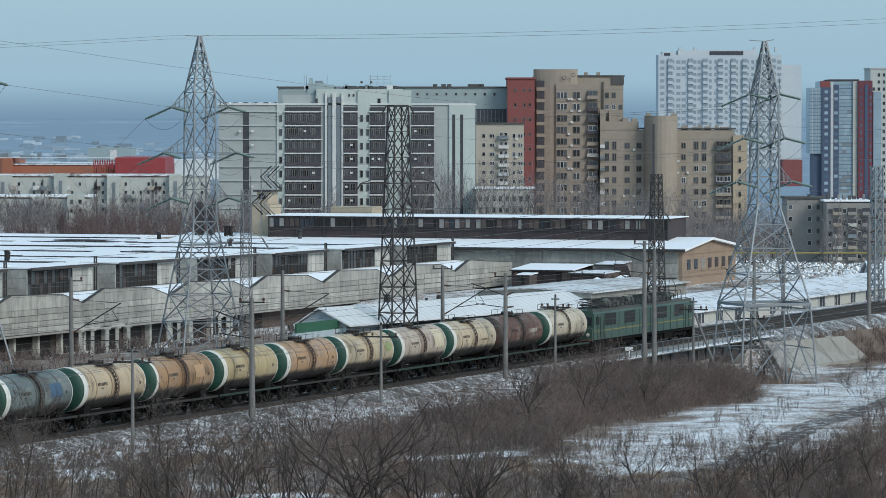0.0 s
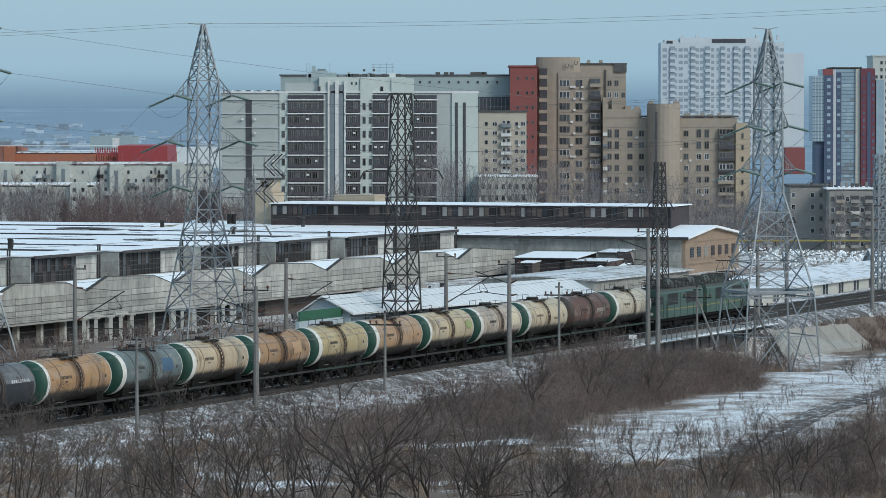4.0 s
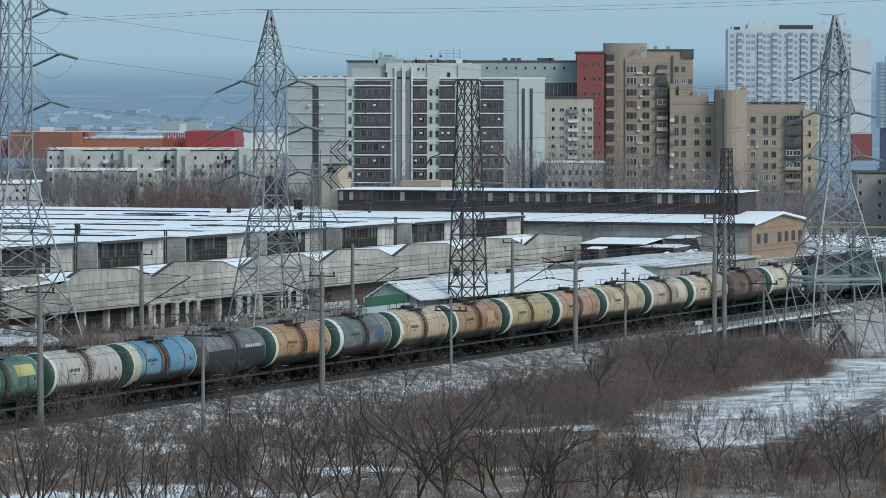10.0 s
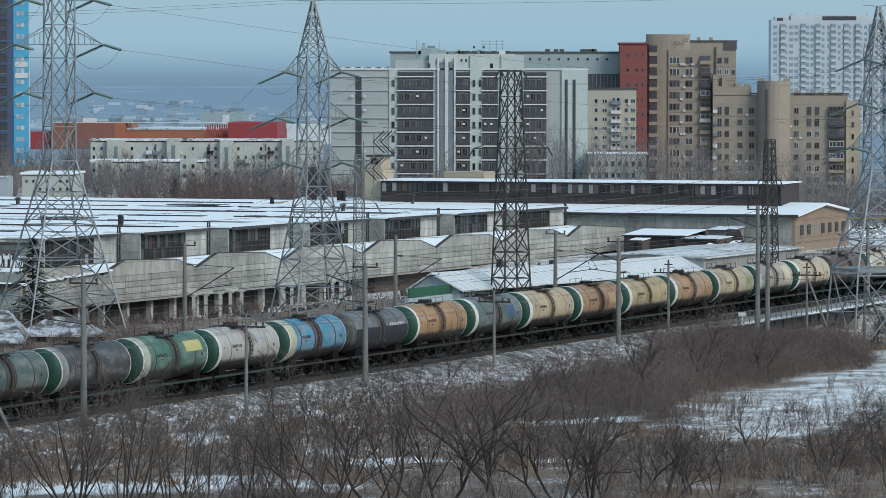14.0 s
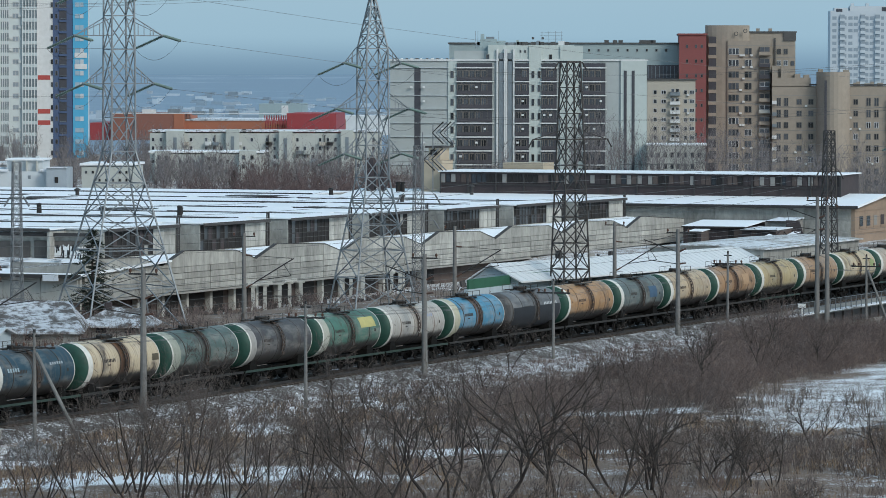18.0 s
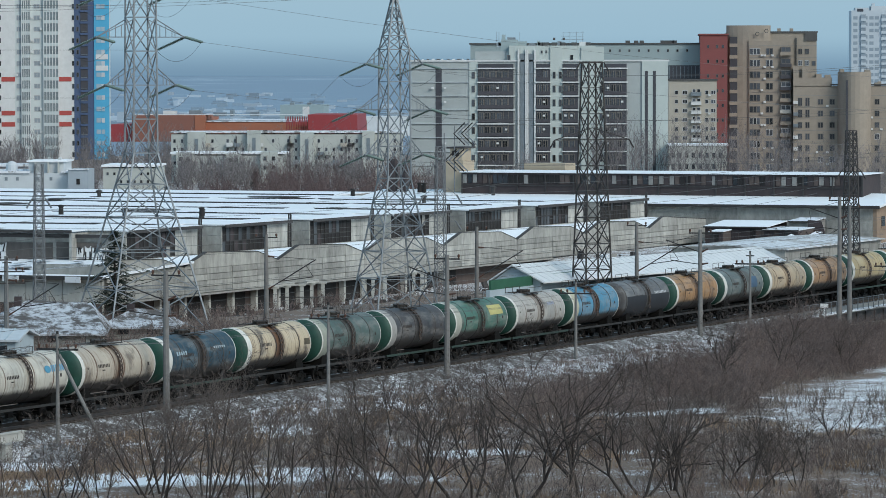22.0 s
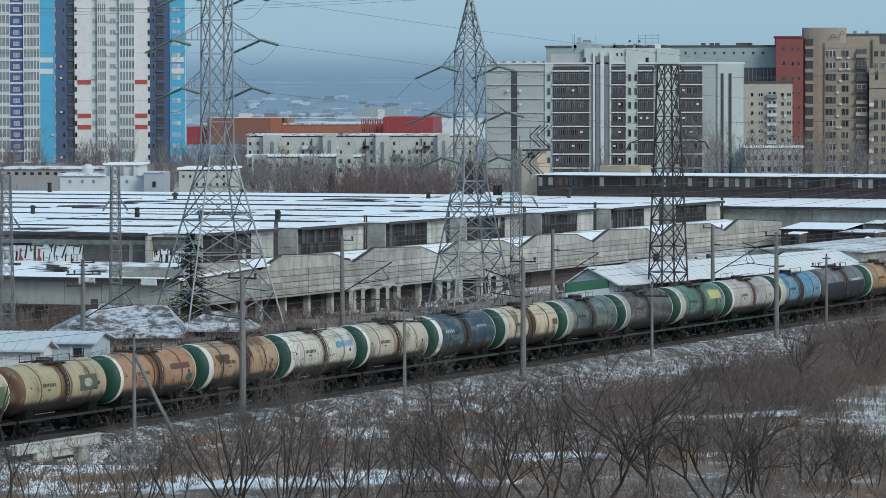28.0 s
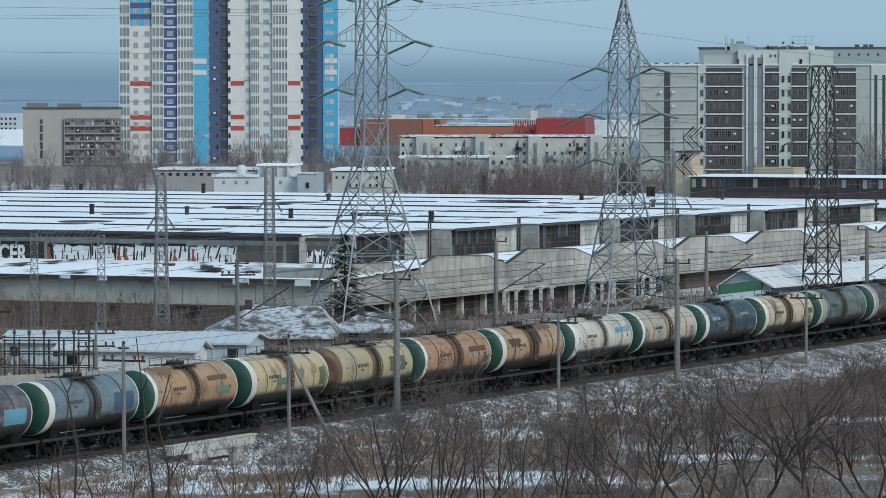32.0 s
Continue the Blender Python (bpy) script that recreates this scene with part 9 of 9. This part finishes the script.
    p = np.array([(x, y, ground_z(x, y)) for x, y in zip(RNG.uniform(-60, -34, 150), RNG.uniform(352, 396, 150)) if not (-54.5 < x < -42 and 368 < y < 383)])
    shrub_field("shrubs", "tangled dark bushes round the small house", p, RNG.uniform(0.8, 2.6, len(p)), M_twig, 9, 0.8, 0.02, wild=0.7)
    p = scatter(50, 128, -130, -66, 480)
    shrub_field("shrubs", "brown leafless shrubs in front of the painted hall", p, RNG.uniform(1.5, 4.0, len(p)), M_twig, 8, 0.4, 0.035)
    p = scatter(168, 260, 4.5, 30, 560, lambda s, o: 1.0 if o < 12 else 0.08)
    shrub_field("shrubs", "brown shrubs on the far bank of the hollow", p, RNG.uniform(0.5, 1.4, len(p)), M_twig_red, 8, 0.6, 0.03)


thickets()


def town_trees():
    """Bare woods between the works and the blocks."""
    P, Hh = [], []
    for n, x0, x1, y0, y1, h0, h1 in ((90, -165, -45, 800, 905, 3.5, 7), (60, -190, -60, 920, 1120, 5, 10), (75, -100, -44, 860, 922, 4, 8.5), (45, -60, -20, 760, 900, 5, 9), (70, -10, 70, 900, 1010, 9, 15), (60, 40, 110, 700, 860, 6, 11), (40, -170, -100, 900, 1120, 5, 9), (20, -110, -55, 1000, 1120, 6, 10)):
        for i in range(n):
            x, y = RNG.uniform(x0, x1), RNG.uniform(y0, y1)
            P.append((x, y, ground_z(x, y)))
            Hh.append(RNG.uniform(h0, h1))
    shrub_field("bare_wood", "hazy band of bare winter trees before the town", np.array(P), np.array(Hh), M_twig_far, 9, 0.42, 0.075, fine=7)
    P = np.array([(RNG.uniform(-150, -18), RNG.uniform(690, 800), 0) for _ in range(560)])
    P = P[(P[:, 0] > -72) | (RNG.random(len(P)) < 0.3)]
    P[:, 2] = [ground_z(x, y) for x, y, _ in P]
    tall = np.where((P[:, 0] > -64) & (P[:, 0] < -36), 1.6, 1.0)
    shrub_field("brushwood", "reddish band of dense bare brush behind the works roof", P, RNG.uniform(2.4, 4.8, len(P)) * tall, M_twig_brush, 9, 0.4, 0.05, fine=6)


town_trees()


def bare_tree(x, y, h, lean, seed, label="dark leafless young tree with forking branches", fat=1.0, z0=None, stems=1, crook=0.10, fan=0.62):
    """Tapered stems that fan out from one root, with rising limbs and a crown of fine twigs. crook: how crooked they grow."""
    rr = random.Random(seed)
    t = thing("bare_tree", label, "tree", "bare trees", Matrix.Translation((x, y, ground_z(x, y) if z0 is None else z0)))
    trunk, crown, fine = MB(), MB(), MB()

    def grow(p, d, L, r, level):
        n = (5, 4, 3, 1)[level]
        q = p
        for i in range(n):
            k = crook * (1 + 0.4 * level)
            d = (d + Vector((rr.gauss(0, k), rr.gauss(0, k), rr.gauss(0.05, 0.6 * k)))).normalized()
            e = q + d * (L / n)
            ra, rb = r * (1 - 0.72 * i / n), r * (1 - 0.72 * (i + 1) / n)
            (trunk if level == 0 else crown if level < 3 else fine).tube(q, e, ra, rb, n=5 if level == 0 else 3, caps=False)
            q = e
            if level < 3 and (i or level):
                for _ in range(1 + (rr.random() < (0.75 if level < 2 else 0.35))):
                    a = rr.uniform(0, math.tau)
                    side = d.cross(Vector((math.cos(a), math.sin(a), 0.3))).normalized()
                    g = rr.uniform(0.45, 0.9)
                    big = level == 0 and crook > 0.13 and i < 4
                    nd = (d * math.cos(g) + side * math.sin(g) + Vector((0, 0, 0.12))).normalized()
                    grow(q, nd, L * (rr.uniform(0.5, 0.8) if big else rr.uniform(0.36, 0.66) * (1 - 0.35 * i / n)), max(0.0085, rb * (rr.uniform(0.7, 0.95) if big else rr.uniform(0.5, 0.75))), level + 1)
    for k in range(stems):
        f = fan * ((k + 0.5) / stems * 2 - 1) if stems > 1 else 0.0
        grow(Vector((0.25 * f, 0, -0.2)), Vector((lean + f + rr.gauss(0, 0.08), rr.gauss(0, 0.3), 1)).normalized(), h * rr.uniform(0.72, 0.98), 0.0155 * h * fat * rr.uniform(0.6, 1.1), 0)
    part("trunk", trunk, M_bark, t)
    part("crown", crown, M_bark if stems < 4 else M_branch, t)
    part("twig_spray", fine, M_branch, t)["kind"] = "stuff"
    return t


def at_plan(s, o):
    p = tr(s, o)
    return p.x, p.y


for i_, (s_, o_, h_, l_) in enumerate(((26, 24, 5.2, 0.0), (32, 27, 4.0, 0.2), (52, 20, 4.2, -0.1), (8, 24, 3.4, -0.4), (-24, 34, 2.6, 0.3), (-16, 22, 4.2, -0.3), (-24, 20, 3.8, 0.2), (-30, 24, 4.0, 0.4),
                                       (0, 18, 3.6, -0.3), (44, 27, 3.6, 0.3), (70, 36, 2.0, -0.2), (84, 40, 2.2, 0.1), (-12, 12, 3.8, 0.2), (-20, 6.5, 4.5, 0.1), (118, 14, 4.0, 0.0), (124, 12, 3.8, 0.1), (96, 30, 1.8, 0.3), (36, 5.5, 3.5, 0.0))):
    bare_tree(*at_plan(s_, o_), h_, l_, 40 + i_, stems=2, crook=0.16)


def near_sapling(x, y):
    """Long thin shoots of a tree that stands close by, only their ends in view."""
    rr = random.Random(3)
    t = thing("sapling", "thin leafless branches of a young tree close by", "tree", "", Matrix.Translation((x, y, ground_z(x, y))))
    for i in range(8):
        tip = Vector((rr.uniform(-2.3, 3.6), rr.uniform(-1.5, 1.5), rr.uniform(11.5, 15.6)))
        pts, rs = [], []
        wave = Vector()
        for k in range(12):
            q = tip * (k / 11) ** 0.9
            q.z = tip.z * k / 11
            wave += Vector((rr.gauss(0, 0.42), rr.gauss(0, 0.2), 0))
            wave *= 0.8
            pts.append(q + wave * (k > 0))
            rs.append(0.085 * (1 - k / 11) + 0.014)
        shoot = part("branch", MB().path(pts, rs, 5), M_bark, t)
        for k in range(6, 11):
            d = Vector((rr.gauss(0, 0.5), rr.gauss(0, 0.3), rr.uniform(0.5, 1.1)))
            part("twig", MB().path([pts[k], pts[k] + d * 0.5, pts[k] + d + Vector((rr.gauss(0, 0.15), 0, 0.1))], [0.022, 0.016, 0.006], 4), M_bark, shoot)


near_sapling(-20.3, 120)


# dark young trees on the near bank: place, height, lean, stems, crookedness
for i_, (x_, y_, h_, l_, n_, c_) in enumerate((
        (-25.1, 240.7, 6.0, 0.15, 5, 0.10), (-21.5, 239.2, 5.2, 0.17, 4, 0.10), (-19.6, 243.2, 5.0, 0.01, 4, 0.10), (-15.9, 241.9, 5.0, -0.09, 5, 0.10), (-13.3, 240.1, 4.5, -0.13, 4, 0.10), (-8.7, 240.5, 5.5, 0.00, 5, 0.10),
        (-7.5, 244.5, 5.0, -0.12, 4, 0.10), (-3.1, 242.3, 7.2, -0.17, 1, 0.10), (0.2, 240.8, 6.3, 0.02, 2, 0.26), (1.8, 244.1, 5.5, 0.02, 3, 0.10), (4.7, 246.9, 3.6, 0.07, 4, 0.10), (7.1, 245.6, 3.4, -0.11, 4, 0.10),
        (5.9, 317.7, 4.2, 0.00, 1, 0.26), (-30.2, 234.8, 3.6, -0.01, 4, 0.10), (-27.3, 231.8, 4.4, -0.18, 4, 0.10), (-24.5, 232.9, 5.5, 0.06, 5, 0.10), (-21.9, 231.1, 6.0, 0.04, 6, 0.10), (-19.8, 234.6, 5.4, 0.29, 5, 0.10),
        (-17.9, 232.8, 5.0, 0.02, 4, 0.10), (-33.2, 237.9, 3.2, -0.02, 4, 0.10), (-29.5, 237.1, 4.0, 0.15, 4, 0.10), (-26.0, 240.1, 4.4, 0.02, 5, 0.10), (18.7, 273.6, 3.4, 0.11, 2, 0.10), (20.2, 264.4, 4.0, -0.04, 3, 0.10),
        (15.1, 262.4, 3.2, 0.03, 3, 0.10), (24.9, 265.5, 4.0, 0.12, 3, 0.10), (23.1, 269.5, 3.0, 0.08, 3, 0.10), (11.5, 269.5, 3.0, 0.02, 4, 0.10), (-35.4, 234.6, 3.0, -0.13, 4, 0.10), (-38.1, 232.9, 3.5, 0.05, 3, 0.10),
        (-3.2, 231.6, 6.6, 0.01, 2, 0.20), (-0.2, 233.2, 6.4, 0.07, 2, 0.24), (2.4, 235.4, 5.2, -0.07, 3, 0.16), (5.5, 238.0, 3.8, 0.05, 3, 0.14), (-6.0, 233.0, 5.6, 0.14, 4, 0.12), (-11.7, 231.3, 5.8, 0.06, 4, 0.12),
        (-15.8, 232.6, 5.2, 0.23, 4, 0.12), (-10.9, 232.7, 5.6, -0.13, 3, 0.14), (-13.9, 234.1, 5.4, 0.01, 4, 0.10), (8.4, 245.8, 4.2, -0.11, 3, 0.18), (5.7, 244.1, 4.6, -0.12, 3, 0.16), (14.9, 252.8, 3.0, -0.03, 3, 0.14),
        (18.1, 249.4, 3.8, 0.03, 2, 0.20), (21.1, 249.4, 3.4, 0.06, 3, 0.14), (-9.5, 234.4, 5.0, 0.08, 4, 0.12))):
    if x_ > -13 and c_ < 0.14:
        n_, c_ = min(n_, 2), 0.21
    bare_tree(x_, y_, h_, l_, 140 + i_, "dark leafless young tree among bank shrubs" if n_ > 1 else "dark crooked leafless tree among bank shrubs", 0.74 if n_ > 2 else 1.4, None, n_, c_)

RT_ = random.Random(77)
n_ = 0
while n_ < 16:
    s_, o_ = RT_.uniform(-85, 6), RT_.uniform(19, 70)
    x_, y_ = at_plan(s_, o_)
    if on_bank(s_, o_) and (x_ < 3 or y_ < 272):
        bare_tree(x_, y_, RT_.uniform(2.6, 4.2) * (1.1 if x_ < 3 else 0.65), RT_.gauss(0, 0.2), 300 + n_, "thin leafless young tree among bank shrubs", 0.8, None, RT_.choice((2, 3, 4)))
        n_ += 1


def conifer(x, y, h, r, seed):
    """A dark pine: trunk, and whorls of drooping boughs with needles."""
    rr = random.Random(seed)
    t = thing("conifer", "dark green pine standing among bare shrubs", "tree", "pines", Matrix.Translation((x, y, ground_z(x, y) - 0.1)))
    part("trunk", MB().tube((0, 0, 0), (0, 0, h), 0.03 * h, 0.02, n=7), M_bark, t)
    nd = MB()
    for k in range(int(h * 24)):
        f = rr.uniform(0.08, 1.0)
        a = rr.uniform(0, math.tau)
        L = r * max(0.12, math.sin(math.pi * min(1, 0.06 + 0.92 * f)) ** 0.8) * rr.uniform(0.35, 1.25) * (0.7 + 0.5 * math.sin(3 * a + 9 * f))
        p = Vector((0, 0, h * f))
        q = p + Vector((math.cos(a) * L, math.sin(a) * L, -0.25 * L + 0.12 * h * rr.uniform(-0.2, 0.4)))
        nd.path([p, p.lerp(q, 0.5) + Vector((0, 0, 0.08 * L)), q], [0.03, 0.025, 0.01], 3)
        for _ in range(26):
            e = p.lerp(q, rr.uniform(0.2, 1))
            d = Vector((rr.gauss(0, 0.25), rr.gauss(0, 0.25), rr.uniform(-0.1, 0.3))) * 0.85
            side = Vector((rr.gauss(0, 1), rr.gauss(0, 1), rr.gauss(0, 1))).normalized() * 0.055
            nd.add([e - side, e + side, e + d], [(0, 1, 2)])
    part("crown", nd, M_needles, t)


conifer(-45.4, 398, 8.2, 2.9, 1)
conifer(-72.0, 870, 3.6, 1.3, 2)


# ---- motion of the train ----
def motions():
    for ob, s0 in TRAIN:
        walk(ob, [(t, along(s0 + run(t))) for t in np.arange(0, 32.5, 2.0)])
    ts = np.arange(0, 32.001, 0.01)
    rolled = np.array([run(t) for t in ts])
    for wheel in WHEELS:
        at = wheel.matrix_basis.copy()
        n = int(math.ceil(rolled[-1] / at.translation.z / radians(80)))
        walk(wheel, [(float(np.interp(rolled[-1] * k / n, rolled, ts)), at @ Matrix.Rotation(rolled[-1] * k / n / at.translation.z, 4, "Y")) for k in range(n + 1)])


motions()
